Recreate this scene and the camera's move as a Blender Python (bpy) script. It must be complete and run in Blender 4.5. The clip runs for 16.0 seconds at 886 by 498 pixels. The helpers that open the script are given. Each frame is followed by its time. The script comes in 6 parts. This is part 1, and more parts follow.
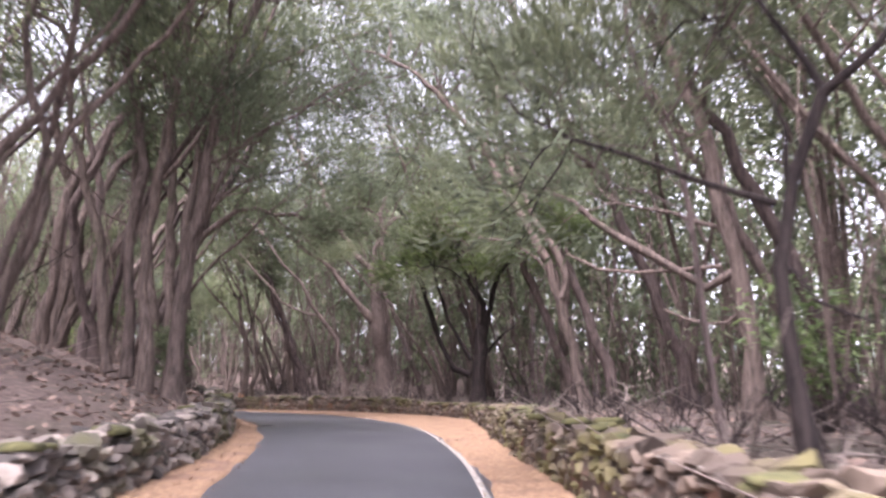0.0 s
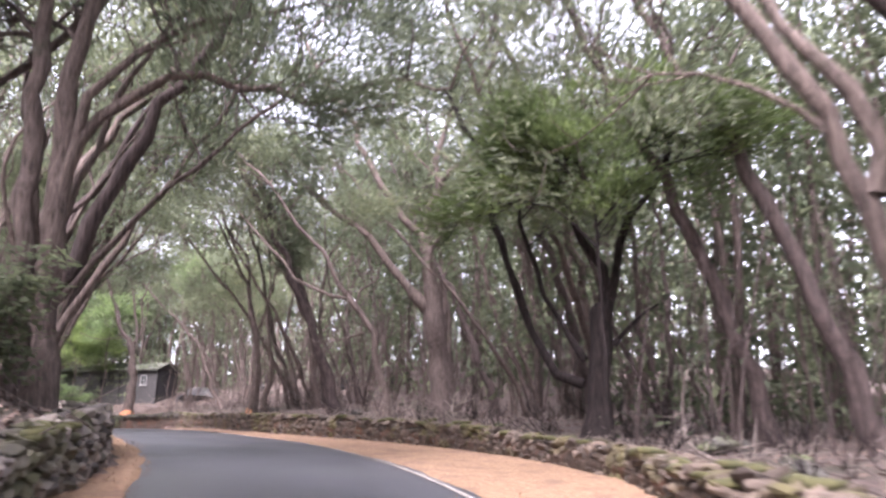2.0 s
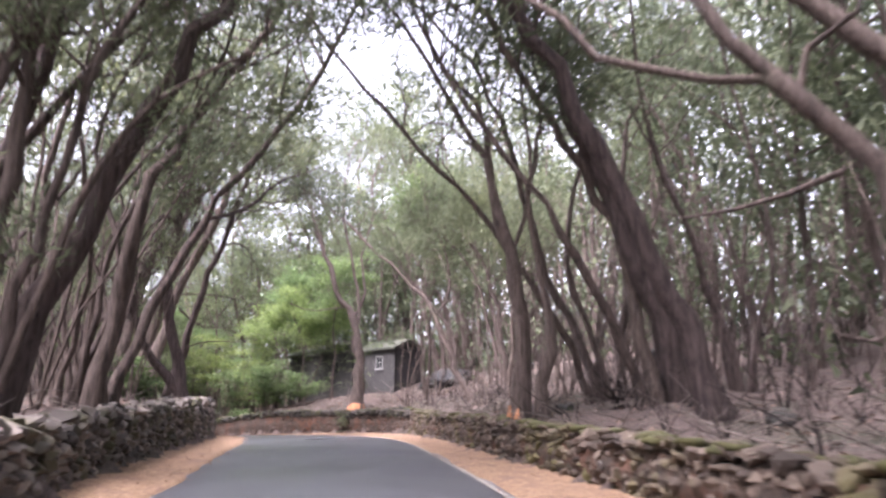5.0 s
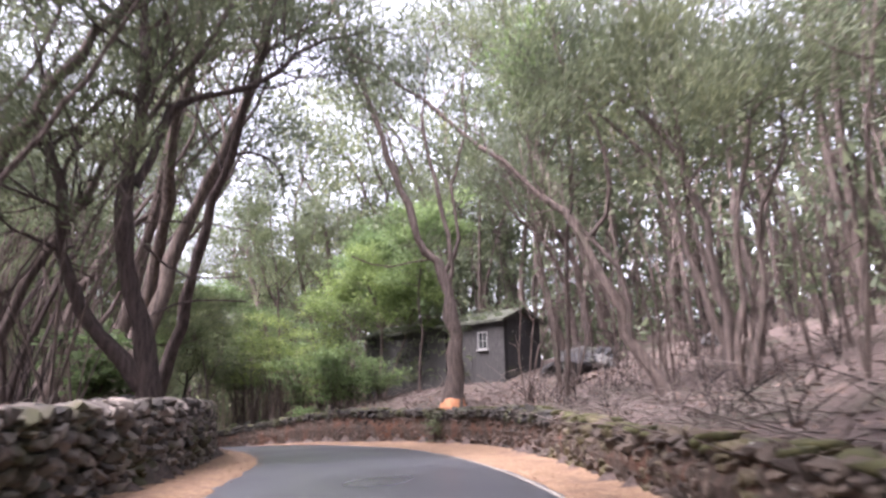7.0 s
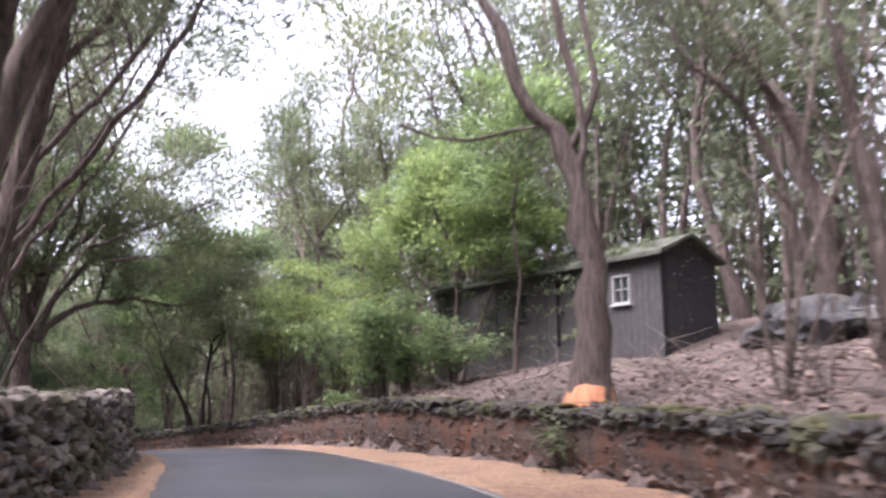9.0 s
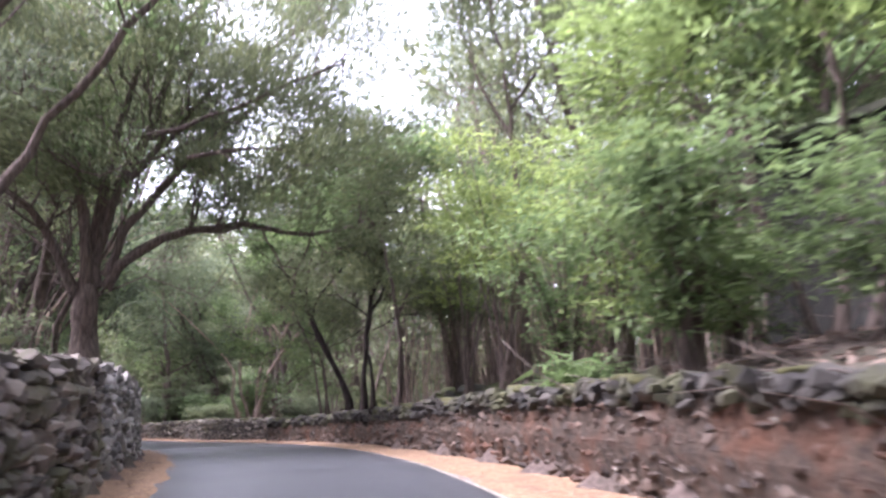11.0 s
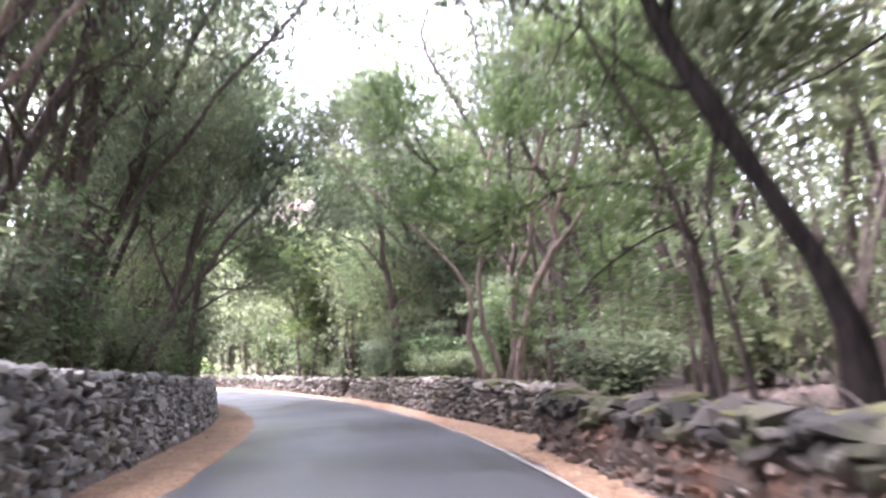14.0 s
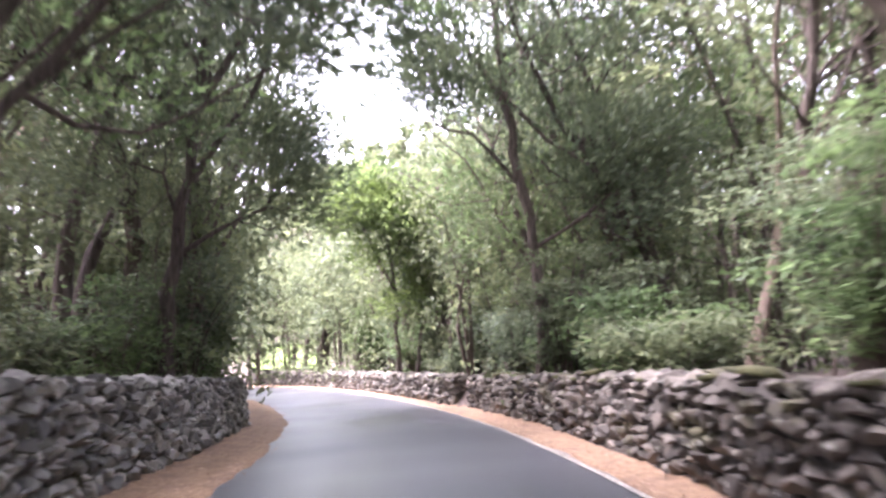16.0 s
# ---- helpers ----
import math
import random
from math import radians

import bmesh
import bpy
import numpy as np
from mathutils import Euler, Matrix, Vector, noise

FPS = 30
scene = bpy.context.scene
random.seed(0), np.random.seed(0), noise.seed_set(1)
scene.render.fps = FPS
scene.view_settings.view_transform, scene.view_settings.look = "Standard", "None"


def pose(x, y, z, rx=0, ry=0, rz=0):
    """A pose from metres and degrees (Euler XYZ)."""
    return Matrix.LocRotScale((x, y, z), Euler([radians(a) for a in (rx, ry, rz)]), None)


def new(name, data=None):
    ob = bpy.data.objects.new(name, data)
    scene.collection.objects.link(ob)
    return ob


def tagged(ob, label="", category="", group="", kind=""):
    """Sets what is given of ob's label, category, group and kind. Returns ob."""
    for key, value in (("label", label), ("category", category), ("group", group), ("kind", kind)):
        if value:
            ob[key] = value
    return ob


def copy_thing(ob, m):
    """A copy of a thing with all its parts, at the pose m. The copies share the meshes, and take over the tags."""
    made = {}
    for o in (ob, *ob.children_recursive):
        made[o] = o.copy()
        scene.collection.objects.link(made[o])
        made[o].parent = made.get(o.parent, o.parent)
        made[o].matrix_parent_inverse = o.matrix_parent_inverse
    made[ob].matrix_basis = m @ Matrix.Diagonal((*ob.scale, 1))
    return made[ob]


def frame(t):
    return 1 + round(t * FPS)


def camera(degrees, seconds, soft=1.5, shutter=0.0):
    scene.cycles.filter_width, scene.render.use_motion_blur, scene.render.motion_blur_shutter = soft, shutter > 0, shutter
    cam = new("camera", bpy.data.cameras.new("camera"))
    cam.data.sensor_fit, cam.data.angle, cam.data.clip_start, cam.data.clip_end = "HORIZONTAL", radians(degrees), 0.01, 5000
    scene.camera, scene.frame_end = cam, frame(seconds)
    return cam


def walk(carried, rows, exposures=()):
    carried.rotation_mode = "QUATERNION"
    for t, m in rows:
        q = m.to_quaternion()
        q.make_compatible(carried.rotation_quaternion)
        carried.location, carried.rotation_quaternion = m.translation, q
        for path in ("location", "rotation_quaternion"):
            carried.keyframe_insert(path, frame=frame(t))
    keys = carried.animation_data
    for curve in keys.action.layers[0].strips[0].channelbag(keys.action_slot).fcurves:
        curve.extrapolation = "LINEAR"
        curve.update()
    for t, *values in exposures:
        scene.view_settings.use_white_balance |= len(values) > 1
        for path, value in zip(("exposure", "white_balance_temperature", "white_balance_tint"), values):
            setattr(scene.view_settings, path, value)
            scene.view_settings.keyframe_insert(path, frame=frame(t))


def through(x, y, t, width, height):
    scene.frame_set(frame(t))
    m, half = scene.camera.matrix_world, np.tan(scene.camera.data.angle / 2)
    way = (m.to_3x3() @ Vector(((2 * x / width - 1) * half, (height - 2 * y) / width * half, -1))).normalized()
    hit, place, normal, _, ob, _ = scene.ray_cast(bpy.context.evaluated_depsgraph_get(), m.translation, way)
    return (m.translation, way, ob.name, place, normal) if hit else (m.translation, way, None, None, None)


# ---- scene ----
# camera: seconds, place, yaw, pitch, roll
cam = camera(64.8, 16.0, soft=2.6, shutter=0.5)
PATH = [
    (0, 0.001, -0.000, 1.348, 0.01, 14.53, -0.49),
    (0.5, -0.164, 3.098, 1.557, 0.47, 14.82, -0.48),
    (1, -0.398, 6.214, 1.771, 1.24, 15.12, -0.27),
    (1.5, -0.620, 9.367, 2.005, 2.74, 15.24, 0.01),
    (2, -0.968, 12.444, 2.259, 5.03, 15.36, 0.30),
    (2.5, -1.453, 15.484, 2.485, 8.48, 15.22, 0.46),
    (3, -2.198, 18.413, 2.694, 12.42, 14.94, 0.48),
    (3.5, -3.219, 21.347, 2.889, 16.56, 14.55, 0.31),
    (4, -4.436, 24.197, 3.070, 20.28, 14.18, 0.23),
    (4.5, -5.769, 26.961, 3.231, 23.48, 13.89, 0.01),
    (4.7, -6.339, 28.047, 3.293, 24.48, 13.87, -0.09),
    (5, -7.203, 29.684, 3.383, 25.98, 13.76, -0.24),
    (5.5, -8.728, 32.401, 3.522, 28.33, 13.44, -0.51),
    (6, -10.381, 35.074, 3.645, 30.47, 13.16, -0.77),
    (6.5, -12.139, 37.690, 3.757, 32.28, 13.03, -0.94),
    (6.8, -13.227, 39.232, 3.822, 33.19, 13.00, -0.97),
    (7, -13.958, 40.252, 3.865, 33.74, 12.98, -0.96),
    (7.5, -15.821, 42.785, 3.965, 34.70, 12.79, -0.73),
    (8, -17.659, 45.264, 4.050, 35.70, 12.52, -0.36),
    (8.2, -18.404, 46.241, 4.078, 36.30, 12.37, -0.23),
    (8.5, -19.561, 47.690, 4.112, 37.49, 12.08, -0.04),
    (9, -21.617, 50.053, 4.139, 40.44, 11.52, 0.20),
    (9.5, -23.866, 52.316, 4.131, 44.27, 11.09, 0.33),
    (10, -26.329, 54.436, 4.099, 48.45, 10.72, 0.33),
    (10.3, -27.897, 55.641, 4.074, 50.99, 10.36, 0.27),
    (10.5, -28.965, 56.428, 4.055, 52.69, 10.04, 0.21),
    (11, -31.747, 58.289, 4.000, 56.50, 9.31, -0.14),
    (11.5, -34.519, 59.934, 3.932, 60.21, 8.59, -0.55),
    (12, -37.532, 61.402, 3.851, 63.64, 7.90, -0.97),
    (12.5, -40.727, 62.666, 3.702, 67.61, 7.13, -1.35),
    (13, -44.099, 63.807, 3.495, 71.22, 6.45, -1.72),
    (13.5, -47.655, 64.751, 3.247, 74.70, 5.80, -1.81),
    (14, -51.370, 65.512, 2.944, 78.23, 5.22, -1.99),
    (14.5, -55.056, 66.134, 2.617, 81.03, 5.03, -2.25),
    (15, -58.757, 66.587, 2.274, 83.80, 4.98, -2.53),
    (15.5, -62.469, 66.891, 1.944, 86.25, 5.17, -2.75),
    (16, -66.288, 66.896, 1.612, 88.29, 5.38, -2.93),
]
walk(cam, [(t, pose(x, y, z, 90 + up, 0, yaw) @ pose(0, 0, 0, 0, 0, roll)) for t, x, y, z, yaw, up, roll in PATH],
     exposures=[(0, 3.9, 6200, 30), (2.5, 4.2, 6080, 29), (4.7, 4.1, 6080, 28), (7.0, 3.8, 6100, 28), (8.2, 3.75, 6100, 28), (10.3, 4.25, 5850, 29), (11.5, 4.65, 5900, 30), (12, 4.92, 6100, 31), (13.5, 5.05, 6000, 30), (14.5, 5.14, 5800, 28), (16, 4.88, 6000, 31)])

# ---- the lie of the land: a centre line, and distances s along and l to the right of it ----
CENTRE = [(1.04, -17.97, -1.22), (0.58, -9.98, -0.68), (0.12, -2.0, -0.14), (-0.38, 5.99, 0.41), (-1.24, 13.94, 1.02),
          (-3.39, 21.63, 1.55), (-6.79, 28.87, 1.99), (-10.86, 35.75, 2.32), (-15.46, 42.29, 2.59), (-20.38, 48.6, 2.77),
          (-26.1, 54.18, 2.75), (-32.63, 58.78, 2.63), (-39.82, 62.27, 2.39), (-47.45, 64.64, 1.9), (-55.31, 66.13, 1.24),
          (-63.28, 66.84, 0.53), (-71.27, 66.99, -0.17), (-79.26, 66.59, -0.81), (-87.19, 65.53, -1.38), (-95.0, 63.8, -1.9),
          (-102.63, 61.43, -2.35), (-110.03, 58.38, -2.74), (-117.04, 54.54, -3.1), (-123.58, 49.93, -3.46), (-129.56, 44.63, -3.82)]
STEP = 0.5


def smooth_line(points, step):
    """Catmull-Rom through the points, resampled at even steps."""
    p = np.array(points, float)
    p = np.vstack([2 * p[0] - p[1], p, 2 * p[-1] - p[-2]])
    u = np.linspace(0, 1, 24, endpoint=False)[:, None]
    out = []
    for a, b, c, d in zip(p, p[1:], p[2:], p[3:]):
        out.append(0.5 * (2 * b + (c - a) * u + (2 * a - 5 * b + 4 * c - d) * u**2 + (3 * b - a - 3 * c + d) * u**3))
    out = np.vstack(out + [p[-2:-1]])
    run = np.r_[0, np.cumsum(np.hypot(*np.diff(out[:, :2], axis=0).T))]
    even = np.arange(0, run[-1], step)
    return np.stack([np.interp(even, run, out[:, k]) for k in range(3)], 1)


LINE = smooth_line(CENTRE, STEP)
S0 = -18.0  # the distance s at which the line begins
_t = np.gradient(LINE[:, :2], axis=0)
AHEAD = _t / np.hypot(*_t.T)[:, None]
S_LINE = S0 + STEP * np.arange(len(LINE))


def table(*pairs):
    s, v = zip(*pairs)
    return lambda q: np.interp(q, s, v)


road_r = table((-18, 1.0), (8, 1.1), (14, 1.4), (20, 2.0), (26, 2.2), (34, 2.2), (40, 1.85), (45, 1.9), (59, 2.2), (66, 2.35), (74, 1.85), (80, 1.8), (90, 1.85), (95, 2.05), (104, 2.2), (180, 2.3))
road_l = table((-18, -2.2), (8, -2.2), (15, -2.35), (25, -2.25), (32, -2.45), (37, -2.75), (48, -2.75), (55, -2.6), (61, -2.3), (75, -2.36), (82, -2.6), (92, -2.84), (107, -2.9), (116, -2.8), (180, -2.8))
wall_r = table((-18, 1.9), (8, 1.95), (12, 2.1), (15, 2.55), (19, 3.6), (23, 4.9), (27, 5.2), (30, 4.9), (35, 4.0), (39, 3.3), (45, 3.0), (54, 3.1), (60, 3.9), (64, 4.6), (68, 4.4), (71, 3.9), (74, 3.25), (80, 2.9), (86, 2.55), (100, 2.55), (101.5, 2.6), (103.5, 3.2), (107, 2.95), (112, 2.75), (120, 3.0), (127, 3.0), (129.5, 2.7), (146, 2.9), (180, 3.0))
wall_l = table((-18, -3.1), (8, -3.1), (18, -3.0), (26, -2.95), (30, -3.15), (38, -3.8), (42, -4.05), (48, -4.1), (54, -3.8), (61, -3.4), (68, -3.3), (75, -3.05), (82, -3.4), (94, -3.55), (100, -4.15), (108, -4.4), (115, -4.25), (124, -4.15), (128, -3.9), (131, -4.3), (180, -4.2))
high_r = table((-18, 0.8), (8, 0.75), (15, 0.66), (20, 0.5), (26, 0.45), (30, 0.62), (40, 0.7), (54, 0.75), (60, 1.0), (66, 1.1), (70, 1.15), (74, 1.33), (77, 1.3), (80, 1.2), (86, 1.0), (92, 0.92), (100, 0.85), (103.5, 0.95), (106, 1.0), (114, 1.12), (125, 1.0), (180, 1.0))
high_l = table((-18, 0.68), (14, 0.68), (20, 0.65), (26, 0.9), (38, 0.9), (42, 0.95), (48, 1.05), (54, 1.2), (61, 1.3), (68, 1.32), (75, 1.5), (82, 1.72), (90, 1.7), (100, 1.55), (108, 1.6), (115, 1.5), (126, 1.42), (128, 1.35), (180, 1.3))
slope_r = table((-18, -0.03), (15, 0.0), (28, 0.02), (40, 0.06), (48, 0.16), (56, 0.25), (70, 0.3), (78, 0.2), (86, 0.14), (95, 0.09), (105, 0.02), (130, 0.0), (180, 0.0))
slope_l = table((-18, 0.34), (16, 0.34), (26, 0.26), (36, 0.14), (48, 0.08), (62, 0.05), (80, 0.06), (100, 0.03), (180, 0.0))
sink_r = table((-18, 0.12), (30, 0.1), (60, 0.1), (95, 0.12), (104, 0.35), (180, 0.35))
sink_l = table((-18, 0.1), (40, 0.12), (58, 0.15), (75, 0.35), (90, 0.5), (180, 0.5))


def along(x, y):
    """s, l and the road's height for places x, y."""
    x, y = np.atleast_1d(np.asarray(x, float)), np.atleast_1d(np.asarray(y, float))
    n = np.empty(len(x), int)
    for a in range(0, len(x), 4000):
        d = (x[a:a + 4000, None] - LINE[None, :, 0])**2 + (y[a:a + 4000, None] - LINE[None, :, 1])**2
        n[a:a + 4000] = d.argmin(1)
    dx, dy = x - LINE[n, 0], y - LINE[n, 1]
    f = AHEAD[n, 0] * dx + AHEAD[n, 1] * dy
    l = AHEAD[n, 1] * dx - AHEAD[n, 0] * dy
    s = S_LINE[n] + np.clip(f, -STEP, STEP)
    return s, l, np.interp(s, S_LINE, LINE[:, 2])


def spot(s, l):
    """The place x, y at s, l."""
    x, y = np.interp(s, S_LINE, LINE[:, 0]), np.interp(s, S_LINE, LINE[:, 1])
    tx, ty = np.interp(s, S_LINE, AHEAD[:, 0]), np.interp(s, S_LINE, AHEAD[:, 1])
    return x + ty * l, y - tx * l


def road_z(s):
    return np.interp(s, S_LINE, LINE[:, 2])


def ripple(x, y):
    """Uneven ground, in metres."""
    return 0.16 * np.sin(0.31 * x + 1.3 * np.sin(0.23 * y)) * np.cos(0.27 * y + 0.7) + 0.07 * np.sin(0.9 * x + 0.6 * y) * np.sin(1.1 * y - 0.4 * x + 2) + 0.03 * np.sin(2.3 * x + 1.1) * np.sin(2.6 * y)


def ground_z(x, y):
    s, l, z = along(x, y)
    wr, wl = wall_r(s), wall_l(s)
    over_r, over_l = l - wr - 0.22, wl - 0.22 - l
    step_r, step_l = np.clip(over_r / 0.25, 0, 1), np.clip(over_l / 0.25, 0, 1)
    far_r, far_l = 30 * np.tanh(np.maximum(over_r, 0) / 30), 26 * np.tanh(np.maximum(over_l, 0) / 26)
    h = step_r * (high_r(s) - sink_r(s) + slope_r(s) * far_r) + step_l * (high_l(s) - sink_l(s) + slope_l(s) * far_l)
    rough = np.clip(np.maximum(over_r, over_l) / 1.5, 0, 1)
    h = h + 46 * np.exp(-((np.atleast_1d(x) + 275)**2 + (np.atleast_1d(y) - 78)**2) / (2 * 58.0**2)) * np.clip((-170 - np.atleast_1d(x)) / 45, 0, 1)
    return z - 0.07 + h + rough * ripple(np.atleast_1d(x), np.atleast_1d(y))

# ---- daylight: an overcast sky over a wood ----
SUN_UP, SUN_TURN = radians(58), radians(200)
world = bpy.data.worlds.new("overcast_sky")
scene.world = world
world.use_nodes = True
wn, wl = world.node_tree.nodes, world.node_tree.links
sky = wn.new("ShaderNodeTexSky")
sky.sky_type = "NISHITA"
sky.sun_disc = False
sky.sun_elevation, sky.sun_rotation = SUN_UP, SUN_TURN
sky.air_density, sky.dust_density = 1.0, 3.0
pale = wn.new("ShaderNodeHueSaturation")
pale.inputs["Saturation"].default_value = 0.25
wl.new(sky.outputs["Color"], pale.inputs["Color"])
wl.new(pale.outputs["Color"], wn["Background"].inputs["Color"])
wn["Background"].inputs["Strength"].default_value = 0.06
sun = new("sun", bpy.data.lights.new("sun", "SUN"))
sun.data.energy, sun.data.angle, sun.data.color = 1.5, radians(40), (1.0, 0.96, 0.9)
sun.matrix_world = pose(0, 0, 60, 90 - math.degrees(SUN_UP), 0, 180 - math.degrees(SUN_TURN))


# ---- materials ----
def shader(name):
    m = bpy.data.materials.new(name)
    m.use_nodes = True
    nt = m.node_tree
    return m, nt.nodes, nt.links, nt.nodes["Principled BSDF"]


def link_noise(n, l, scale, detail=4.0, rough=0.6, stretch=(1, 1, 1), coords="Object"):
    co, mp, no = n.new("ShaderNodeTexCoord"), n.new("ShaderNodeMapping"), n.new("ShaderNodeTexNoise")
    mp.inputs["Scale"].default_value = stretch
    no.inputs["Scale"].default_value, no.inputs["Detail"].default_value, no.inputs["Roughness"].default_value = scale, detail, rough
    l.new(co.outputs[coords], mp.inputs["Vector"])
    l.new(mp.outputs["Vector"], no.inputs["Vector"])
    return no.outputs["Fac"]


def ramp(n, l, fac, *stops):
    r = n.new("ShaderNodeValToRGB")
    while len(r.color_ramp.elements) < len(stops):
        r.color_ramp.elements.new(0.5)
    for e, (at, col) in zip(r.color_ramp.elements, stops):
        e.position, e.color = at, (*col, 1) if len(col) == 3 else col
    l.new(fac, r.inputs["Fac"])
    return r.outputs["Color"]


def mix(n, l, fac, a, b, how="MIX"):
    m = n.new("ShaderNodeMix")
    m.data_type, m.blend_type = "RGBA", how
    for sock, v in ((m.inputs["Factor"], fac), (m.inputs[6], a), (m.inputs[7], b)):
        if isinstance(v, (int, float)):
            sock.default_value = v
        elif isinstance(v, tuple):
            sock.default_value = (*v, 1)
        else:
            l.new(v, sock)
    return m.outputs[2]


def bump(n, l, bsdf, height, strength, distance):
    b = n.new("ShaderNodeBump")
    b.inputs["Strength"].default_value, b.inputs["Distance"].default_value = strength, distance
    l.new(height, b.inputs["Height"])
    l.new(b.outputs["Normal"], bsdf.inputs["Normal"])


def mat_earth(name, stops, fine=9.0, broad=0.35, tint=(0.09, 0.1, 0.045), tint_at=(0.58, 0.72), rough=0.95, relief=0.05):
    """Soil or litter: fine grain, broad patches, some moss."""
    m, n, l, b = shader(name)
    f = link_noise(n, l, fine, 6, 0.7)
    c = ramp(n, l, f, *stops)
    p = ramp(n, l, link_noise(n, l, broad, 3), (tint_at[0], (0, 0, 0)), (tint_at[1], (1, 1, 1)))
    l.new(mix(n, l, p, c, tint), b.inputs["Base Color"])
    b.inputs["Roughness"].default_value = rough
    bump(n, l, b, f, 0.8, relief)
    return m


def mat_asphalt():
    m, n, l, b = shader("asphalt")
    grain, patch = link_noise(n, l, 60, 3), link_noise(n, l, 0.25, 4)
    c = ramp(n, l, patch, (0.15, (0.04, 0.043, 0.053)), (0.85, (0.095, 0.098, 0.113)))
    l.new(mix(n, l, 0.35, c, ramp(n, l, grain, (0.3, (0.02, 0.02, 0.022)), (0.75, (0.12, 0.12, 0.125)))), b.inputs["Base Color"])
    l.new(ramp(n, l, link_noise(n, l, 0.22, 1), (0.1, (0.22, 0.22, 0.22)), (0.9, (0.56, 0.56, 0.56))), b.inputs["Roughness"])
    bump(n, l, b, grain, 0.3, 0.004)
    return m


def mat_line():
    m, n, l, b = shader("worn_line_paint")
    w = link_noise(n, l, 14, 5, 0.8)
    l.new(ramp(n, l, w, (0.36, (0.09, 0.085, 0.08)), (0.58, (0.42, 0.39, 0.35))), b.inputs["Base Color"])
    b.inputs["Roughness"].default_value = 0.75
    return m


def mat_stone(name, dark, light, moss, moss_at, lichen=0.66):
    """Rough field stone; each stone its own shade, with moss and pale lichen."""
    m, n, l, b = shader(name)
    info, geo, add = n.new("ShaderNodeObjectInfo"), n.new("ShaderNodeNewGeometry"), n.new("ShaderNodeMath")
    add.operation = "ADD"
    l.new(info.outputs["Random"], add.inputs[0])
    l.new(geo.outputs["Random Per Island"], add.inputs[1])
    frac = n.new("ShaderNodeMath")
    frac.operation = "FRACT"
    l.new(add.outputs[0], frac.inputs[0])
    base = ramp(n, l, frac.outputs[0], (0.0, dark), (0.55, tuple(0.55 * a + 0.45 * c for a, c in zip(dark, light))), (1.0, light))
    grain = link_noise(n, l, 11, 6, 0.7, coords="Generated")
    base = mix(n, l, 0.55, base, ramp(n, l, grain, (0.3, (0.15, 0.15, 0.15)), (0.7, (0.95, 0.93, 0.9))), "MULTIPLY")
    world_co = n.new("ShaderNodeTexNoise")
    world_co.inputs["Scale"].default_value, world_co.inputs["Detail"].default_value = 1.1, 5
    l.new(geo.outputs["Position"], world_co.inputs["Vector"])
    base = mix(n, l, ramp(n, l, world_co.outputs["Fac"], (moss_at, (0, 0, 0)), (moss_at + 0.14, (0.85, 0.85, 0.85))), base, moss)
    spots = n.new("ShaderNodeTexNoise")
    spots.inputs["Scale"].default_value, spots.inputs["Detail"].default_value = 7, 3
    l.new(geo.outputs["Position"], spots.inputs["Vector"])
    base = mix(n, l, ramp(n, l, spots.outputs["Fac"], (lichen, (0, 0, 0)), (lichen + 0.07, (0.7, 0.7, 0.7))), base, (0.42, 0.41, 0.36))
    l.new(base, b.inputs["Base Color"])
    b.inputs["Roughness"].default_value = 0.9
    bump(n, l, b, grain, 0.7, 0.02)
    return m


def mat_bark(name, dark, light, moss=0.62):
    m, n, l, b = shader(name)
    streak = link_noise(n, l, 5.0, 6, 0.65, (3.0, 3.0, 0.45))
    c = ramp(n, l, streak, (0.3, dark), (0.68, light))
    patch = ramp(n, l, link_noise(n, l, 0.9, 4), (moss, (0, 0, 0)), (moss + 0.12, (0.6, 0.6, 0.6)))
    c = mix(n, l, patch, c, (0.075, 0.085, 0.05))
    info = n.new("ShaderNodeObjectInfo")
    c = mix(n, l, 0.5, c, ramp(n, l, info.outputs["Random"], (0, (0.55, 0.53, 0.55)), (1, (1.0, 0.97, 0.95))), "MULTIPLY")
    l.new(c, b.inputs["Base Color"])
    b.inputs["Roughness"].default_value = 0.92
    b.inputs["Specular IOR Level"].default_value = 0.15
    bump(n, l, b, streak, 1.0, 0.07)
    return m


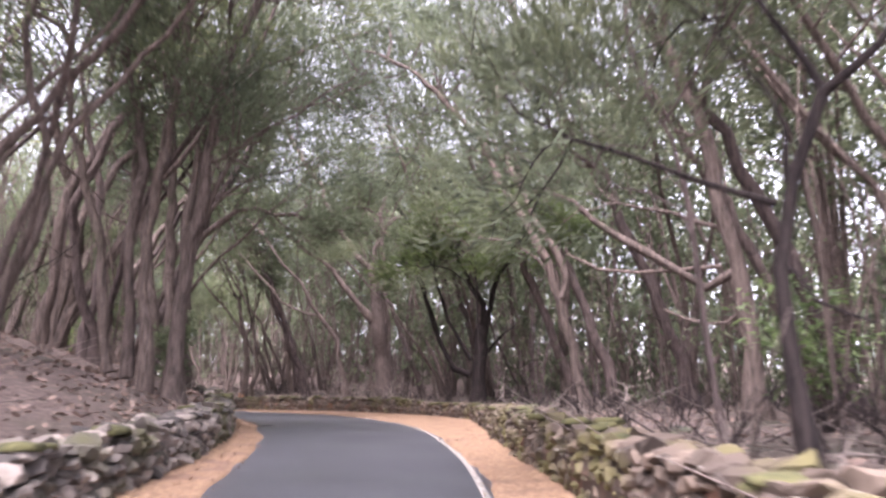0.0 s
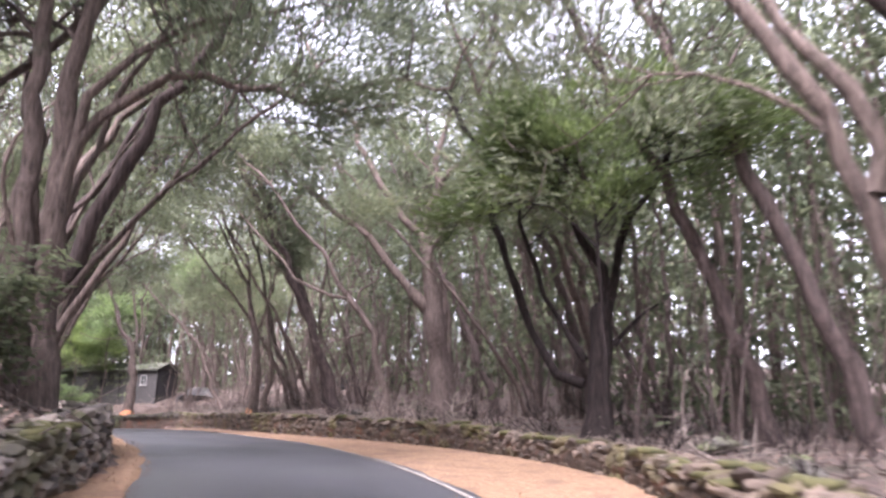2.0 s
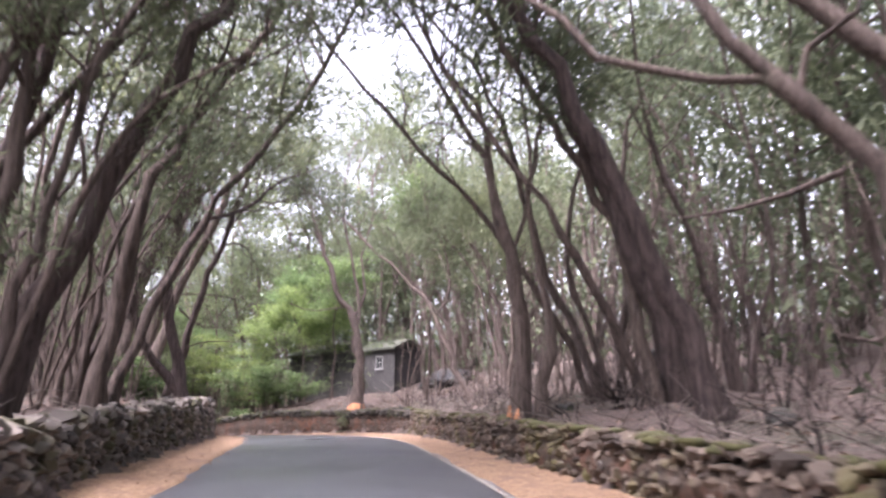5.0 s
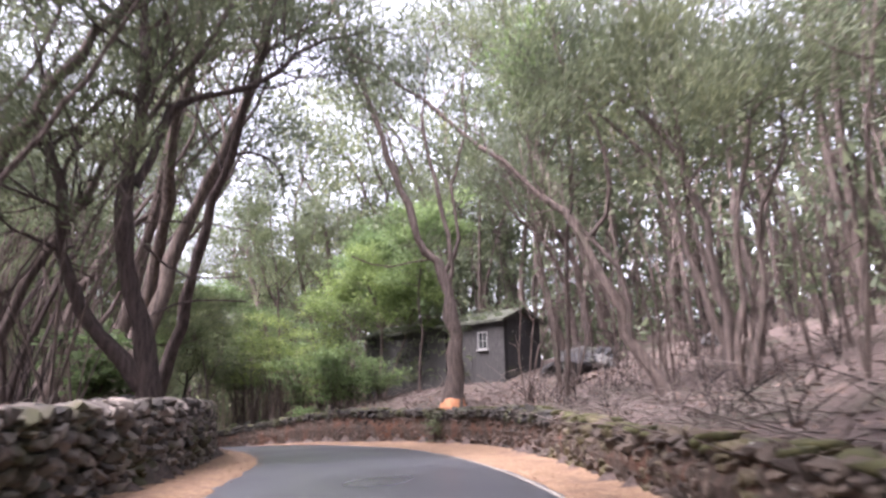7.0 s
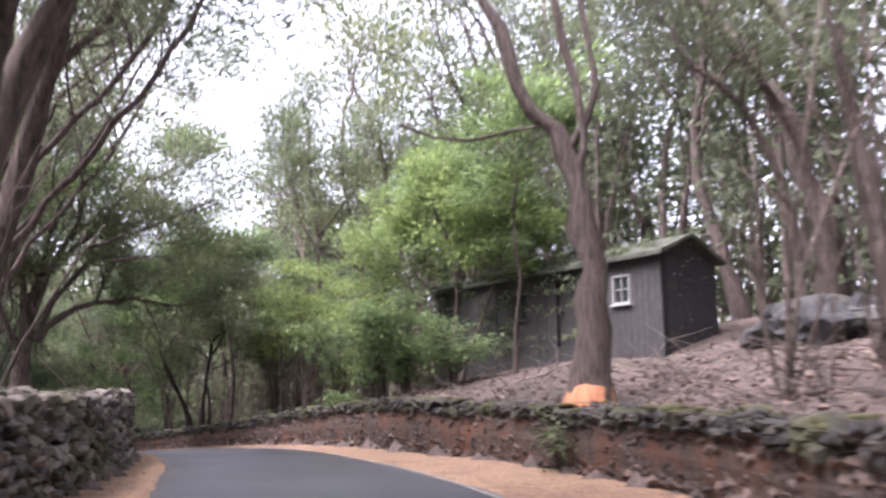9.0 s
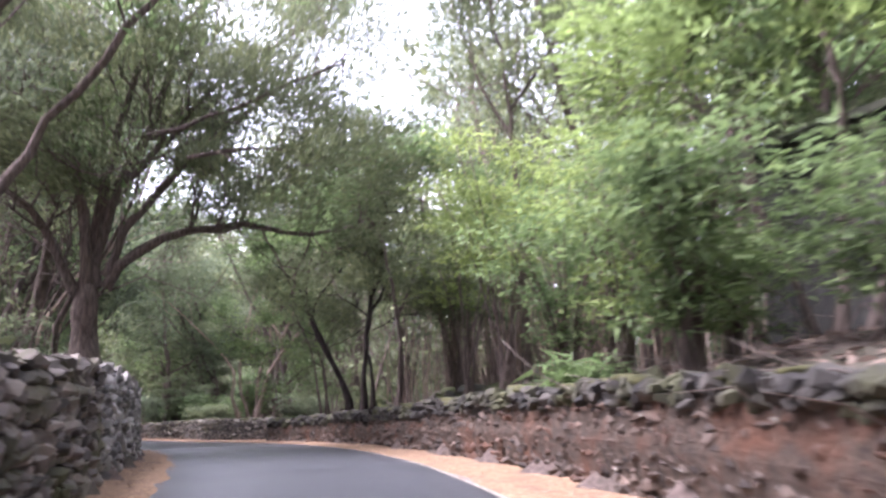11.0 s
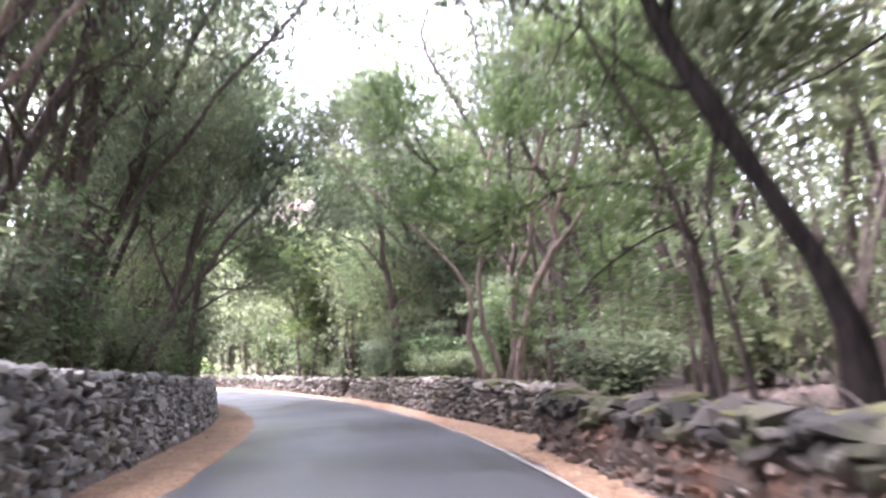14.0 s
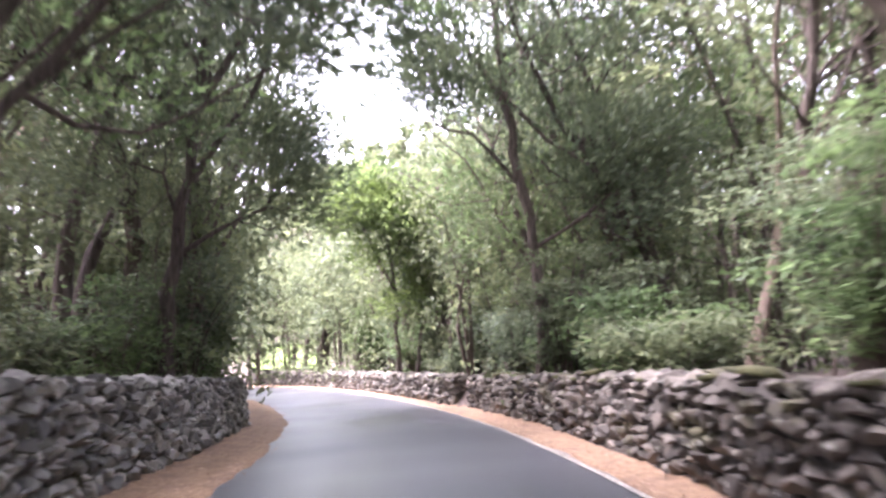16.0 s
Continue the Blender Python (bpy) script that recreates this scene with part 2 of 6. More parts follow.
def mat_leaf(name, dark, light, through=0.35, gloss=0.7):
    m, n, l, b = shader(name)
    geo, info = n.new("ShaderNodeNewGeometry"), n.new("ShaderNodeObjectInfo")
    c = ramp(n, l, geo.outputs["Random Per Island"], (0.0, tuple(0.65 * a + 0.35 * b for a, b in zip(dark, light))), (0.8, light), (1.0, tuple(1.15 * v for v in light)))
    p = ramp(n, l, link_noise(n, l, 0.6, 3), (0.35, (0.6, 0.62, 0.64)), (0.65, (1.15, 1.12, 1.0)))
    c = mix(n, l, 1.0, c, p, "MULTIPLY")
    c = mix(n, l, 0.6, c, ramp(n, l, info.outputs["Random"], (0, (0.7, 0.74, 0.76)), (1, (1.1, 1.05, 0.95))), "MULTIPLY")
    l.new(c, b.inputs["Base Color"])
    b.inputs["Roughness"].default_value = gloss
    b.inputs["Specular IOR Level"].default_value = 0.3
    t, add = n.new("ShaderNodeBsdfTranslucent"), n.new("ShaderNodeMixShader")
    l.new(c, t.inputs["Color"])
    add.inputs["Fac"].default_value = through
    l.new(b.outputs["BSDF"], add.inputs[1])
    l.new(t.outputs["BSDF"], add.inputs[2])
    l.new(add.outputs["Shader"], n["Material Output"].inputs["Surface"])
    return m


def mat_plain(name, dark, light, scale=6.0, rough=0.8, stretch=(1, 1, 1), relief=0.01, metal=0.0):
    m, n, l, b = shader(name)
    f = link_noise(n, l, scale, 5, 0.65, stretch)
    l.new(ramp(n, l, f, (0.3, dark), (0.7, light)), b.inputs["Base Color"])
    b.inputs["Roughness"].default_value, b.inputs["Metallic"].default_value = rough, metal
    bump(n, l, b, f, 0.6, relief)
    return m


ASPHALT, LINE_PAINT = mat_asphalt(), mat_line()
LITTER = mat_earth("leaf_litter", [(0.28, (0.025, 0.018, 0.016)), (0.5, (0.095, 0.069, 0.06)), (0.75, (0.21, 0.155, 0.135))], tint=(0.05, 0.045, 0.03), tint_at=(0.52, 0.68))
NEEDLES = mat_earth("fallen_needles", [(0.28, (0.07, 0.04, 0.028)), (0.5, (0.26, 0.16, 0.095)), (0.76, (0.45, 0.32, 0.205))], 13, 1.7, (0.17, 0.1, 0.068), (0.5, 0.68), 0.9, 0.03)
NEEDLE = mat_plain("needle", (0.1, 0.055, 0.035), (0.5, 0.33, 0.23), 3, 0.8)
DEAD_LEAF = mat_plain("dead_leaf", (0.07, 0.048, 0.04), (0.3, 0.215, 0.175), 2.5, 0.85)
BASALT = mat_stone("grey_field_stone", (0.095, 0.092, 0.093), (0.54, 0.51, 0.49), (0.085, 0.075, 0.045), 0.57)
DARK_STONE = mat_stone("dark_mossy_stone", (0.06, 0.053, 0.05), (0.36, 0.31, 0.275), (0.075, 0.075, 0.035), 0.5, 0.7)
CAP_STONE = mat_stone("dark_cap_stone", (0.018, 0.016, 0.016), (0.095, 0.084, 0.074), (0.05, 0.052, 0.022), 0.5, 0.8)
BROWN_STONE = mat_stone("brown_mossy_stone", (0.05, 0.037, 0.03), (0.18, 0.138, 0.108), (0.1, 0.09, 0.032), 0.5, 0.68)
PALE_STONE = mat_stone("pale_field_stone", (0.055, 0.047, 0.042), (0.3, 0.26, 0.225), (0.11, 0.105, 0.045), 0.57, 0.64)
RED_STONE = mat_stone("earthy_red_stone", (0.035, 0.027, 0.024), (0.18, 0.132, 0.108), (0.11, 0.052, 0.032), 0.52, 0.67)
EARTH_CORE = mat_earth("wall_earth", [(0.3, (0.02, 0.016, 0.014)), (0.7, (0.12, 0.082, 0.06))], 8, 1.3, (0.13, 0.055, 0.03), (0.5, 0.7), relief=0.12)
RUBBLE_CORE = mat_earth("wall_rubble", [(0.3, (0.045, 0.042, 0.041)), (0.7, (0.15, 0.138, 0.126))], 6, 0.8, (0.09, 0.09, 0.055))
BARK = mat_bark("pinkish_grey_bark", (0.048, 0.04, 0.037), (0.208, 0.165, 0.145))
DARK_BARK = mat_bark("dark_bark", (0.042, 0.034, 0.034), (0.155, 0.122, 0.113), 0.64)
BLACK_BARK = mat_bark("near_black_bark", (0.008, 0.007, 0.008), (0.05, 0.04, 0.038), 0.68)
PALE_BARK = mat_bark("pale_bark", (0.12, 0.09, 0.075), (0.4, 0.315, 0.262), 0.68)
DEAD_WOOD = mat_bark("bleached_wood", (0.12, 0.1, 0.09), (0.36, 0.31, 0.275), 0.72)
GREY_LEAF = mat_leaf("grey_green_leaf", (0.072, 0.092, 0.06), (0.18, 0.212, 0.138), 0.44)
OLIVE_LEAF = mat_leaf("olive_leaf", (0.085, 0.105, 0.062), (0.205, 0.24, 0.138), 0.48)
GREEN_LEAF = mat_leaf("fresh_green_leaf", (0.08, 0.125, 0.06), (0.2, 0.285, 0.13), 0.5, 0.5)
BRIGHT_LEAF = mat_leaf("yellow_green_leaf", (0.105, 0.145, 0.055), (0.25, 0.33, 0.125), 0.5, 0.6)
YOUNG_LEAF = mat_leaf("young_olive_leaf", (0.07, 0.1, 0.045), (0.16, 0.22, 0.09), 0.4)
DEEP_LEAF = mat_leaf("deep_green_leaf", (0.085, 0.11, 0.075), (0.2, 0.245, 0.155), 0.5, 0.6)
RAW_WOOD = mat_plain("raw_orange_wood", (0.3, 0.11, 0.05), (0.6, 0.28, 0.14), 6, 0.85, (2, 2, 0.5))
MEADOW = mat_earth("sunlit_meadow", [(0.3, (0.08, 0.14, 0.025)), (0.7, (0.18, 0.26, 0.05))], 2.0, 0.2, (0.16, 0.2, 0.05))
MOSS = mat_plain("moss_cushion", (0.035, 0.037, 0.014), (0.105, 0.1, 0.04), 9, 0.95)
HUT_WALL = mat_plain("weathered_dark_boards", (0.02, 0.02, 0.021), (0.075, 0.07, 0.066), 5, 0.85, (4, 4, 0.6))
HUT_STONE = mat_stone("dark_hut_stone", (0.02, 0.02, 0.024), (0.1, 0.095, 0.095), (0.06, 0.065, 0.04), 0.62)
HUT_ROOF = mat_plain("mossy_shingles", (0.03, 0.032, 0.026), (0.11, 0.115, 0.085), 4, 0.9)
WHITE_PAINT = mat_plain("flaking_white_paint", (0.2, 0.2, 0.19), (0.42, 0.42, 0.4), 12, 0.7)
DARK_INSIDE = mat_plain("dark_interior_boards", (0.008, 0.008, 0.009), (0.02, 0.019, 0.018), 3, 0.9)
glass, gn, gl, gb = shader("window_glass")
gb.inputs["Base Color"].default_value, gb.inputs["Roughness"].default_value = (0.02, 0.024, 0.026, 1), 0.06


# ---- building blocks ----
def mesh_from(name, verts, faces, mats, smooth=False, slots=None):
    me = bpy.data.meshes.new(name)
    me.from_pydata([tuple(v) for v in verts], [], [tuple(f) for f in faces])
    for m in mats:
        me.materials.append(m)
    if slots is not None:
        me.polygons.foreach_set("material_index", np.asarray(slots, np.int32))
    if smooth:
        me.polygons.foreach_set("use_smooth", np.ones(len(me.polygons), bool))
    me.update()
    return me


def loose_mesh(name, pieces, material):
    """One mesh of loose flat pieces, from an array (n, corners, 3)."""
    n, k = len(pieces), pieces.shape[1]
    me = bpy.data.meshes.new(name)
    me.vertices.add(k * n)
    me.vertices.foreach_set("co", np.asarray(pieces, np.float32).ravel())
    me.loops.add(k * n)
    me.loops.foreach_set("vertex_index", np.arange(k * n, dtype=np.int32))
    me.polygons.add(n)
    me.polygons.foreach_set("loop_start", np.arange(0, k * n, k, dtype=np.int32))
    me.materials.append(material)
    me.update(calc_edges=True)
    return me


def part(name, me, parent, label="", at=None):
    ob = new(name, me)
    ob.parent = parent
    if at is not None:
        ob.matrix_basis = at
    return tagged(ob, label) if label else ob


def strip(name, stations, columns, material, smooth=True):
    """A sheet from an array (stations, columns, 3)."""
    g = np.asarray(columns)
    a, b = g.shape[:2]
    idx = np.arange(a * b).reshape(a, b)
    faces = np.stack([idx[:-1, :-1], idx[:-1, 1:], idx[1:, 1:], idx[1:, :-1]], -1).reshape(-1, 4)
    return mesh_from(name, g.reshape(-1, 3).tolist(), faces.tolist(), [material], smooth)


def unit(v):
    return v / (np.linalg.norm(v) + 1e-9)


def tube(verts, faces, pts, radii, sides, rng, rough=0.08):
    """Adds a bent, tapering, slightly uneven round limb through pts."""
    pts = np.asarray(pts, float)
    way = np.gradient(pts, axis=0)
    side = unit(np.cross(way[0], (0.31, 0.95, 0.05)))
    start, n = len(verts), len(pts)
    ang = np.linspace(0, 2 * math.pi, sides, endpoint=False)
    for p, w, r in zip(pts, way, radii):
        w = unit(w)
        side = unit(side - w * (side @ w))
        up = np.cross(w, side)
        rr = r * (1 + rough * rng.standard_normal(sides))
        ring = p + (np.cos(ang) * rr)[:, None] * side + (np.sin(ang) * rr)[:, None] * up
        verts.extend(map(tuple, ring))
    for k in range(n - 1):
        for i in range(sides):
            j = (i + 1) % sides
            faces.append((start + k * sides + i, start + k * sides + j, start + (k + 1) * sides + j, start + (k + 1) * sides + i))
    faces.append(tuple(start + (n - 1) * sides + i for i in range(sides)))


def curve_through(points, count):
    """Even points on a smooth curve through the given ones."""
    p = np.asarray(points, float)
    if len(p) == 2:
        return p[0] + np.linspace(0, 1, count)[:, None] * (p[1] - p[0])
    q = np.vstack([2 * p[0] - p[1], p, 2 * p[-1] - p[-2]])
    out = []
    for a, b, c, d in zip(q, q[1:], q[2:], q[3:]):
        u = np.linspace(0, 1, 6, endpoint=False)[:, None]
        out.append(0.5 * (2 * b + (c - a) * u + (2 * a - 5 * b + 4 * c - d) * u**2 + (3 * b - a - 3 * c + d) * u**3))
    out = np.vstack(out + [p[-1:]])
    run = np.r_[0, np.cumsum(np.linalg.norm(np.diff(out, axis=0), axis=1))]
    even = np.linspace(0, run[-1], count)
    return np.stack([np.interp(even, run, out[:, k]) for k in range(3)], 1)


def leaves(rng, centres, spread, per, length, width, flat=0.6, droop=0.25, about=None, level=1.0, aim=0.9):
    """Loose leaves round each centre, as an array (n, 3, 3). about: leaves point away from there; level: under 1 lays them flat."""
    c = np.repeat(np.asarray(centres, float), per, axis=0)
    n = len(c)
    off = rng.standard_normal((n, 3)) * 0.5
    off *= np.minimum(1.0, 1.15 / (np.linalg.norm(off, axis=1, keepdims=True) + 1e-6))
    c = c + off * spread * np.array([1, 1, flat])
    d = off * 0.6 + rng.standard_normal((n, 3)) * 0.55 + np.array([0, 0, -droop])
    if about is not None:
        away = c - np.asarray(about)
        d += aim * away / (np.linalg.norm(away, axis=1, keepdims=True) + 1e-6)
    d[:, 2] *= level
    d /= np.linalg.norm(d, axis=1, keepdims=True) + 1e-6
    w = np.cross(d, rng.standard_normal((n, 3)) * level + np.array([0, 0, 1.0]))
    w /= np.linalg.norm(w, axis=1, keepdims=True) + 1e-6
    size = rng.uniform(0.6, 1.35, (n, 1))
    a = c - d * length * size * 0.35
    return np.stack([a + w * width * size * 0.5, c + d * length * size * 0.65, a - w * width * size * 0.5 + d * length * size * 0.2], 1)


def sprout(rng, p, d, length, r, depth, tubes, clumps, lift=0.12, wander=0.28, kids=(3, 5)):
    """Grows a branch with side branches; notes its limbs and where leaves sit."""
    pts, steps = [np.array(p, float)], 5
    for _ in range(steps):
        d = unit(d + wander * rng.standard_normal(3) + np.array([0, 0, lift]))
        pts.append(pts[-1] + d * length / steps)
    tubes.append((pts, np.linspace(r, r * 0.35, steps + 1), depth))
    if depth == 0:
        clumps.extend((pts[4], pts[5]))
        return
    for _ in range(rng.integers(*kids)):
        k = rng.integers(2, steps + 1)
        way = unit(pts[k] - pts[k - 1])
        out = unit(np.cross(way, rng.standard_normal(3)))
        sprout(rng, pts[k], unit(way * 0.75 + out * 0.8), length * rng.uniform(0.45, 0.75), r * 0.55, depth - 1, tubes, clumps, lift, wander, kids)


def tree_data(rng, stems, limbs=7, limb_len=2.2, bare=0.45, kids=(3, 5), lift=0.12, sides=8, twig_sides=4, fine=1):
    """Meshes' raw data of a tree: its stems, its branches, and the places of its leaf clumps. stems: (points, foot radius, top radius), with 0 behind them for a bare one."""
    built, boughs, clumps = [], [], []
    for n, (points, r0, r1, *own) in enumerate(stems):
        length = sum(np.linalg.norm(np.subtract(a, b)) for a, b in zip(points, points[1:]))
        count = max(5, int(length * 1.6))
        line = curve_through(points, count)
        line[1:-1] += rng.standard_normal((count - 2, 3)) * 0.055 * min(1, r0 * 8)
        f = np.linspace(0, 1, count)
        radii = (r0 + (r1 - r0) * f**0.8) * (1 + 0.09 * rng.standard_normal(count))
        if n == 0 or points[0][2] < 0.4:
            line[0, 2] -= 0.35
            radii[0] *= 1.7
            radii[1] *= 1.12
        if own:
            line = np.vstack([line, line[-1] + unit(line[-1] - line[-2]) * 0.5 * radii[-1], line[-1] + unit(line[-1] - line[-2]) * radii[-1]])
            radii = np.r_[radii, radii[-1] * 0.8, radii[-1] * 0.3]
        verts, faces = [], []
        tube(verts, faces, line, radii, sides, rng)
        built.append((verts, faces))
        if own:
            continue
        starts = []
        for _ in range(limbs):
            tubes = []
            k = min(count - 1, int(count * rng.uniform(bare, 1.02)))
            way = unit(line[k] - line[k - 1])
            out = unit(np.cross(way, rng.standard_normal(3)))
            sprout(rng, line[k], unit(way * 0.7 + out * 0.9), limb_len * rng.uniform(0.6, 1.25), max(0.018, radii[k] * 0.45), fine, tubes, clumps, lift, 0.28, kids if fine < 2 else (2, 4))
            starts.append(tubes)
        tubes = []
        sprout(rng, line[-1], unit(line[-1] - line[-2]), limb_len, radii[-1], 1, tubes, clumps, lift, 0.28, kids)
        for tubes in (*starts, tubes):
            bv, bf = [], []
            for pts, rad, depth in tubes:
                if depth == 0:
                    pts, rad = pts[::2] + pts[-1:], np.r_[rad[::2], rad[-1]]
                tube(bv, bf, pts, rad, twig_sides + (1 if depth else 0), rng, 0.05)
            boughs.append((bv, bf))
    return built, boughs, np.array(clumps)


def plant_tree(s, l, stems, bark, leaf, label, seed, name="tree", group="", per=70, leaf_size=(0.24, 0.045), spread=0.95, foot=0.0, level=1.0, aim=1.4, stripped=None, **kw):
    """A tree of its own: trunk, further stems, branches and crown, rooted in the ground at s, l."""
    rng = np.random.default_rng(seed)
    built, boughs, clumps = tree_data(rng, stems, **kw)
    x, y = (float(v) for v in spot(s, l))
    root = new(name)
    root.matrix_basis = pose(x, y, float(ground_z(x, y)[0]) + foot)
    for n, (v, f) in enumerate(built):
        part("trunk" if n == 0 else "limb", mesh_from("trunk" if n == 0 else "limb", v, f, [bark], True), root)
    if stripped:
        pts, r0 = stems[0][:2]
        up = np.subtract(pts[1], pts[0]) / max(0.1, pts[1][2] - pts[0][2])
        v, f = [], []
        tube(v, f, [np.array(pts[0]) + up * h for h in (-0.1, 0.15, 0.45, stripped)], (r0 * 1.75, r0 * 1.5, r0 * 1.25, r0 * 1.02), 9, rng)
        part("stripped_foot", mesh_from("stripped_foot", v, f, [RAW_WOOD], True), root, "raw orange wood where bark is gone")
    for bv, bf in boughs:
        part("branch", mesh_from("branch", bv, bf, [bark], True), root)
    if per and len(clumps):
        part("crown", loose_mesh("crown", leaves(rng, clumps + np.array([0, 0, 0.3]), spread, per, *leaf_size, 0.48, about=(*clumps.mean(0)[:2], clumps[:, 2].min() - 0.5), level=level, aim=aim), leaf), root)
    return tagged(root, label, "tree", group)


# ---- ground, road and verges ----
def axis(low, high, fine):
    mid = np.arange(low, high + 0.01, fine)
    out = np.array([1.5, 4, 8, 13, 20, 28, 38, 50, 64, 80, 100, 125, 160, 220, 320, 600, 1200])
    return np.r_[low - out[::-1], mid, high + out]


gx, gy = axis(-140, 24, 0.6), axis(-20, 94, 0.6)
XX, YY = np.meshgrid(gx, gy, indexing="ij")
ZZ = ground_z(XX.ravel(), YY.ravel()).reshape(XX.shape)
tagged(new("ground", strip("ground", None, np.stack([XX, YY, ZZ], -1), LITTER)), "brown leaf-littered woodland ground rising into banks", "ground", kind="structure")

rs = np.arange(-16, 173, 0.5)


def ribbon(cols):
    """Points (stations, columns, 3) from columns of (l per station, height over the road per station)."""
    out = []
    for l, h in cols:
        x, y = spot(rs, l)
        out.append(np.stack([x, y, road_z(rs) + h], -1))
    return np.stack(out, 1)


LR, LL, WR, WL = road_r(rs), road_l(rs), wall_r(rs), wall_l(rs)
frng = np.random.default_rng(5)
tagged(new("road", strip("road", None, ribbon([(LL - 0.25 + (LR - LL + 0.5) * f, 0.03 * (1 - (2 * f - 1)**2) - 0.012 + 0 * rs) for f in np.linspace(0, 1, 11)]), ASPHALT)), "narrow grey asphalt lane with damp sheen", "road", kind="structure")
tagged(new("road_line", strip("road_line", None, ribbon([(LR - 0.12, 0.012 + 0 * rs), (LR - 0.03, 0.009 + 0 * rs)]), LINE_PAINT)), "worn white painted edge line on the asphalt", "road marking", kind="structure")


def rag(amount, seed):
    r = np.random.default_rng(seed).standard_normal(len(rs))
    return amount * np.convolve(r, np.ones(4) / 4, "same") + 0.6 * amount * r


def verge(sign, edge, wall, seed):
    cols = []
    for k, f in enumerate((0.0, 0.08, 0.3, 0.55, 0.8, 1.0, 1.06)):
        l = edge + (wall - edge) * f + (rag(0.055, seed) if k < 2 else 0)
        h = (-0.03, 0.022, 0.04, 0.045, 0.06, 0.09, 0.1)[k] + (rag(0.012, seed + k) if k > 1 else 0)
        cols.append((l, h + 0 * rs))
    g = ribbon(cols if sign > 0 else cols[::-1])
    return strip("verge", None, g, NEEDLES)


tagged(new("verge", verge(1, LR + 0.0, WR + 0.1, 21)), "verge of orange fallen needles beside the lane", "verge", kind="structure")
tagged(new("verge", verge(-1, LL - 0.0, WL - 0.1, 41)), "verge of orange fallen needles beside the lane", "verge", kind="structure")


# ---- dry stone walls ----
def stone_meshes(seed, count, material, name="stone"):
    """Angular field stones about one metre across, to be scaled."""
    rng, out = np.random.default_rng(seed), []
    for _ in range(count):
        d = rng.standard_normal((17, 3))
        d /= np.abs(d).max(1, keepdims=True)**0.75 * np.linalg.norm(d, axis=1, keepdims=True)**0.25
        bm = bmesh.new()
        for p in d * rng.uniform(0.42, 0.54, (17, 1)):
            bm.verts.new(p)
        bmesh.ops.convex_hull(bm, input=bm.verts)
        for v in [v for v in bm.verts if not v.link_faces]:
            bm.verts.remove(v)
        bmesh.ops.triangulate(bm, faces=bm.faces)
        me = bpy.data.meshes.new(name)
        bm.to_mesh(me)
        bm.free()
        me.materials.append(material)
        out.append(me)
    return out


def stone_places(rng, s0, s1, side, face, high, size, cap, batter=0.07):
    """Poses of the stones of a wall's face and top between s0 and s1."""
    out, z = [], 0.05
    top = float(np.max(high(np.linspace(s0, s1, 40)))) + 0.02
    while z < top:
        row = size * rng.uniform(0.75, 1.2)
        s = s0 + rng.uniform(0, size)
        while s < s1:
            ln = size * rng.uniform(0.7, 1.7)
            mid = s + ln / 2
            if z + row * 0.5 < high(mid) + 0.02:
                l = face(mid) + side * (batter * z + 0.11 + rng.uniform(-0.06, 0.05))
                out.append((mid, l, z + row / 2 + rng.uniform(-0.05, 0.05), ln * rng.uniform(0.95, 1.25), 0.34, row * rng.uniform(0.9, 1.5), 0.45))
            s += ln
        z += row * 0.95
    s = s0
    while s < s1:
        ln = cap * rng.uniform(0.7, 1.5)
        mid = s + ln / 2
        for back in (0.16, 0.46):
            l = face(mid) + side * (batter * high(mid) + back + rng.uniform(-0.05, 0.05))
            out.append((mid, l, high(mid) + rng.uniform(-0.04, 0.05), ln * 1.15, 0.36, cap * rng.uniform(0.4, 0.8), 0.35))
        s += ln
    return out


def stone_pose(rng, s, l, h, ln, dp, ht, tilt):
    x, y = spot(s, l)
    turn = math.degrees(math.atan2(np.interp(s, S_LINE, AHEAD[:, 1]), np.interp(s, S_LINE, AHEAD[:, 0])))
    t = math.degrees(tilt)
    return pose(float(x), float(y), float(road_z(s)) + h, rng.uniform(-t, t), rng.uniform(-t, t), turn + rng.uniform(-t, t)) @ Matrix.Diagonal((ln, dp, ht, 1))


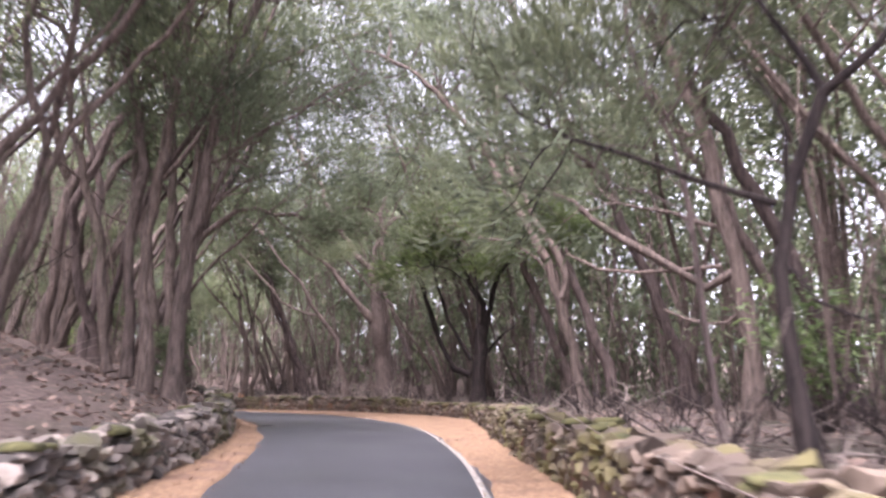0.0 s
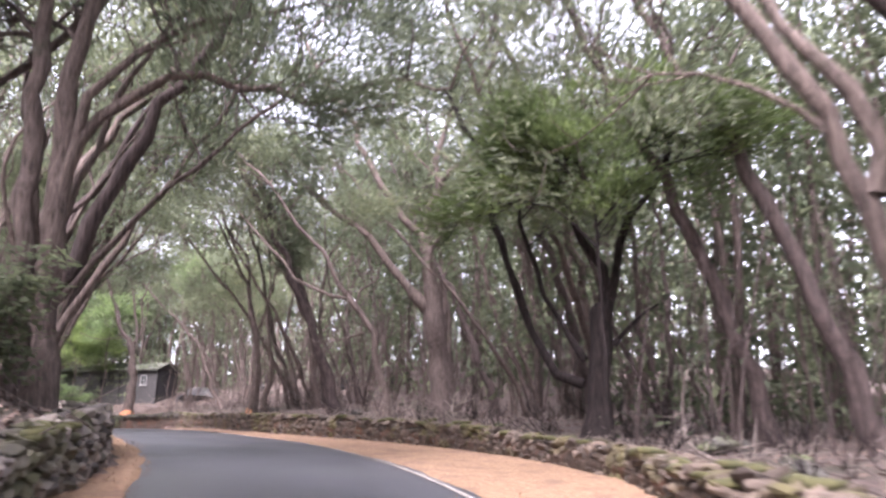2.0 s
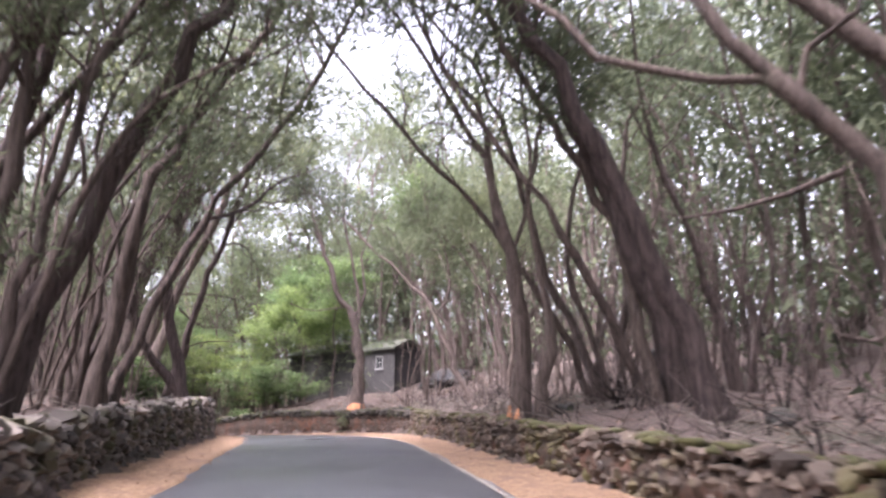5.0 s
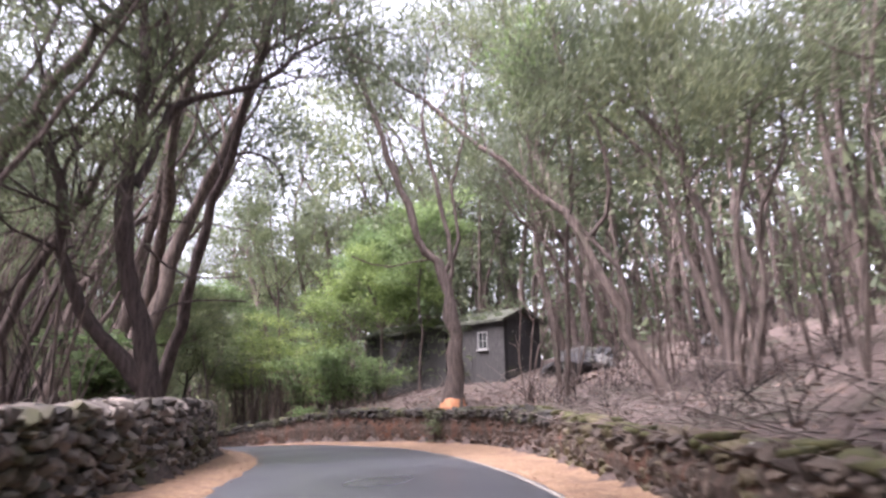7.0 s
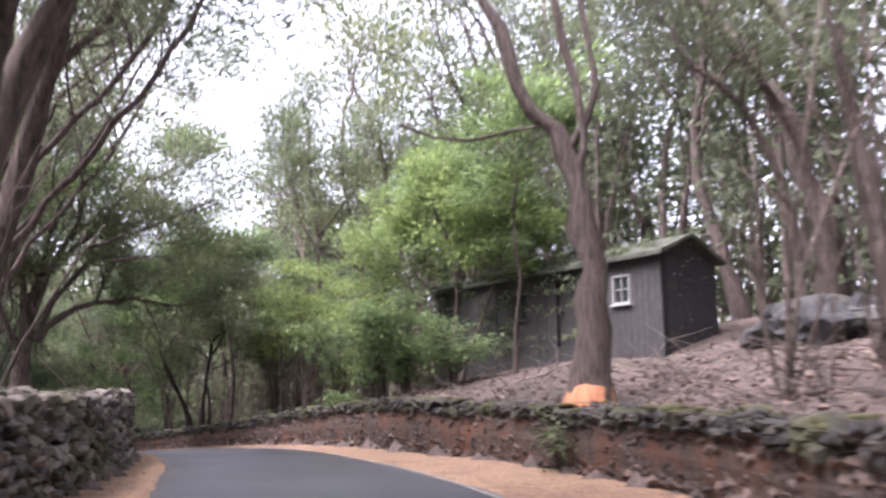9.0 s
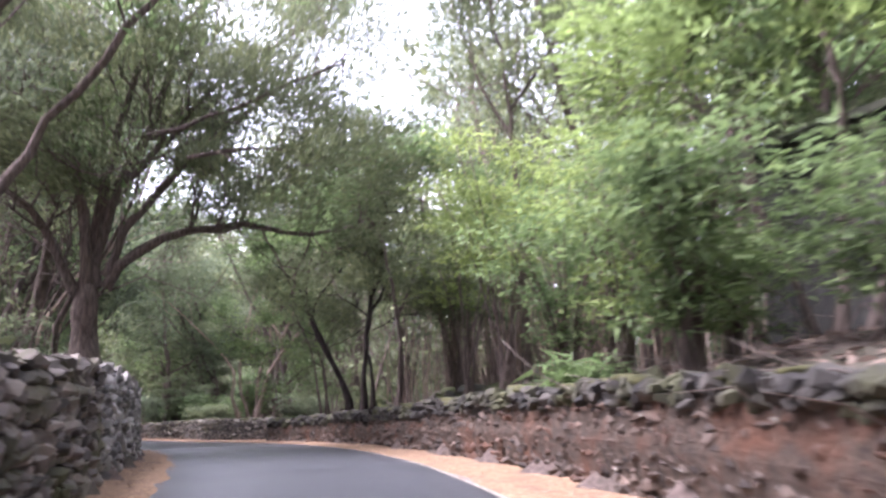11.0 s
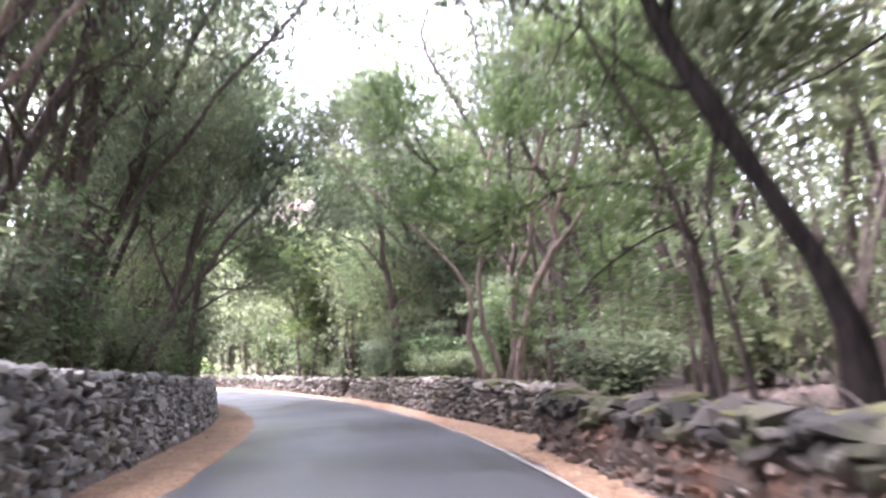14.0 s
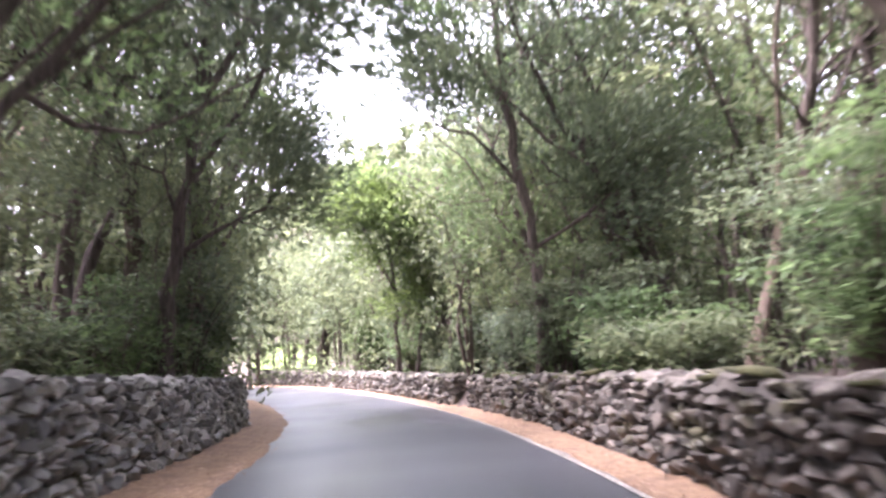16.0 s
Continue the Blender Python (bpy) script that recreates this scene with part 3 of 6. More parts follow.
def stone_wall(name, label, s0, s1, side, face, high, stones, near, seed, size=0.19, cap=0.3, mossy=0.0, bury=0.0, core=None, caps=None):
    """A run of dry stone wall: earthy core, singly laid stones between the distances in near, and the rest joined. caps: other stones for the top course."""
    rng = np.random.default_rng(seed)
    ss = np.arange(s0, s1 + 0.01, 0.5)
    cols = []
    for back, up in ((0.2, -0.15), (0.13, 0.5), (0.2, 0.98), (0.5, 0.98), (0.62, -0.15)):
        l = face(ss) + side * (back - bury if up < 0.9 and back < 0.4 else back + 0.05 - bury * (back < 0.4))
        h = high(ss) * up - (0.06 if up > 0.9 else 0) if up > 0 else up + 0 * ss
        x, y = spot(ss, l)
        cols.append(np.stack([x, y, road_z(ss) + h], -1))
    g = np.stack(cols, 1)
    me = strip("core", None, g if side > 0 else g[:, ::-1], core or RUBBLE_CORE, False)
    bm = bmesh.new()
    bm.from_mesh(me)
    bm.verts.ensure_lookup_table()
    bm.faces.new([bm.verts[k] for k in range(5)])
    bm.faces.new([bm.verts[len(bm.verts) - 5 + k] for k in range(5)])
    bm.to_mesh(me)
    bm.free()
    root = new(name)
    tagged(root, label, "stone wall", kind="structure")
    part("core", me, root, "earth and rubble core")
    data = []
    for st in (*stones, *(caps or ())):
        co = np.empty(len(st.vertices) * 3)
        st.vertices.foreach_get("co", co)
        data.append((co.reshape(-1, 3), [tuple(p.vertices) for p in st.polygons]))
    verts, faces, slots, singles, base = [], [], [], 0, 0
    places = stone_places(rng, s0, s1, side, face, high, size, cap)
    for end, turn in ((s0, 1), (s1, -1)):
        for h in np.arange(0.1, float(high(end)), size):
            for back in (0.15, 0.42):
                places.append((end + turn * 0.06, face(end) + side * back, h, 0.3, 0.3, size * 1.2, 0.3))
    cushions, mfaces, mbase = [], [], 0
    for s, l, h, ln, dp, ht, tilt in places:
        if h > float(high(s)) - 0.06 and rng.random() < mossy:
            co, fs = data[rng.integers(len(stones))]
            a = np.array(stone_pose(rng, s, l, h + ht * 0.36, ln * 1.1, dp * 1.15, 0.12, 0.12))
            cushions.append(co @ a[:3, :3].T + a[:3, 3])
            mfaces.extend([tuple(i + mbase for i in f) for f in fs])
            mbase += len(co)
        k = rng.integers(len(stones))
        if caps and h > float(high(s)) - 0.2:
            k, l, dp, ht = len(stones) + rng.integers(len(caps)), l - side * 0.07, dp * 1.15, ht * 1.1
        m = stone_pose(rng, s, l, h, ln, dp, ht, tilt)
        if near[0] < s < near[1] and singles < 270:
            part("stone", (*stones, *(caps or ()))[k], root, at=m)
            singles += 1
        else:
            co, fs = data[k]
            a = np.array(m)
            verts.append(co @ a[:3, :3].T + a[:3, 3])
            faces.extend([tuple(i + base for i in f) for f in fs])
            slots += [int(k >= len(stones))] * len(fs)
            base += len(co)
    rest = part("stones", mesh_from("stones", np.vstack(verts).tolist(), faces, [stones[0].materials[0], (caps or stones)[0].materials[0]], slots=slots), root)
    rest["kind"] = "stuff"
    if cushions:
        part("moss", mesh_from("moss", np.vstack(cushions).tolist(), mfaces, [MOSS], True), root, "yellow-green moss cushions")["kind"] = "stuff"
    return root


CAP_STONES = stone_meshes(6, 10, CAP_STONE)
DARK_STONES, PALE_STONES = stone_meshes(4, 12, DARK_STONE), stone_meshes(5, 12, PALE_STONE)
GREY_STONES, BROWN_STONES, RED_STONES = stone_meshes(1, 14, BASALT), stone_meshes(2, 12, BROWN_STONE), stone_meshes(3, 12, RED_STONE)
stone_wall("wall_low", "low mossy brown dry stone wall along the outer bend", -4, 58, 1, wall_r, high_r, BROWN_STONES, (28, 37), 11, 0.14, 0.28, 0.22, 0.14, EARTH_CORE)
stone_wall("wall_retaining", "earthy red-brown stone retaining wall with mossy top", 58, 101.8, 1, wall_r, high_r, RED_STONES, (68, 75), 12, 0.13, 0.34, 0.3, 0.15, EARTH_CORE, CAP_STONES)
stone_wall("wall_pale", "loose dry stone wall of grey and brown blocks", 103, 127.5, 1, wall_r, high_r, PALE_STONES, (104, 110.5), 13, 0.17, 0.34, 0.12, 0.03)
stone_wall("wall_far", "far dry stone wall along the bend", 129, 168, 1, wall_r, high_r, PALE_STONES, (129, 135), 14, 0.2, 0.34)
stone_wall("wall_inner_low", "low dark basalt wall holding back the leafy bank", -4, 30, -1, wall_l, high_l, DARK_STONES, (8, 17), 15, 0.16, 0.28, 0.12, 0.05)
stone_wall("wall_inner", "dark grey basalt dry stone wall along the inner bend", 30, 80, -1, wall_l, high_l, DARK_STONES, (46, 53), 16, 0.165, 0.3)
stone_wall("wall_high", "head-high dark basalt dry stone wall", 80, 127.5, -1, wall_l, high_l, GREY_STONES, (98, 103), 17, 0.165, 0.28)
stone_wall("wall_beyond", "dark dry stone wall past a gap", 130, 168, -1, wall_l, high_l, GREY_STONES, (130, 136), 18, 0.18, 0.3)


# ---- trees that stand by the road ----
GREY = "heath tree with pinkish-grey bark and grey-green crown"
plant_tree(69.0, 11.5, [([(0.5, 0, 0), (0.6, -0.5, 2), (0.5, -0.8, 4.1), (-0.5, -2.2, 6.6), (-1.6, -3.4, 8.4)], 0.22, 0.06), ([(0.1, -0.2, 0), (-0.1, -1.4, 4.2), (-1.5, -2.9, 6.6)], 0.16, 0.05)], BARK, GREY_LEAF, GREY, 115, limbs=6, limb_len=2.2, bare=0.5)
plant_tree(6.15, 3.67, [([(0, 0, 0), (-0.06, 0.04, 0.65), (-0.08, 0.04, 1.3), (-0.09, 0.05, 1.99), (-0.04, 0.02, 2.54), (0.2, -0.11, 2.91), (0.43, -0.24, 3.58)], 0.082, 0.063, 0),
            ([(0.43, -0.24, 3.58), (0.36, -0.21, 3.97), (0.2, -0.11, 4.27), (0.02, -0.01, 4.89)], 0.056, 0.033),
            ([(0.43, -0.24, 3.58), (0.62, -0.35, 3.71), (0.89, -0.5, 4), (1.14, -0.64, 4.57)], 0.052, 0.025),
            ([(-0.03, 0.02, 2.54), (-0.2, 0.12, 2.75), (-0.61, 0.35, 2.9), (-1.04, 0.59, 3.19), (-1.51, 0.86, 3.49), (-1.98, 1.12, 3.8), (-2.34, 1.32, 4.14)], 0.041, 0.018),
            ([(0.07, -0.04, 2.73), (0.1, -0.05, 3.32), (-0.01, 0.01, 3.81), (-0.23, 0.13, 4.19), (-0.4, 0.23, 4.69)], 0.033, 0.016),
            ([(-0.05, 0.03, 1.98), (0.07, -0.04, 1.76), (0.22, -0.12, 1.55), (0.53, -0.3, 1.33)], 0.029, 0.013, 0)],
           BLACK_BARK, GREY_LEAF, "slim near-black forked tree behind the low wall", 101, limbs=3, limb_len=1.5, bare=0.75, per=44)
plant_tree(7.23, 3.42, [([(0, 0, 0), (-0.08, 0.04, 0.92), (-0.09, 0.05, 1.82), (-0.13, 0.07, 2.42), (-0.2, 0.1, 3.31), (-0.29, 0.15, 3.87), (-0.58, 0.29, 4.65), (-0.6, 0.3, 5.7)], 0.036, 0.024),
            ([(-0.13, 0.07, 2.42), (-0.32, 0.16, 2.89), (-0.91, 0.46, 3.2), (-1.07, 0.53, 3.44)], 0.017, 0.01),
            ([(-0.29, 0.15, 3.87), (0.16, -0.08, 4.56), (0.43, -0.21, 5.17)], 0.018, 0.01)],
           DARK_BARK, GREY_LEAF, "thin bent heath tree behind the low wall", 102, limbs=4, limb_len=1.3, bare=0.7, per=36)
plant_tree(13.51, 7.67, [([(0, 0, 0), (0.08, -0.05, 1.83), (-0.06, 0.04, 3.44), (-0.18, 0.11, 5.01), (-0.21, 0.13, 6.25), (-0.52, 0.32, 7.36), (-0.9, 0.55, 9.06)], 0.21, 0.14),
            ([(-0.04, 0.02, 3.16), (-0.46, 0.28, 2.89), (-0.91, 0.55, 3.12), (-1.51, 0.92, 3.64), (-2.16, 1.32, 4.25), (-2.79, 1.71, 4.94), (-3.3, 2.02, 5.53), (-4.26, 2.6, 5.95)], 0.12, 0.059),
            ([(-0.28, 0.17, 3.3), (-1.24, 0.76, 3.37), (-2, 1.22, 3.39), (-2.72, 1.66, 3.59), (-3.3, 2.02, 4.06)], 0.059, 0.031, 0),
            ([(-0.23, 0.14, 4.83), (-0.46, 0.28, 6.56), (-0.9, 0.55, 6.68), (-1.08, 0.66, 7.25), (-1.4, 0.85, 8.21)], 0.081, 0.038),
            ([(0.05, -0.03, 2.35), (-0.43, 0.26, 2.02), (-1.01, 0.62, 2.18), (-1.4, 0.86, 2.46)], 0.05, 0.027, 0),
            ([(-0.11, 0.07, 4.11), (-0.63, 0.39, 4.34), (-1.17, 0.71, 4.78), (-2.17, 1.33, 5.16)], 0.06, 0.03)],
           BARK, GREY_LEAF, "stout tree with long level limbs reaching over the wall", 105, limbs=5, limb_len=1.9, bare=0.75, per=70)
plant_tree(18.99, 7.01, [([(0, 0, 0), (-0.42, 0.11, 1.22), (-0.67, 0.17, 3.12), (-1.04, 0.26, 4.42), (-1.53, 0.38, 5.5), (-2.11, 0.53, 6.48), (-2.49, 0.63, 7.65), (-3.11, 0.78, 9.06), (-4.48, 1.13, 10.86)], 0.17, 0.083),
            ([(-0.67, 0.17, 3.4), (-0.64, 0.16, 4.54), (-1.09, 0.28, 5.46), (-1.61, 0.41, 6.59), (-2.12, 0.54, 7.76), (-2.3, 0.58, 8.77), (-2.45, 0.62, 10.86)], 0.12, 0.07),
            ([(-0.93, 0.24, 4.13), (-1.56, 0.39, 4.91), (-2.37, 0.6, 5.36), (-3.07, 0.77, 5.5)], 0.052, 0.021)],
           BARK, GREY_LEAF, "leaning double-stemmed heath tree over the lane", 104, limbs=5, limb_len=2.2, bare=0.7, per=74)
plant_tree(38.9, 9.48, [([(-0.01, 0.01, 0), (-0.2, -0.01, 2.56), (-0.52, -0.03, 4.67), (-0.75, -0.05, 6.67), (-0.92, -0.06, 7.82)], 0.59, 0.29, 0),
            ([(-0.92, -0.06, 7.82), (-1.6, -0.12, 8.38), (-2.49, -0.19, 9.6), (-3.53, -0.28, 11.22), (-4.28, -0.34, 13.25), (-5.75, -0.46, 15.55), (-6.72, -0.54, 17.68)], 0.19, 0.084),
            ([(-0.88, -0.06, 7.82), (-0.69, -0.05, 9.19), (-0.33, -0.02, 10.15), (0.57, 0.06, 11.1), (1.79, 0.16, 11.7), (3.42, 0.29, 12.49)], 0.19, 0.075),
            ([(-0.76, -0.05, 4.67), (-1.55, -0.12, 5.28), (-2.51, -0.19, 6.73), (-3.41, -0.27, 7.81), (-4.54, -0.36, 8.72), (-6.03, -0.48, 9.89)], 0.24, 0.092),
            ([(-0.85, -0.06, 6.68), (-0.23, -0.01, 8.11), (-0.28, -0.01, 9.6), (-0.43, -0.03, 11.38), (0.25, 0.03, 13.64), (0.53, 0.05, 16.02)], 0.17, 0.079)],
           BARK, GREY_LEAF, "large forked tree with furrowed pinkish bark", 107, limbs=6, limb_len=2.6, bare=0.6, per=93)
plant_tree(37.74, 6.23, [([(-0.01, 0.01, 0), (-0.06, 0.01, 0.78), (-0.23, 0, 2.18), (-0.59, -0.01, 3.29), (-1.05, -0.03, 4.06), (-1.46, -0.04, 4.65)], 0.18, 0.13, 0),
            ([(-1.46, -0.04, 4.65), (-2.11, -0.07, 4.73), (-2.89, -0.1, 5.06), (-3.49, -0.13, 5.31), (-3.99, -0.15, 5.98), (-4.64, -0.17, 6.64), (-5.78, -0.22, 7.89)], 0.084, 0.036),
            ([(-1.46, -0.04, 4.65), (-1.83, -0.06, 5.14), (-2.16, -0.07, 5.82), (-2.67, -0.09, 6.67), (-3.55, -0.13, 7.52), (-4.37, -0.16, 8.67), (-5.53, -0.21, 10.06)], 0.11, 0.056),
            ([(-1.23, -0.04, 4.35), (-1.17, -0.03, 4.94), (-0.68, -0.01, 5.14), (-0.31, 0, 5.63), (-0.12, 0.01, 6.78)], 0.061, 0.023),
            ([(-0.87, -0.02, 3.32), (-1.71, -0.05, 3.03), (-2.61, -0.09, 2.94), (-3.33, -0.12, 3.32)], 0.044, 0.016, 0),
            ([(-0.14, 0.01, 1.7), (-0.98, -0.03, 1.26), (-1.41, -0.04, 1.66)], 0.035, 0.014, 0)],
           BARK, GREY_LEAF, "leaning grey tree with a knee and broken bare branches", 108, limbs=4, limb_len=1.9, bare=0.65, per=62)
plant_tree(28.74, 8.62, [([(-0.01, 0.01, 0), (0.08, -0.01, 1.45), (0.14, -0.03, 2.42), (0.22, -0.05, 3.53)], 0.39, 0.27, 0),
            ([(-0.28, 0.09, 1.6), (-0.92, 0.28, 1.82), (-1.24, 0.37, 2.41), (-1.64, 0.48, 3.4), (-2.06, 0.6, 4.48), (-2.46, 0.72, 5.74), (-2.73, 0.79, 7.33), (-3.15, 0.91, 8.8), (-3.84, 1.11, 10.46)], 0.14, 0.068),
            ([(-0.22, 0.07, 2.24), (-0.63, 0.19, 2.99), (-1.19, 0.35, 4.02), (-1.49, 0.44, 5.21), (-1.93, 0.56, 6.38), (-1.95, 0.57, 7.66)], 0.11, 0.044),
            ([(0.19, -0.04, 3.22), (0.35, -0.09, 4.25), (0.15, -0.03, 5.27), (-0.49, 0.15, 6.44), (-0.97, 0.29, 7.79)], 0.18, 0.068),
            ([(0.36, -0.09, 3.21), (0.58, -0.15, 4.43), (1, -0.27, 5.77), (1.63, -0.45, 6.74), (2.3, -0.64, 8.04)], 0.16, 0.061),
            ([(0.54, -0.14, 2.59), (0.93, -0.25, 3.15), (1.71, -0.48, 3.66)], 0.087, 0.036, 0)],
           BLACK_BARK, GREY_LEAF, "thick dark old tree with low spreading limbs", 106, limbs=5, limb_len=1.7, bare=0.6, per=40)
plant_tree(27.12, 7.74, [([(0.01, -0.01, 0), (0.02, -0.01, 2.49), (-0.01, -0.01, 4.88), (-0.1, 0.01, 6.59)], 0.045, 0.041),
            ([(-0.01, -0.01, 4.88), (-0.93, 0.13, 5.94), (-1.99, 0.28, 6.33), (-2.7, 0.39, 6.09)], 0.039, 0.021),
            ([(-0.04, 0, 5.44), (1.2, -0.18, 6.76), (2.48, -0.37, 7.2), (3.68, -0.55, 7.2)], 0.04, 0.019),
            ([(-0.07, 0, 6.01), (-0.61, 0.08, 6.94), (-0.99, 0.14, 7.43)], 0.04, 0.021),
            ([(-0.11, 0.01, 6.45), (0.99, -0.15, 7.36), (2.04, -0.31, 7.83)], 0.03, 0.02)],
           BLACK_BARK, YOUNG_LEAF, "slim tree with a spreading fresh green top", 127, limbs=6, limb_len=1.3, bare=0.55, per=71, leaf_size=(0.26, 0.06), level=0.5, spread=0.75)
plant_tree(16.9, -4.5, [([(0.21, 0.07, 0), (0.19, 0.07, 1.76), (0.3, 0.11, 2.91), (0.43, 0.16, 4.79), (0.59, 0.23, 6.67), (0.71, 0.28, 8.04), (1.13, 0.44, 9.39), (1.63, 0.65, 11.01)], 0.2, 0.098),
            ([(-0.36, -0.16, 0.29), (-0.56, -0.23, 3.09), (-0.46, -0.19, 4.67), (-0.3, -0.13, 6.51), (-0.18, -0.08, 8.3), (-0.13, -0.06, 10.51)], 0.16, 0.083),
            ([(-0.67, -0.28, 0.4), (-0.84, -0.35, 3.32), (-0.78, -0.33, 5.31), (-1.22, -0.5, 7.48), (-1.29, -0.53, 10.17)], 0.14, 0.081),
            ([(0.23, 0.08, 1.27), (0.4, 0.15, 3.31), (0.95, 0.37, 5.29), (1.49, 0.59, 6.39), (2.47, 0.98, 7.17)], 0.091, 0.042),
            ([(-1.03, -0.42, 0.51), (-1.38, -0.56, 3.01), (-2, -0.81, 5.12), (-2.46, -1, 7.49)], 0.13, 0.066)],
           BARK, GREY_LEAF, "close cluster of shaggy pinkish trunks on the inner bank", 131, limbs=6, limb_len=2.3, bare=0.5, per=77)
plant_tree(26.36, -4.14, [([(0, -0.01, 0), (-0.05, -0.03, 2.02), (-0.17, -0.08, 4.12), (-0.22, -0.1, 6.02), (-0.03, -0.02, 8.08), (0.33, 0.13, 10.31), (0.57, 0.23, 12.67)], 0.25, 0.13),
            ([(-0.09, -0.05, 3.36), (0.14, 0.05, 4.94), (0.95, 0.39, 6.03), (1.61, 0.66, 6.51), (2.62, 1.08, 6.45), (3.82, 1.58, 6.32), (5.05, 2.1, 6.92)], 0.14, 0.064),
            ([(-0.07, -0.04, 4.13), (0.28, 0.11, 6.02), (0.87, 0.35, 7.04), (1.81, 0.75, 7.73), (3.12, 1.29, 8.24)], 0.12, 0.05),
            ([(-0.36, -0.16, 0.85), (-0.63, -0.27, 4.07), (-0.77, -0.33, 6.76), (-0.89, -0.38, 9.3), (-1.5, -0.63, 12.06)], 0.21, 0.11),
            ([(-0.83, -0.36, 0.84), (-1.23, -0.52, 4), (-1.82, -0.77, 6.58), (-2, -0.85, 9.39)], 0.21, 0.1),
            ([(-0.07, -0.04, 7.73), (0.69, 0.28, 9.3), (1.95, 0.8, 10.13), (4.09, 1.7, 11.23)], 0.1, 0.053),
            ([(0.22, 0.08, 9.92), (1.52, 0.63, 11.95), (3.66, 1.52, 13.58), (6.25, 2.6, 15.01)], 0.096, 0.057),
            ([(1.95, 0.8, 10.13), (3.41, 1.41, 11.86), (5.07, 2.1, 12.08), (6.83, 2.84, 12.97)], 0.075, 0.042)],
           BARK, GREY_LEAF, "broad many-stemmed tree arching over the lane", 109, limbs=6, limb_len=2.4, bare=0.5, per=112)
plant_tree(41.58, -5.49, [([(0, 0, 0), (0.03, 0.04, 2.24), (0.16, 0.15, 4.17), (0.12, 0.12, 5.98), (0.42, 0.4, 7.59), (0.97, 0.91, 9.12)], 0.15, 0.083),
            ([(-0.14, -0.13, 0.45), (-0.21, -0.19, 2.66), (-0.19, -0.17, 4.35), (-0.04, -0.03, 5.57), (0.16, 0.16, 6.87), (0.11, 0.1, 8.56)], 0.12, 0.062),
            ([(0.19, 0.18, 0.46), (0.42, 0.4, 2.72), (0.73, 0.68, 4.5), (0.9, 0.85, 5.89), (1.42, 1.33, 7.32), (1.79, 1.68, 8.25)], 0.1, 0.047),
            ([(0.29, 0.28, 0.46), (0.65, 0.62, 2.52), (1, 0.94, 3.95), (1.55, 1.46, 5.14), (2.26, 2.12, 5.92)], 0.078, 0.036),
            ([(-0.27, -0.25, 0.45), (-0.48, -0.45, 2.63), (-0.81, -0.75, 4.59), (-0.87, -0.81, 6.73)], 0.11, 0.058),
            ([(-0.17, -0.15, 3.78), (-0.57, -0.53, 4.29), (-1, -0.93, 3.77)], 0.064, 0.032)],
           BARK, GREY_LEAF, "fan of leaning heath stems on the inner bank", 110, limbs=5, limb_len=2.2, bare=0.5, per=80)
plant_tree(60.3, -4.62, [([(0.04, 0.03, 0), (-0.12, -0.25, 1.52), (-0.27, -0.54, 2.62), (-0.39, -0.76, 3.85), (-0.36, -0.7, 5.17), (-0.37, -0.72, 6.42), (-0.35, -0.68, 7.51), (-0.36, -0.7, 8.86)], 0.25, 0.13),
            ([(-0.12, -0.25, 0.54), (-0.4, -0.78, 1.4), (-0.63, -1.2, 1.87), (-0.78, -1.48, 2.53), (-0.95, -1.78, 3.4), (-1.05, -1.98, 4.71), (-1.26, -2.36, 6.23)], 0.2, 0.1),
            ([(-0.32, -0.63, 5.07), (-0.13, -0.28, 6.18), (0.03, 0.01, 7.15), (0.46, 0.81, 7.63), (0.99, 1.78, 8.3), (1.61, 2.93, 9.57)], 0.12, 0.057),
            ([(-0.35, -0.69, 7.14), (-0.68, -1.29, 7.32), (-0.91, -1.71, 6.57), (-1.12, -2.1, 5.86)], 0.11, 0.044),
            ([(-0.27, -0.55, 4.21), (0.09, 0.12, 4.31), (0.47, 0.82, 4.36), (0.93, 1.67, 4.26)], 0.038, 0.017, 0),
            ([(-0.19, -0.38, 3.69), (0.03, 0.02, 3.31), (0.27, 0.46, 3.03), (0.85, 1.53, 3.14)], 0.038, 0.016, 0),
            ([(-0.05, -0.14, 2.14), (0.38, 0.67, 2.51), (0.92, 1.65, 2.54)], 0.03, 0.016, 0)],
           DARK_BARK, GREY_LEAF, "big crooked twin-trunked tree behind the inner wall", 111, limbs=6, limb_len=2.4, bare=0.5, per=62)
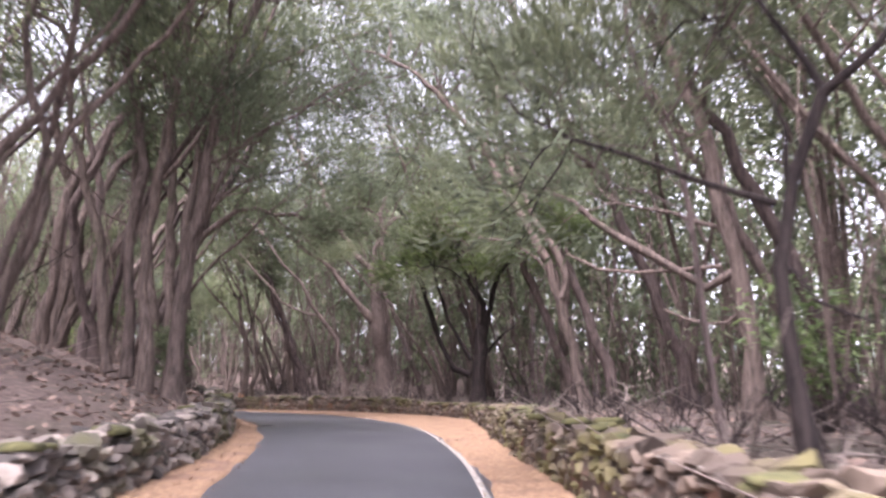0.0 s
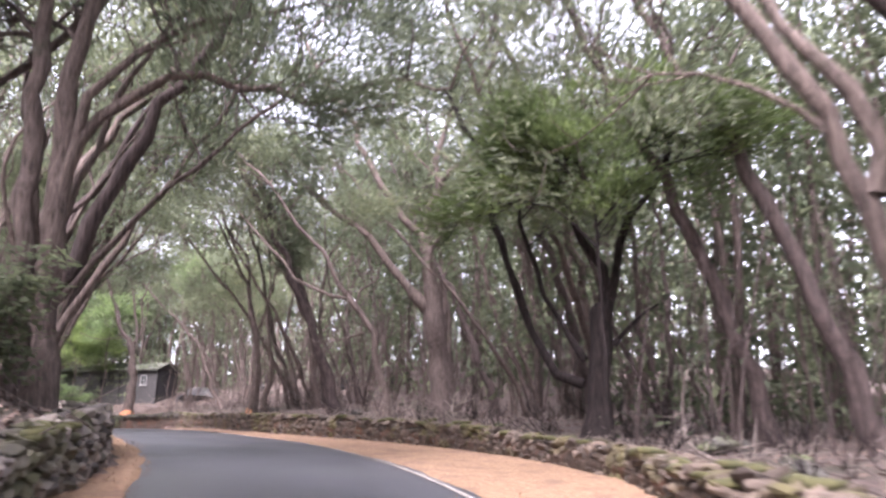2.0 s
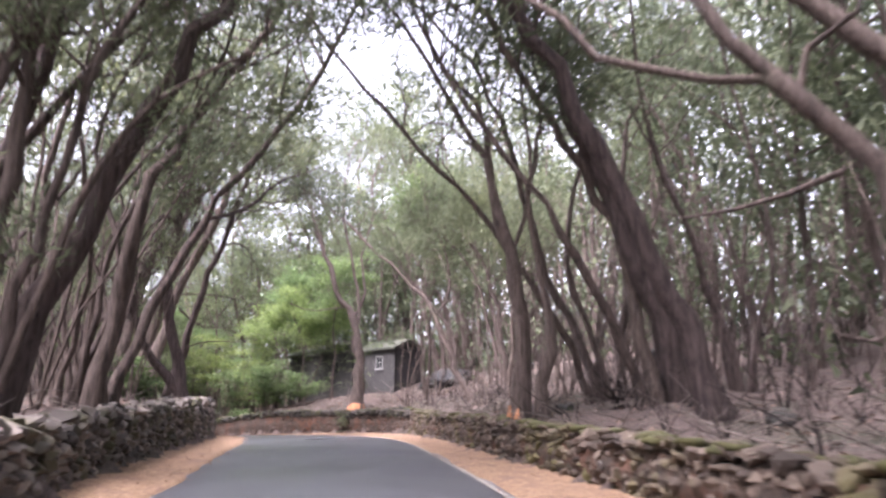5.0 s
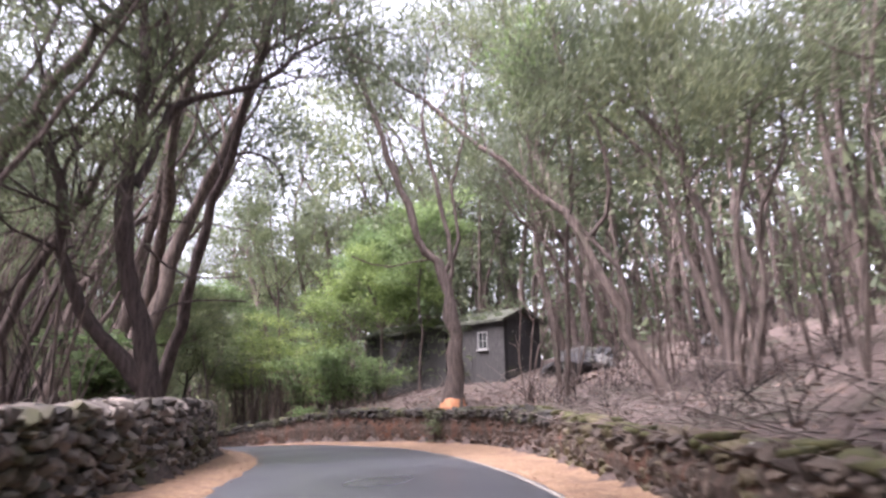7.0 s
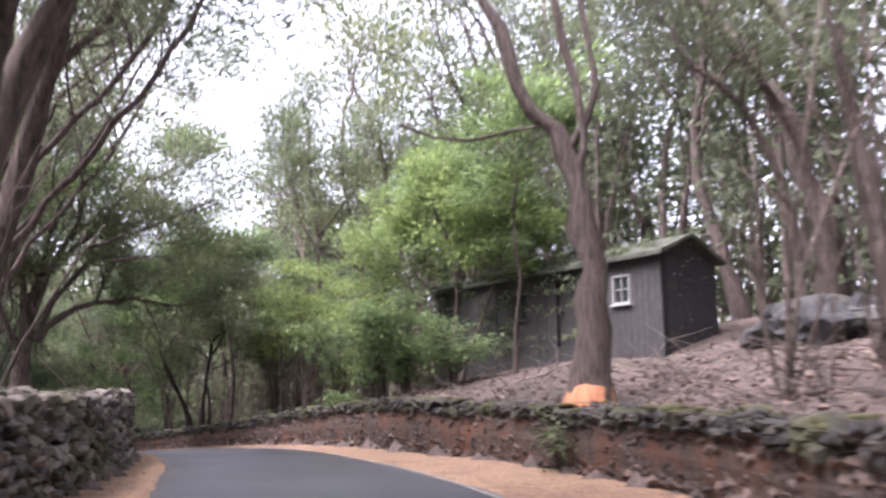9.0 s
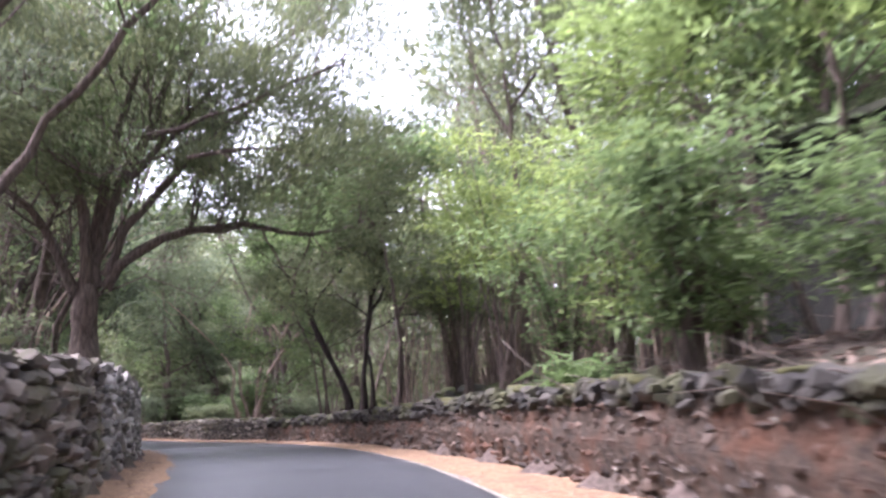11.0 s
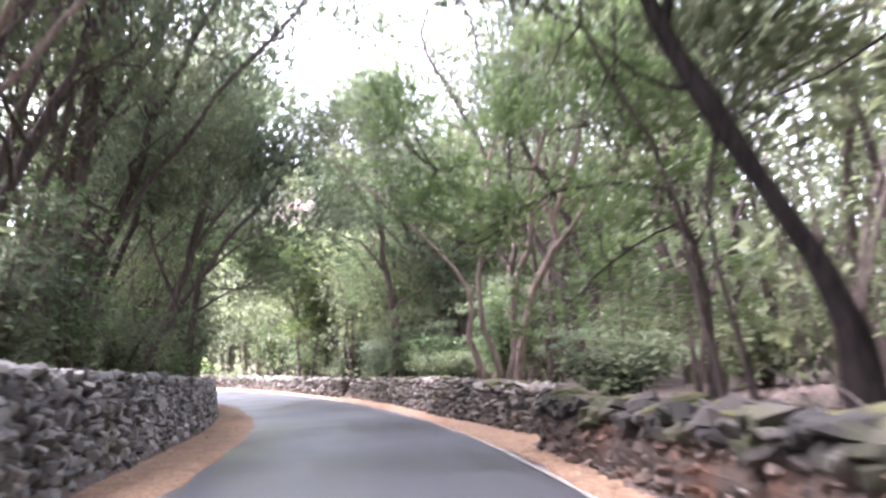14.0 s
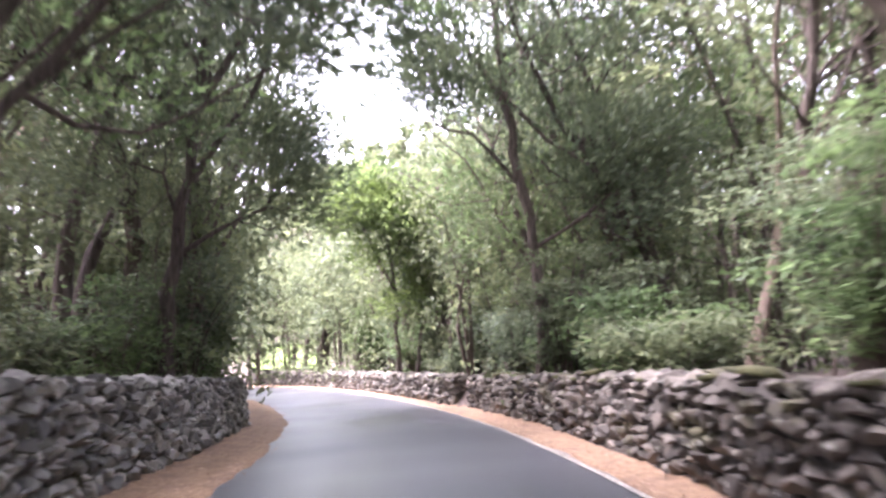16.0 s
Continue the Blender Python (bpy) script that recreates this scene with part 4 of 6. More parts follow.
plant_tree(68.03, 5.12, [([(0, 0, 0), (0.12, 0.07, 1.64), (0, 0, 3.49), (-0.08, -0.05, 4.63), (-0.41, -0.27, 5.6)], 0.35, 0.2, 0),
            ([(-0.41, -0.27, 5.6), (-1.02, -0.66, 6.31), (-1.34, -0.86, 7.83), (-1.86, -1.2, 9.29), (-2.2, -1.42, 10.79), (-2.72, -1.75, 12.57), (-3.45, -2.21, 14.87), (-4.02, -2.58, 17.03)], 0.17, 0.078),
            ([(-0.08, -0.05, 4.63), (0.07, 0.04, 5.59), (-0.23, -0.15, 7.39), (-0.45, -0.29, 9.04), (-0.85, -0.55, 11.18), (-0.65, -0.42, 13.83)], 0.11, 0.046),
            ([(-0.18, -0.12, 5.21), (0.28, 0.17, 6.57), (0.12, 0.07, 8.6), (0.57, 0.36, 10.7), (0.54, 0.35, 13.33)], 0.084, 0.045),
            ([(-0.57, -0.37, 5.71), (-1.22, -0.78, 5.62), (-2.18, -1.4, 5.45), (-3.16, -2.03, 5.87)], 0.042, 0.028, 0)],
           BARK, GREY_LEAF, "tall straight tree with stripped orange foot by the wall", 112, limbs=4, limb_len=1.9, bare=0.6, per=62, stripped=0.5)
plant_tree(57.03, 6.05, [([(0, 0, 0), (-0.38, -0.08, 0.43), (-0.82, -0.17, 1.29), (-1.18, -0.25, 2.28), (-1.74, -0.37, 3.69), (-2, -0.42, 4.26)], 0.14, 0.1, 0),
            ([(-2, -0.42, 4.26), (-2.68, -0.57, 4.93), (-3.4, -0.72, 5.7), (-4.29, -0.91, 6.49), (-5.38, -1.14, 7.63), (-6.57, -1.39, 8.67)], 0.084, 0.037),
            ([(-0.82, -0.17, 1.29), (-0.78, -0.17, 2.25), (-1.15, -0.25, 3.19), (-1.81, -0.39, 4.02), (-2.48, -0.53, 4.76)], 0.07, 0.039),
            ([(-1.65, -0.35, 3.51), (-1.12, -0.24, 4.24), (-0.99, -0.21, 5.3), (-1.25, -0.27, 6.37), (-1.88, -0.4, 7.59)], 0.067, 0.033)],
           BARK, GREY_LEAF, "leaning heath tree reaching over the lane", 113, limbs=5, limb_len=2.0, bare=0.6, per=65)
plant_tree(56.52, 7.11, [([(0, 0, 0), (-0.11, -0.01, 0.88), (-0.15, -0.02, 1.89), (-0.29, -0.03, 3.25), (-0.38, -0.03, 3.96), (-0.83, -0.07, 5.22), (-1.39, -0.12, 6.26)], 0.14, 0.054),
            ([(-0.03, 0, 0.26), (0.18, 0.01, 1.67), (0.19, 0.01, 2.78), (0.42, 0.03, 4), (0.78, 0.06, 5.63)], 0.091, 0.042),
            ([(-0.12, -0.01, 0.79), (-0.52, -0.05, 2.31), (-0.91, -0.08, 3.55), (-1.23, -0.11, 4.88), (-2.01, -0.17, 6.09), (-2.9, -0.25, 7.07)], 0.079, 0.033),
            ([(-0.18, -0.02, 1.7), (-0.57, -0.05, 3.39), (-0.6, -0.05, 4.74), (-0.72, -0.06, 6.29)], 0.061, 0.03),
            ([(0.16, 0.01, 0), (0.67, 0.05, 1.62), (0.75, 0.06, 3.45), (1.42, 0.12, 5.05)], 0.09, 0.041)],
           BARK, GREY_LEAF, "clump of slanting heath stems on the bank", 114, limbs=5, limb_len=2.0, bare=0.5, per=65)
plant_tree(46.04, 3.6, [([(0, 0, 0), (0.11, 0.04, 1.6), (0.01, 0.01, 3.17), (-0.2, -0.08, 4.81), (-0.51, -0.2, 6.16)], 0.18, 0.13, 0),
            ([(-0.51, -0.2, 6.16), (-1.05, -0.42, 7.04), (-1.69, -0.68, 8.47), (-2.43, -0.98, 9.96), (-3.43, -1.38, 11.11)], 0.085, 0.038),
            ([(-0.51, -0.2, 6.16), (-0.58, -0.24, 7.39), (-1.06, -0.42, 8.11), (-1.78, -0.72, 9.21), (-2.13, -0.86, 11.29)], 0.085, 0.038),
            ([(-0.74, -0.3, 6.42), (-1.59, -0.64, 7.22), (-2.2, -0.89, 6.87)], 0.037, 0.018, 0),
            ([(0.5, 0.2, 0.24), (0.69, 0.28, 1.91), (0.53, 0.21, 3.49), (0.32, 0.13, 4.8), (0.57, 0.23, 6.68)], 0.14, 0.049),
            ([(-0.06, -0.02, 3.82), (0.4, 0.16, 5.48), (0.27, 0.11, 8.1)], 0.059, 0.037)],
           BARK, GREY_LEAF, "heath tree with raw orange foot beside the low wall", 126, limbs=4, limb_len=2.0, bare=0.6, per=65, stripped=0.4)
plant_tree(90.5, -4.91, [([(0, 0, 0.94), (-0.01, -0.08, 2.06), (-0.01, -0.09, 3.19)], 0.36, 0.29, 0),
            ([(0.04, 0.31, 3.29), (0.09, 0.69, 3.94), (0.19, 1.44, 4.63), (0.32, 2.47, 5.12), (0.53, 4.06, 5.34), (0.77, 5.96, 5.23)], 0.16, 0.065),
            ([(0.01, 0.1, 3.28), (0.03, 0.2, 4.85), (0.07, 0.53, 6.34), (0.14, 1.1, 7.75), (0.21, 1.59, 9.74)], 0.19, 0.087),
            ([(-0.02, -0.16, 3.19), (-0.04, -0.29, 4.97), (-0.09, -0.67, 6.52), (-0.17, -1.33, 8.03), (-0.27, -2.07, 9.04)], 0.19, 0.079),
            ([(-0.06, -0.43, 3.18), (-0.14, -1.05, 4.44), (-0.2, -1.51, 5.32), (-0.3, -2.32, 5.85)], 0.16, 0.066),
            ([(0.04, 0.29, 3.6), (0.12, 0.95, 5.4), (0.27, 2.06, 6.85), (0.42, 3.27, 8.24), (0.64, 4.91, 9.99)], 0.14, 0.067),
            ([(0, 0.02, 3.58), (0, 0.03, 5.31), (0.05, 0.38, 7.47), (0.1, 0.81, 10.11), (0.29, 2.27, 11.87)], 0.14, 0.064),
            ([(0.06, 0.47, 6.17), (0.22, 1.7, 7.83), (0.45, 3.51, 10.29), (0.67, 5.21, 11.78)], 0.11, 0.054),
            ([(2.87, 0.64, 6.89), (3.2, 1.91, 7.49), (3.57, 3.39, 8.3), (3.9, 4.68, 9.13)], 0.084, 0.046),
            ([(3.11, 1.56, 6.4), (3.44, 2.89, 6.84), (3.84, 4.45, 6.84)], 0.064, 0.034)],
           BARK, OLIVE_LEAF, "spreading old tree with a dense crown behind the high wall", 116, limbs=9, limb_len=2.2, bare=0.35, per=105, spread=1.0, leaf_size=(0.2, 0.055))
plant_tree(86.35, 6.13, [([(-0.01, 0, 0), (-0.07, -0.06, 3.42), (-0.16, -0.17, 6.31), (-0.3, -0.35, 8.84), (-0.54, -0.64, 11.13), (-0.63, -0.75, 13.13)], 0.09, 0.05),
            ([(-0.22, -0.25, 7.31), (-0.76, -0.92, 8.87), (-1.07, -1.29, 10.47), (-1.38, -1.67, 11.93)], 0.059, 0.037),
            ([(-0.26, -0.3, 7.99), (0.37, 0.48, 9.48), (0.91, 1.14, 11), (1.14, 1.42, 12.41)], 0.06, 0.037)],
           BARK, OLIVE_LEAF, "tall thin tree with a high olive crown above the shrubs", 135, limbs=6, limb_len=1.7, bare=0.55, per=60, leaf_size=(0.22, 0.07), spread=1.0)
plant_tree(96.13, 4.28, [([(0.01, 0, 0), (-0.07, -0.16, 0.98), (-0.24, -0.48, 1.76), (-0.42, -0.83, 2.48), (-0.56, -1.1, 3.12), (-0.73, -1.42, 3.86), (-0.82, -1.6, 4.43)], 0.14, 0.1, 0),
            ([(-0.82, -1.6, 4.43), (-0.98, -1.9, 5.12), (-1.18, -2.29, 5.55), (-1.43, -2.78, 6.09)], 0.067, 0.028),
            ([(-0.73, -1.42, 3.86), (-0.63, -1.24, 4.58), (-0.43, -0.85, 5.27), (-0.18, -0.35, 5.95)], 0.06, 0.027),
            ([(-0.6, -1.18, 3.21), (-0.84, -1.64, 3.43), (-1.08, -2.1, 3.93)], 0.033, 0.013, 0),
            ([(-0.82, -1.6, 4.43), (-0.85, -1.65, 5.28), (-0.74, -1.44, 6.29), (-0.81, -1.57, 7.28)], 0.06, 0.027)],
           BLACK_BARK, GREEN_LEAF, "dark leaning tree with glossy green crown", 117, limbs=7, limb_len=1.5, bare=0.6, per=62, leaf_size=(0.22, 0.09), spread=0.7)
plant_tree(97.36, 3.66, [([(-0.01, 0, 0), (-0.14, -0.28, 1.28), (-0.2, -0.39, 2.33), (-0.31, -0.62, 3.21), (-0.51, -1.03, 4.03), (-0.63, -1.27, 4.66)], 0.048, 0.022),
            ([(0.11, 0.25, 0.25), (0.02, 0.05, 1.18), (-0.08, -0.16, 2.13), (-0.02, -0.03, 3.08)], 0.041, 0.021)],
           DARK_BARK, OLIVE_LEAF, "thin leaning saplings beside the dark tree", 132, limbs=4, limb_len=1.3, bare=0.6, per=46, leaf_size=(0.2, 0.08))
plant_tree(94.75, 4.34, [([(-0.07, -0.07, 0), (-0.05, -0.04, 1.17), (-0.02, 0, 2.2), (0.04, 0.07, 3.25), (0.04, 0.08, 4.25), (0.22, 0.31, 4.9), (0.33, 0.45, 5.96)], 0.12, 0.067),
            ([(0.14, 0.2, 0.23), (0.16, 0.23, 1.44), (0.06, 0.1, 2.26)], 0.085, 0.066, 0),
            ([(0.07, 0.11, 3.93), (0.31, 0.43, 4.56), (0.53, 0.71, 5.26), (0.74, 0.99, 5.96)], 0.073, 0.033),
            ([(0.03, 0.07, 3.48), (-0.26, -0.32, 3.07), (-0.64, -0.81, 2.75), (-0.88, -1.12, 2.62)], 0.022, 0.012, 0),
            ([(0.13, 0.19, 3.23), (0.39, 0.53, 3.4), (0.56, 0.75, 3.66)], 0.027, 0.016)],
           BLACK_BARK, OLIVE_LEAF, "dark upright twin tree behind the retaining wall", 118, limbs=6, limb_len=1.9, bare=0.6, per=46, leaf_size=(0.24, 0.09))
plant_tree(92.46, 4.62, [([(0, 0, 0), (0.07, 0.12, 1.67), (0.04, 0.06, 2.96), (-0.06, -0.09, 4.16), (-0.22, -0.34, 5.52), (-0.43, -0.66, 6.43), (-0.95, -1.46, 7.55)], 0.11, 0.037),
            ([(0.01, 0.03, 3.31), (0.29, 0.46, 4.36), (0.46, 0.72, 5.92), (0.44, 0.69, 7.67)], 0.07, 0.036)],
           BARK, GREEN_LEAF, "slender tree with fresh green top", 119, limbs=7, limb_len=1.6, bare=0.65, per=77, leaf_size=(0.22, 0.08), level=0.5)
plant_tree(91.87, 6.58, [([(-0.01, 0, 0), (0.37, 0.4, 2.39), (0.65, 0.7, 3.4), (0.87, 0.92, 4.41), (1.06, 1.12, 6.02)], 0.11, 0.042)],
           DARK_BARK, GREEN_LEAF, "bent dark stem with light green leaves", 133, limbs=5, limb_len=1.6, bare=0.7, per=62, leaf_size=(0.24, 0.08), level=0.5)
plant_tree(107.52, 3.65, [([(0.04, 0.3, 0), (0.13, 0.53, 1.7), (0.27, 0.87, 3.13), (0.44, 1.29, 3.83), (0.46, 1.32, 4.81), (0.3, 0.93, 5.4)], 0.13, 0.073, 0),
            ([(0.57, 1.21, 3.76), (0.8, 1.75, 4.44), (0.94, 2.09, 4.95), (1.13, 2.53, 5.32), (1.47, 3.34, 6.73)], 0.097, 0.035),
            ([(-0.15, 0.18, 0.56), (-0.13, 0.26, 2.07), (-0.05, 0.49, 3.29), (0.08, 0.87, 4.07), (0.07, 0.83, 5.52), (0.25, 1.39, 7.25)], 0.11, 0.046),
            ([(-1.42, 0.33, 0.51), (-1.54, -0.05, 1.84), (-1.58, -0.17, 3.45), (-1.53, -0.02, 4.67), (-1.48, 0.15, 6.17), (-1.33, 0.63, 8.09)], 0.098, 0.041),
            ([(-2.17, 0.12, 0.26), (-2.28, -0.28, 1.57), (-2.28, -0.29, 2.82), (-2.4, -0.73, 3.68), (-2.62, -1.51, 4.58), (-2.87, -2.45, 5.42), (-3.18, -3.54, 6.45)], 0.092, 0.032),
            ([(0.45, 1.31, 4.56), (0.65, 1.78, 5.87), (0.82, 2.2, 7.57), (0.9, 2.41, 9.31)], 0.081, 0.036),
            ([(0.7, 1.52, 4.15), (1.18, 2.65, 5.61), (1.41, 3.19, 7.6)], 0.07, 0.035)],
           PALE_BARK, OLIVE_LEAF, "pale pinkish many-stemmed tree behind the loose wall", 122, limbs=4, limb_len=1.7, bare=0.65, per=68)
plant_tree(112.1, -6.16, [([(0, 0, 0), (-0.22, 0.52, 1.78), (-0.44, 1.08, 2.91), (-0.53, 1.3, 3.72), (-0.64, 1.57, 4.85), (-0.77, 1.89, 5.93), (-0.85, 2.1, 7.34)], 0.16, 0.084),
            ([(-0.24, 0.59, 1.69), (-0.55, 1.34, 3), (-0.78, 1.91, 3.84), (-1.04, 2.56, 4.84), (-1.33, 3.26, 5.71), (-1.71, 4.2, 6.89)], 0.089, 0.038, 0),
            ([(-0.65, 1.6, 3.46), (-0.97, 2.39, 4.2), (-1.39, 3.43, 5.12)], 0.04, 0.022),
            ([(-0.72, 1.75, 3.65), (-1.04, 2.54, 3.21), (-1.31, 3.22, 3.42), (-1.6, 3.95, 3.94)], 0.041, 0.022, 0),
            ([(-0.53, 1.3, 3.72), (-0.75, 1.84, 4.97), (-1.08, 2.66, 6.04), (-1.41, 3.47, 7.39)], 0.067, 0.03),
            ([(-0.44, 1.08, 2.91), (-0.24, 0.58, 4.22), (-0.18, 0.43, 5.55)], 0.078, 0.033)],
           BARK, DEEP_LEAF, "leaning tree with bare pink branches under a dark crown", 123, limbs=5, limb_len=1.8, bare=0.6, per=62, leaf_size=(0.26, 0.1), spread=1.25)
plant_tree(98.95, 4.25, [([(0, 0, 0), (0.02, 0.03, 1.05), (-0.02, -0.02, 1.87), (-0.14, -0.14, 2.69), (-0.28, -0.28, 3.11), (-0.38, -0.39, 3.82)], 0.056, 0.033),
            ([(-0.47, -0.13, 3.17), (-0.66, -0.49, 3.31), (-1.05, -1.2, 3.31), (-1.38, -1.82, 3.23), (-1.74, -2.49, 2.77), (-1.96, -2.89, 2.56)], 0.037, 0.014),
            ([(-1.34, -1.04, 3.4), (-1.74, -1.91, 3.74), (-2.11, -2.73, 3.85), (-2.31, -3.16, 3.81)], 0.023, 0.01),
            ([(-0.14, -0.14, 2.64), (-0.41, -0.42, 2.54), (-0.79, -0.8, 2.27), (-1.12, -1.14, 1.91)], 0.024, 0.013),
            ([(-0.66, -0.49, 3.31), (-0.89, -0.92, 4.02), (-1.15, -1.39, 4.48)], 0.025, 0.013)],
           DARK_BARK, GREEN_LEAF, "arching tree with level sprays of fresh leaves", 120, limbs=6, limb_len=1.1, bare=0.45, per=34, leaf_size=(0.17, 0.07), spread=0.5, level=0.45)
plant_tree(122.07, -5.2, [([(0, 0, 0), (-0.01, 0.02, 2.39), (-0.11, 0.28, 4.24), (-0.2, 0.54, 6.28), (-0.31, 0.82, 8.41), (-0.37, 0.98, 10.74), (-0.38, 1.02, 12.82)], 0.17, 0.095),
            ([(-0.13, 0.33, 3.97), (0.02, -0.05, 5.44), (0.27, -0.74, 5.69), (0.47, -1.29, 5.27)], 0.059, 0.029),
            ([(-0.2, 0.53, 5.32), (-0.48, 1.28, 6.6), (-0.71, 1.93, 7.5), (-0.87, 2.36, 9.15)], 0.1, 0.042),
            ([(-0.1, 0.27, 3.57), (-0.46, 1.23, 4.24), (-0.73, 1.99, 4.52), (-0.93, 2.52, 5.23)], 0.078, 0.031),
            ([(-0.28, 0.74, 7.27), (-0.58, 1.58, 8.77), (-0.79, 2.13, 10.31), (-0.9, 2.44, 12.18)], 0.1, 0.043),
            ([(-0.2, 0.54, 6.15), (0.05, -0.15, 7.62), (0.38, -1.06, 7.81), (0.71, -1.93, 7.34)], 0.06, 0.028),
            ([(-0.3, 0.81, 7.98), (-0.04, 0.11, 9.32), (0.38, -1.04, 10.15)], 0.081, 0.039)],
           DARK_BARK, DEEP_LEAF, "tall dark-crowned tree hanging over the lane", 134, limbs=7, limb_len=1.4, bare=0.45, per=95, leaf_size=(0.2, 0.06), spread=1.3)
plant_tree(123.38, 4.03, [([(-0.01, 0, 0), (0.01, 0.1, 3.02), (-0.03, -0.14, 5.37), (-0.08, -0.46, 7.79), (-0.11, -0.63, 10.26), (-0.11, -0.64, 12.78)], 0.17, 0.095),
            ([(-0.03, -0.13, 5.52), (-0.16, -0.99, 6.71), (-0.26, -1.58, 7.24), (-0.36, -2.2, 7.46)], 0.081, 0.036),
            ([(-0.07, -0.39, 7.62), (-0.2, -1.23, 9.33), (-0.31, -1.89, 10.4), (-0.35, -2.12, 12.28)], 0.11, 0.048),
            ([(-0.08, -0.44, 8.11), (0.13, 0.86, 6.71), (0.36, 2.28, 5.5)], 0.07, 0.034),
            ([(-0.09, -0.52, 9.42), (0.09, 0.62, 10.12), (0.39, 2.47, 10.25)], 0.082, 0.035),
            ([(0, 0, 3.95), (0.23, 1.48, 4.78), (0.44, 2.75, 5.93)], 0.069, 0.034)],
           BARK, DEEP_LEAF, "tall dark leafy tree behind the loose wall", 124, limbs=6, limb_len=1.7, bare=0.45, per=62, leaf_size=(0.24, 0.1), spread=1.3)
plant_tree(139.86, 3.71, [([(-0.01, 0, 0), (0, -0.17, 2.18), (0, -0.21, 4.46), (0.01, -0.4, 6.77), (0.02, -0.6, 8.82)], 0.13, 0.064),
            ([(-0.03, 0.7, -0.4), (-0.04, 0.97, 2.12), (-0.06, 1.51, 4.37), (-0.07, 1.91, 6.67)], 0.13, 0.064),
            ([(0, -0.21, 4.46), (0.04, -1.26, 6.81), (0.06, -1.78, 7.99)], 0.085, 0.043),
            ([(-0.06, 1.51, 4.37), (-0.1, 2.75, 6.05), (-0.12, 3.28, 7.77)], 0.085, 0.043)],
           BARK, BRIGHT_LEAF, "small tree with bright yellow-green leaves", 125, limbs=6, limb_len=1.3, bare=0.5, per=120, leaf_size=(0.3, 0.14), spread=1.7, level=0.6)


# ---- the wood on both sides ----
HEROES = [(6.2, 3.7), (7.2, 3.4), (13.5, 7.7), (19, 7), (38.9, 9.5), (37.7, 6.2), (28.7, 8.6), (27.1, 7.7), (16.9, -4.5), (26.4, -4.1), (41.6, -5.5), (60.3, -4.6), (68, 5.1), (57, 6), (56.5, 7.1), (46, 3.6), (90.5, -4.9), (86.3, 6.1), (96.1, 4.3), (97.4, 3.7), (94.8, 4.3), (92.5, 4.6), (91.9, 6.6), (107.5, 3.6), (112.1, -6.2), (99, 4.2), (122.1, -5.2), (123.4, 4), (139.9, 3.7), (69, 11.5), (61.8, 5.9)]


def random_stems(rng, count, height, radius, lean):
    out = []
    for k in range(count):
        a = rng.uniform(0, 2 * math.pi)
        a = 2 * math.pi * k / max(1, count - 1) + rng.normal(0, 0.4)
        side = np.array([math.cos(a), math.sin(a), 0]) * (0.22 if k else 0.0)
        tip = np.array([lean + rng.normal(0, 0.7), rng.normal(0, 0.8), height * rng.uniform(0.75, 1.05)]) + side * (5 + count)
        mid1 = side * 2 + tip * np.array([0.2, 0.2, 0.33]) + rng.normal(0, 0.4, 3) * np.array([1, 1, 0])
        mid2 = side * 3 + tip * np.array([0.55, 0.55, 0.68]) + rng.normal(0, 0.5, 3) * np.array([1, 1, 0])
        out.append(([tuple(side), tuple(mid1), tuple(mid2), tuple(tip)], radius * (1 if k == 0 else rng.uniform(0.6, 0.9)), radius * 0.3))
    return out


def prototype(seed, count, height, radius, lean, bark, leaf, label, per, size, limbs, bare=0.5):
    rng = np.random.default_rng(seed)
    return dict(stems=random_stems(rng, count, height, radius, lean), bark=bark, leaf=leaf, label=label, seed=seed + 1, per=per, leaf_size=size, limbs=limbs, limb_len=2.9, bare=bare, spread=1.05, kids=(2, 5) if limbs < 6 else (2, 4), twig_sides=3)


plant_tree(61.8, 5.9, [([(0, 0, 0), (0.3, -0.3, 3), (0.9, -1.0, 6), (1.2, -1.5, 8)], 0.09, 0.04)], BARK, GREEN_LEAF, "slim tree with a few fresh green sprays", 128, limbs=4, limb_len=1.8, bare=0.85, per=50, leaf_size=(0.24, 0.07), level=0.5)


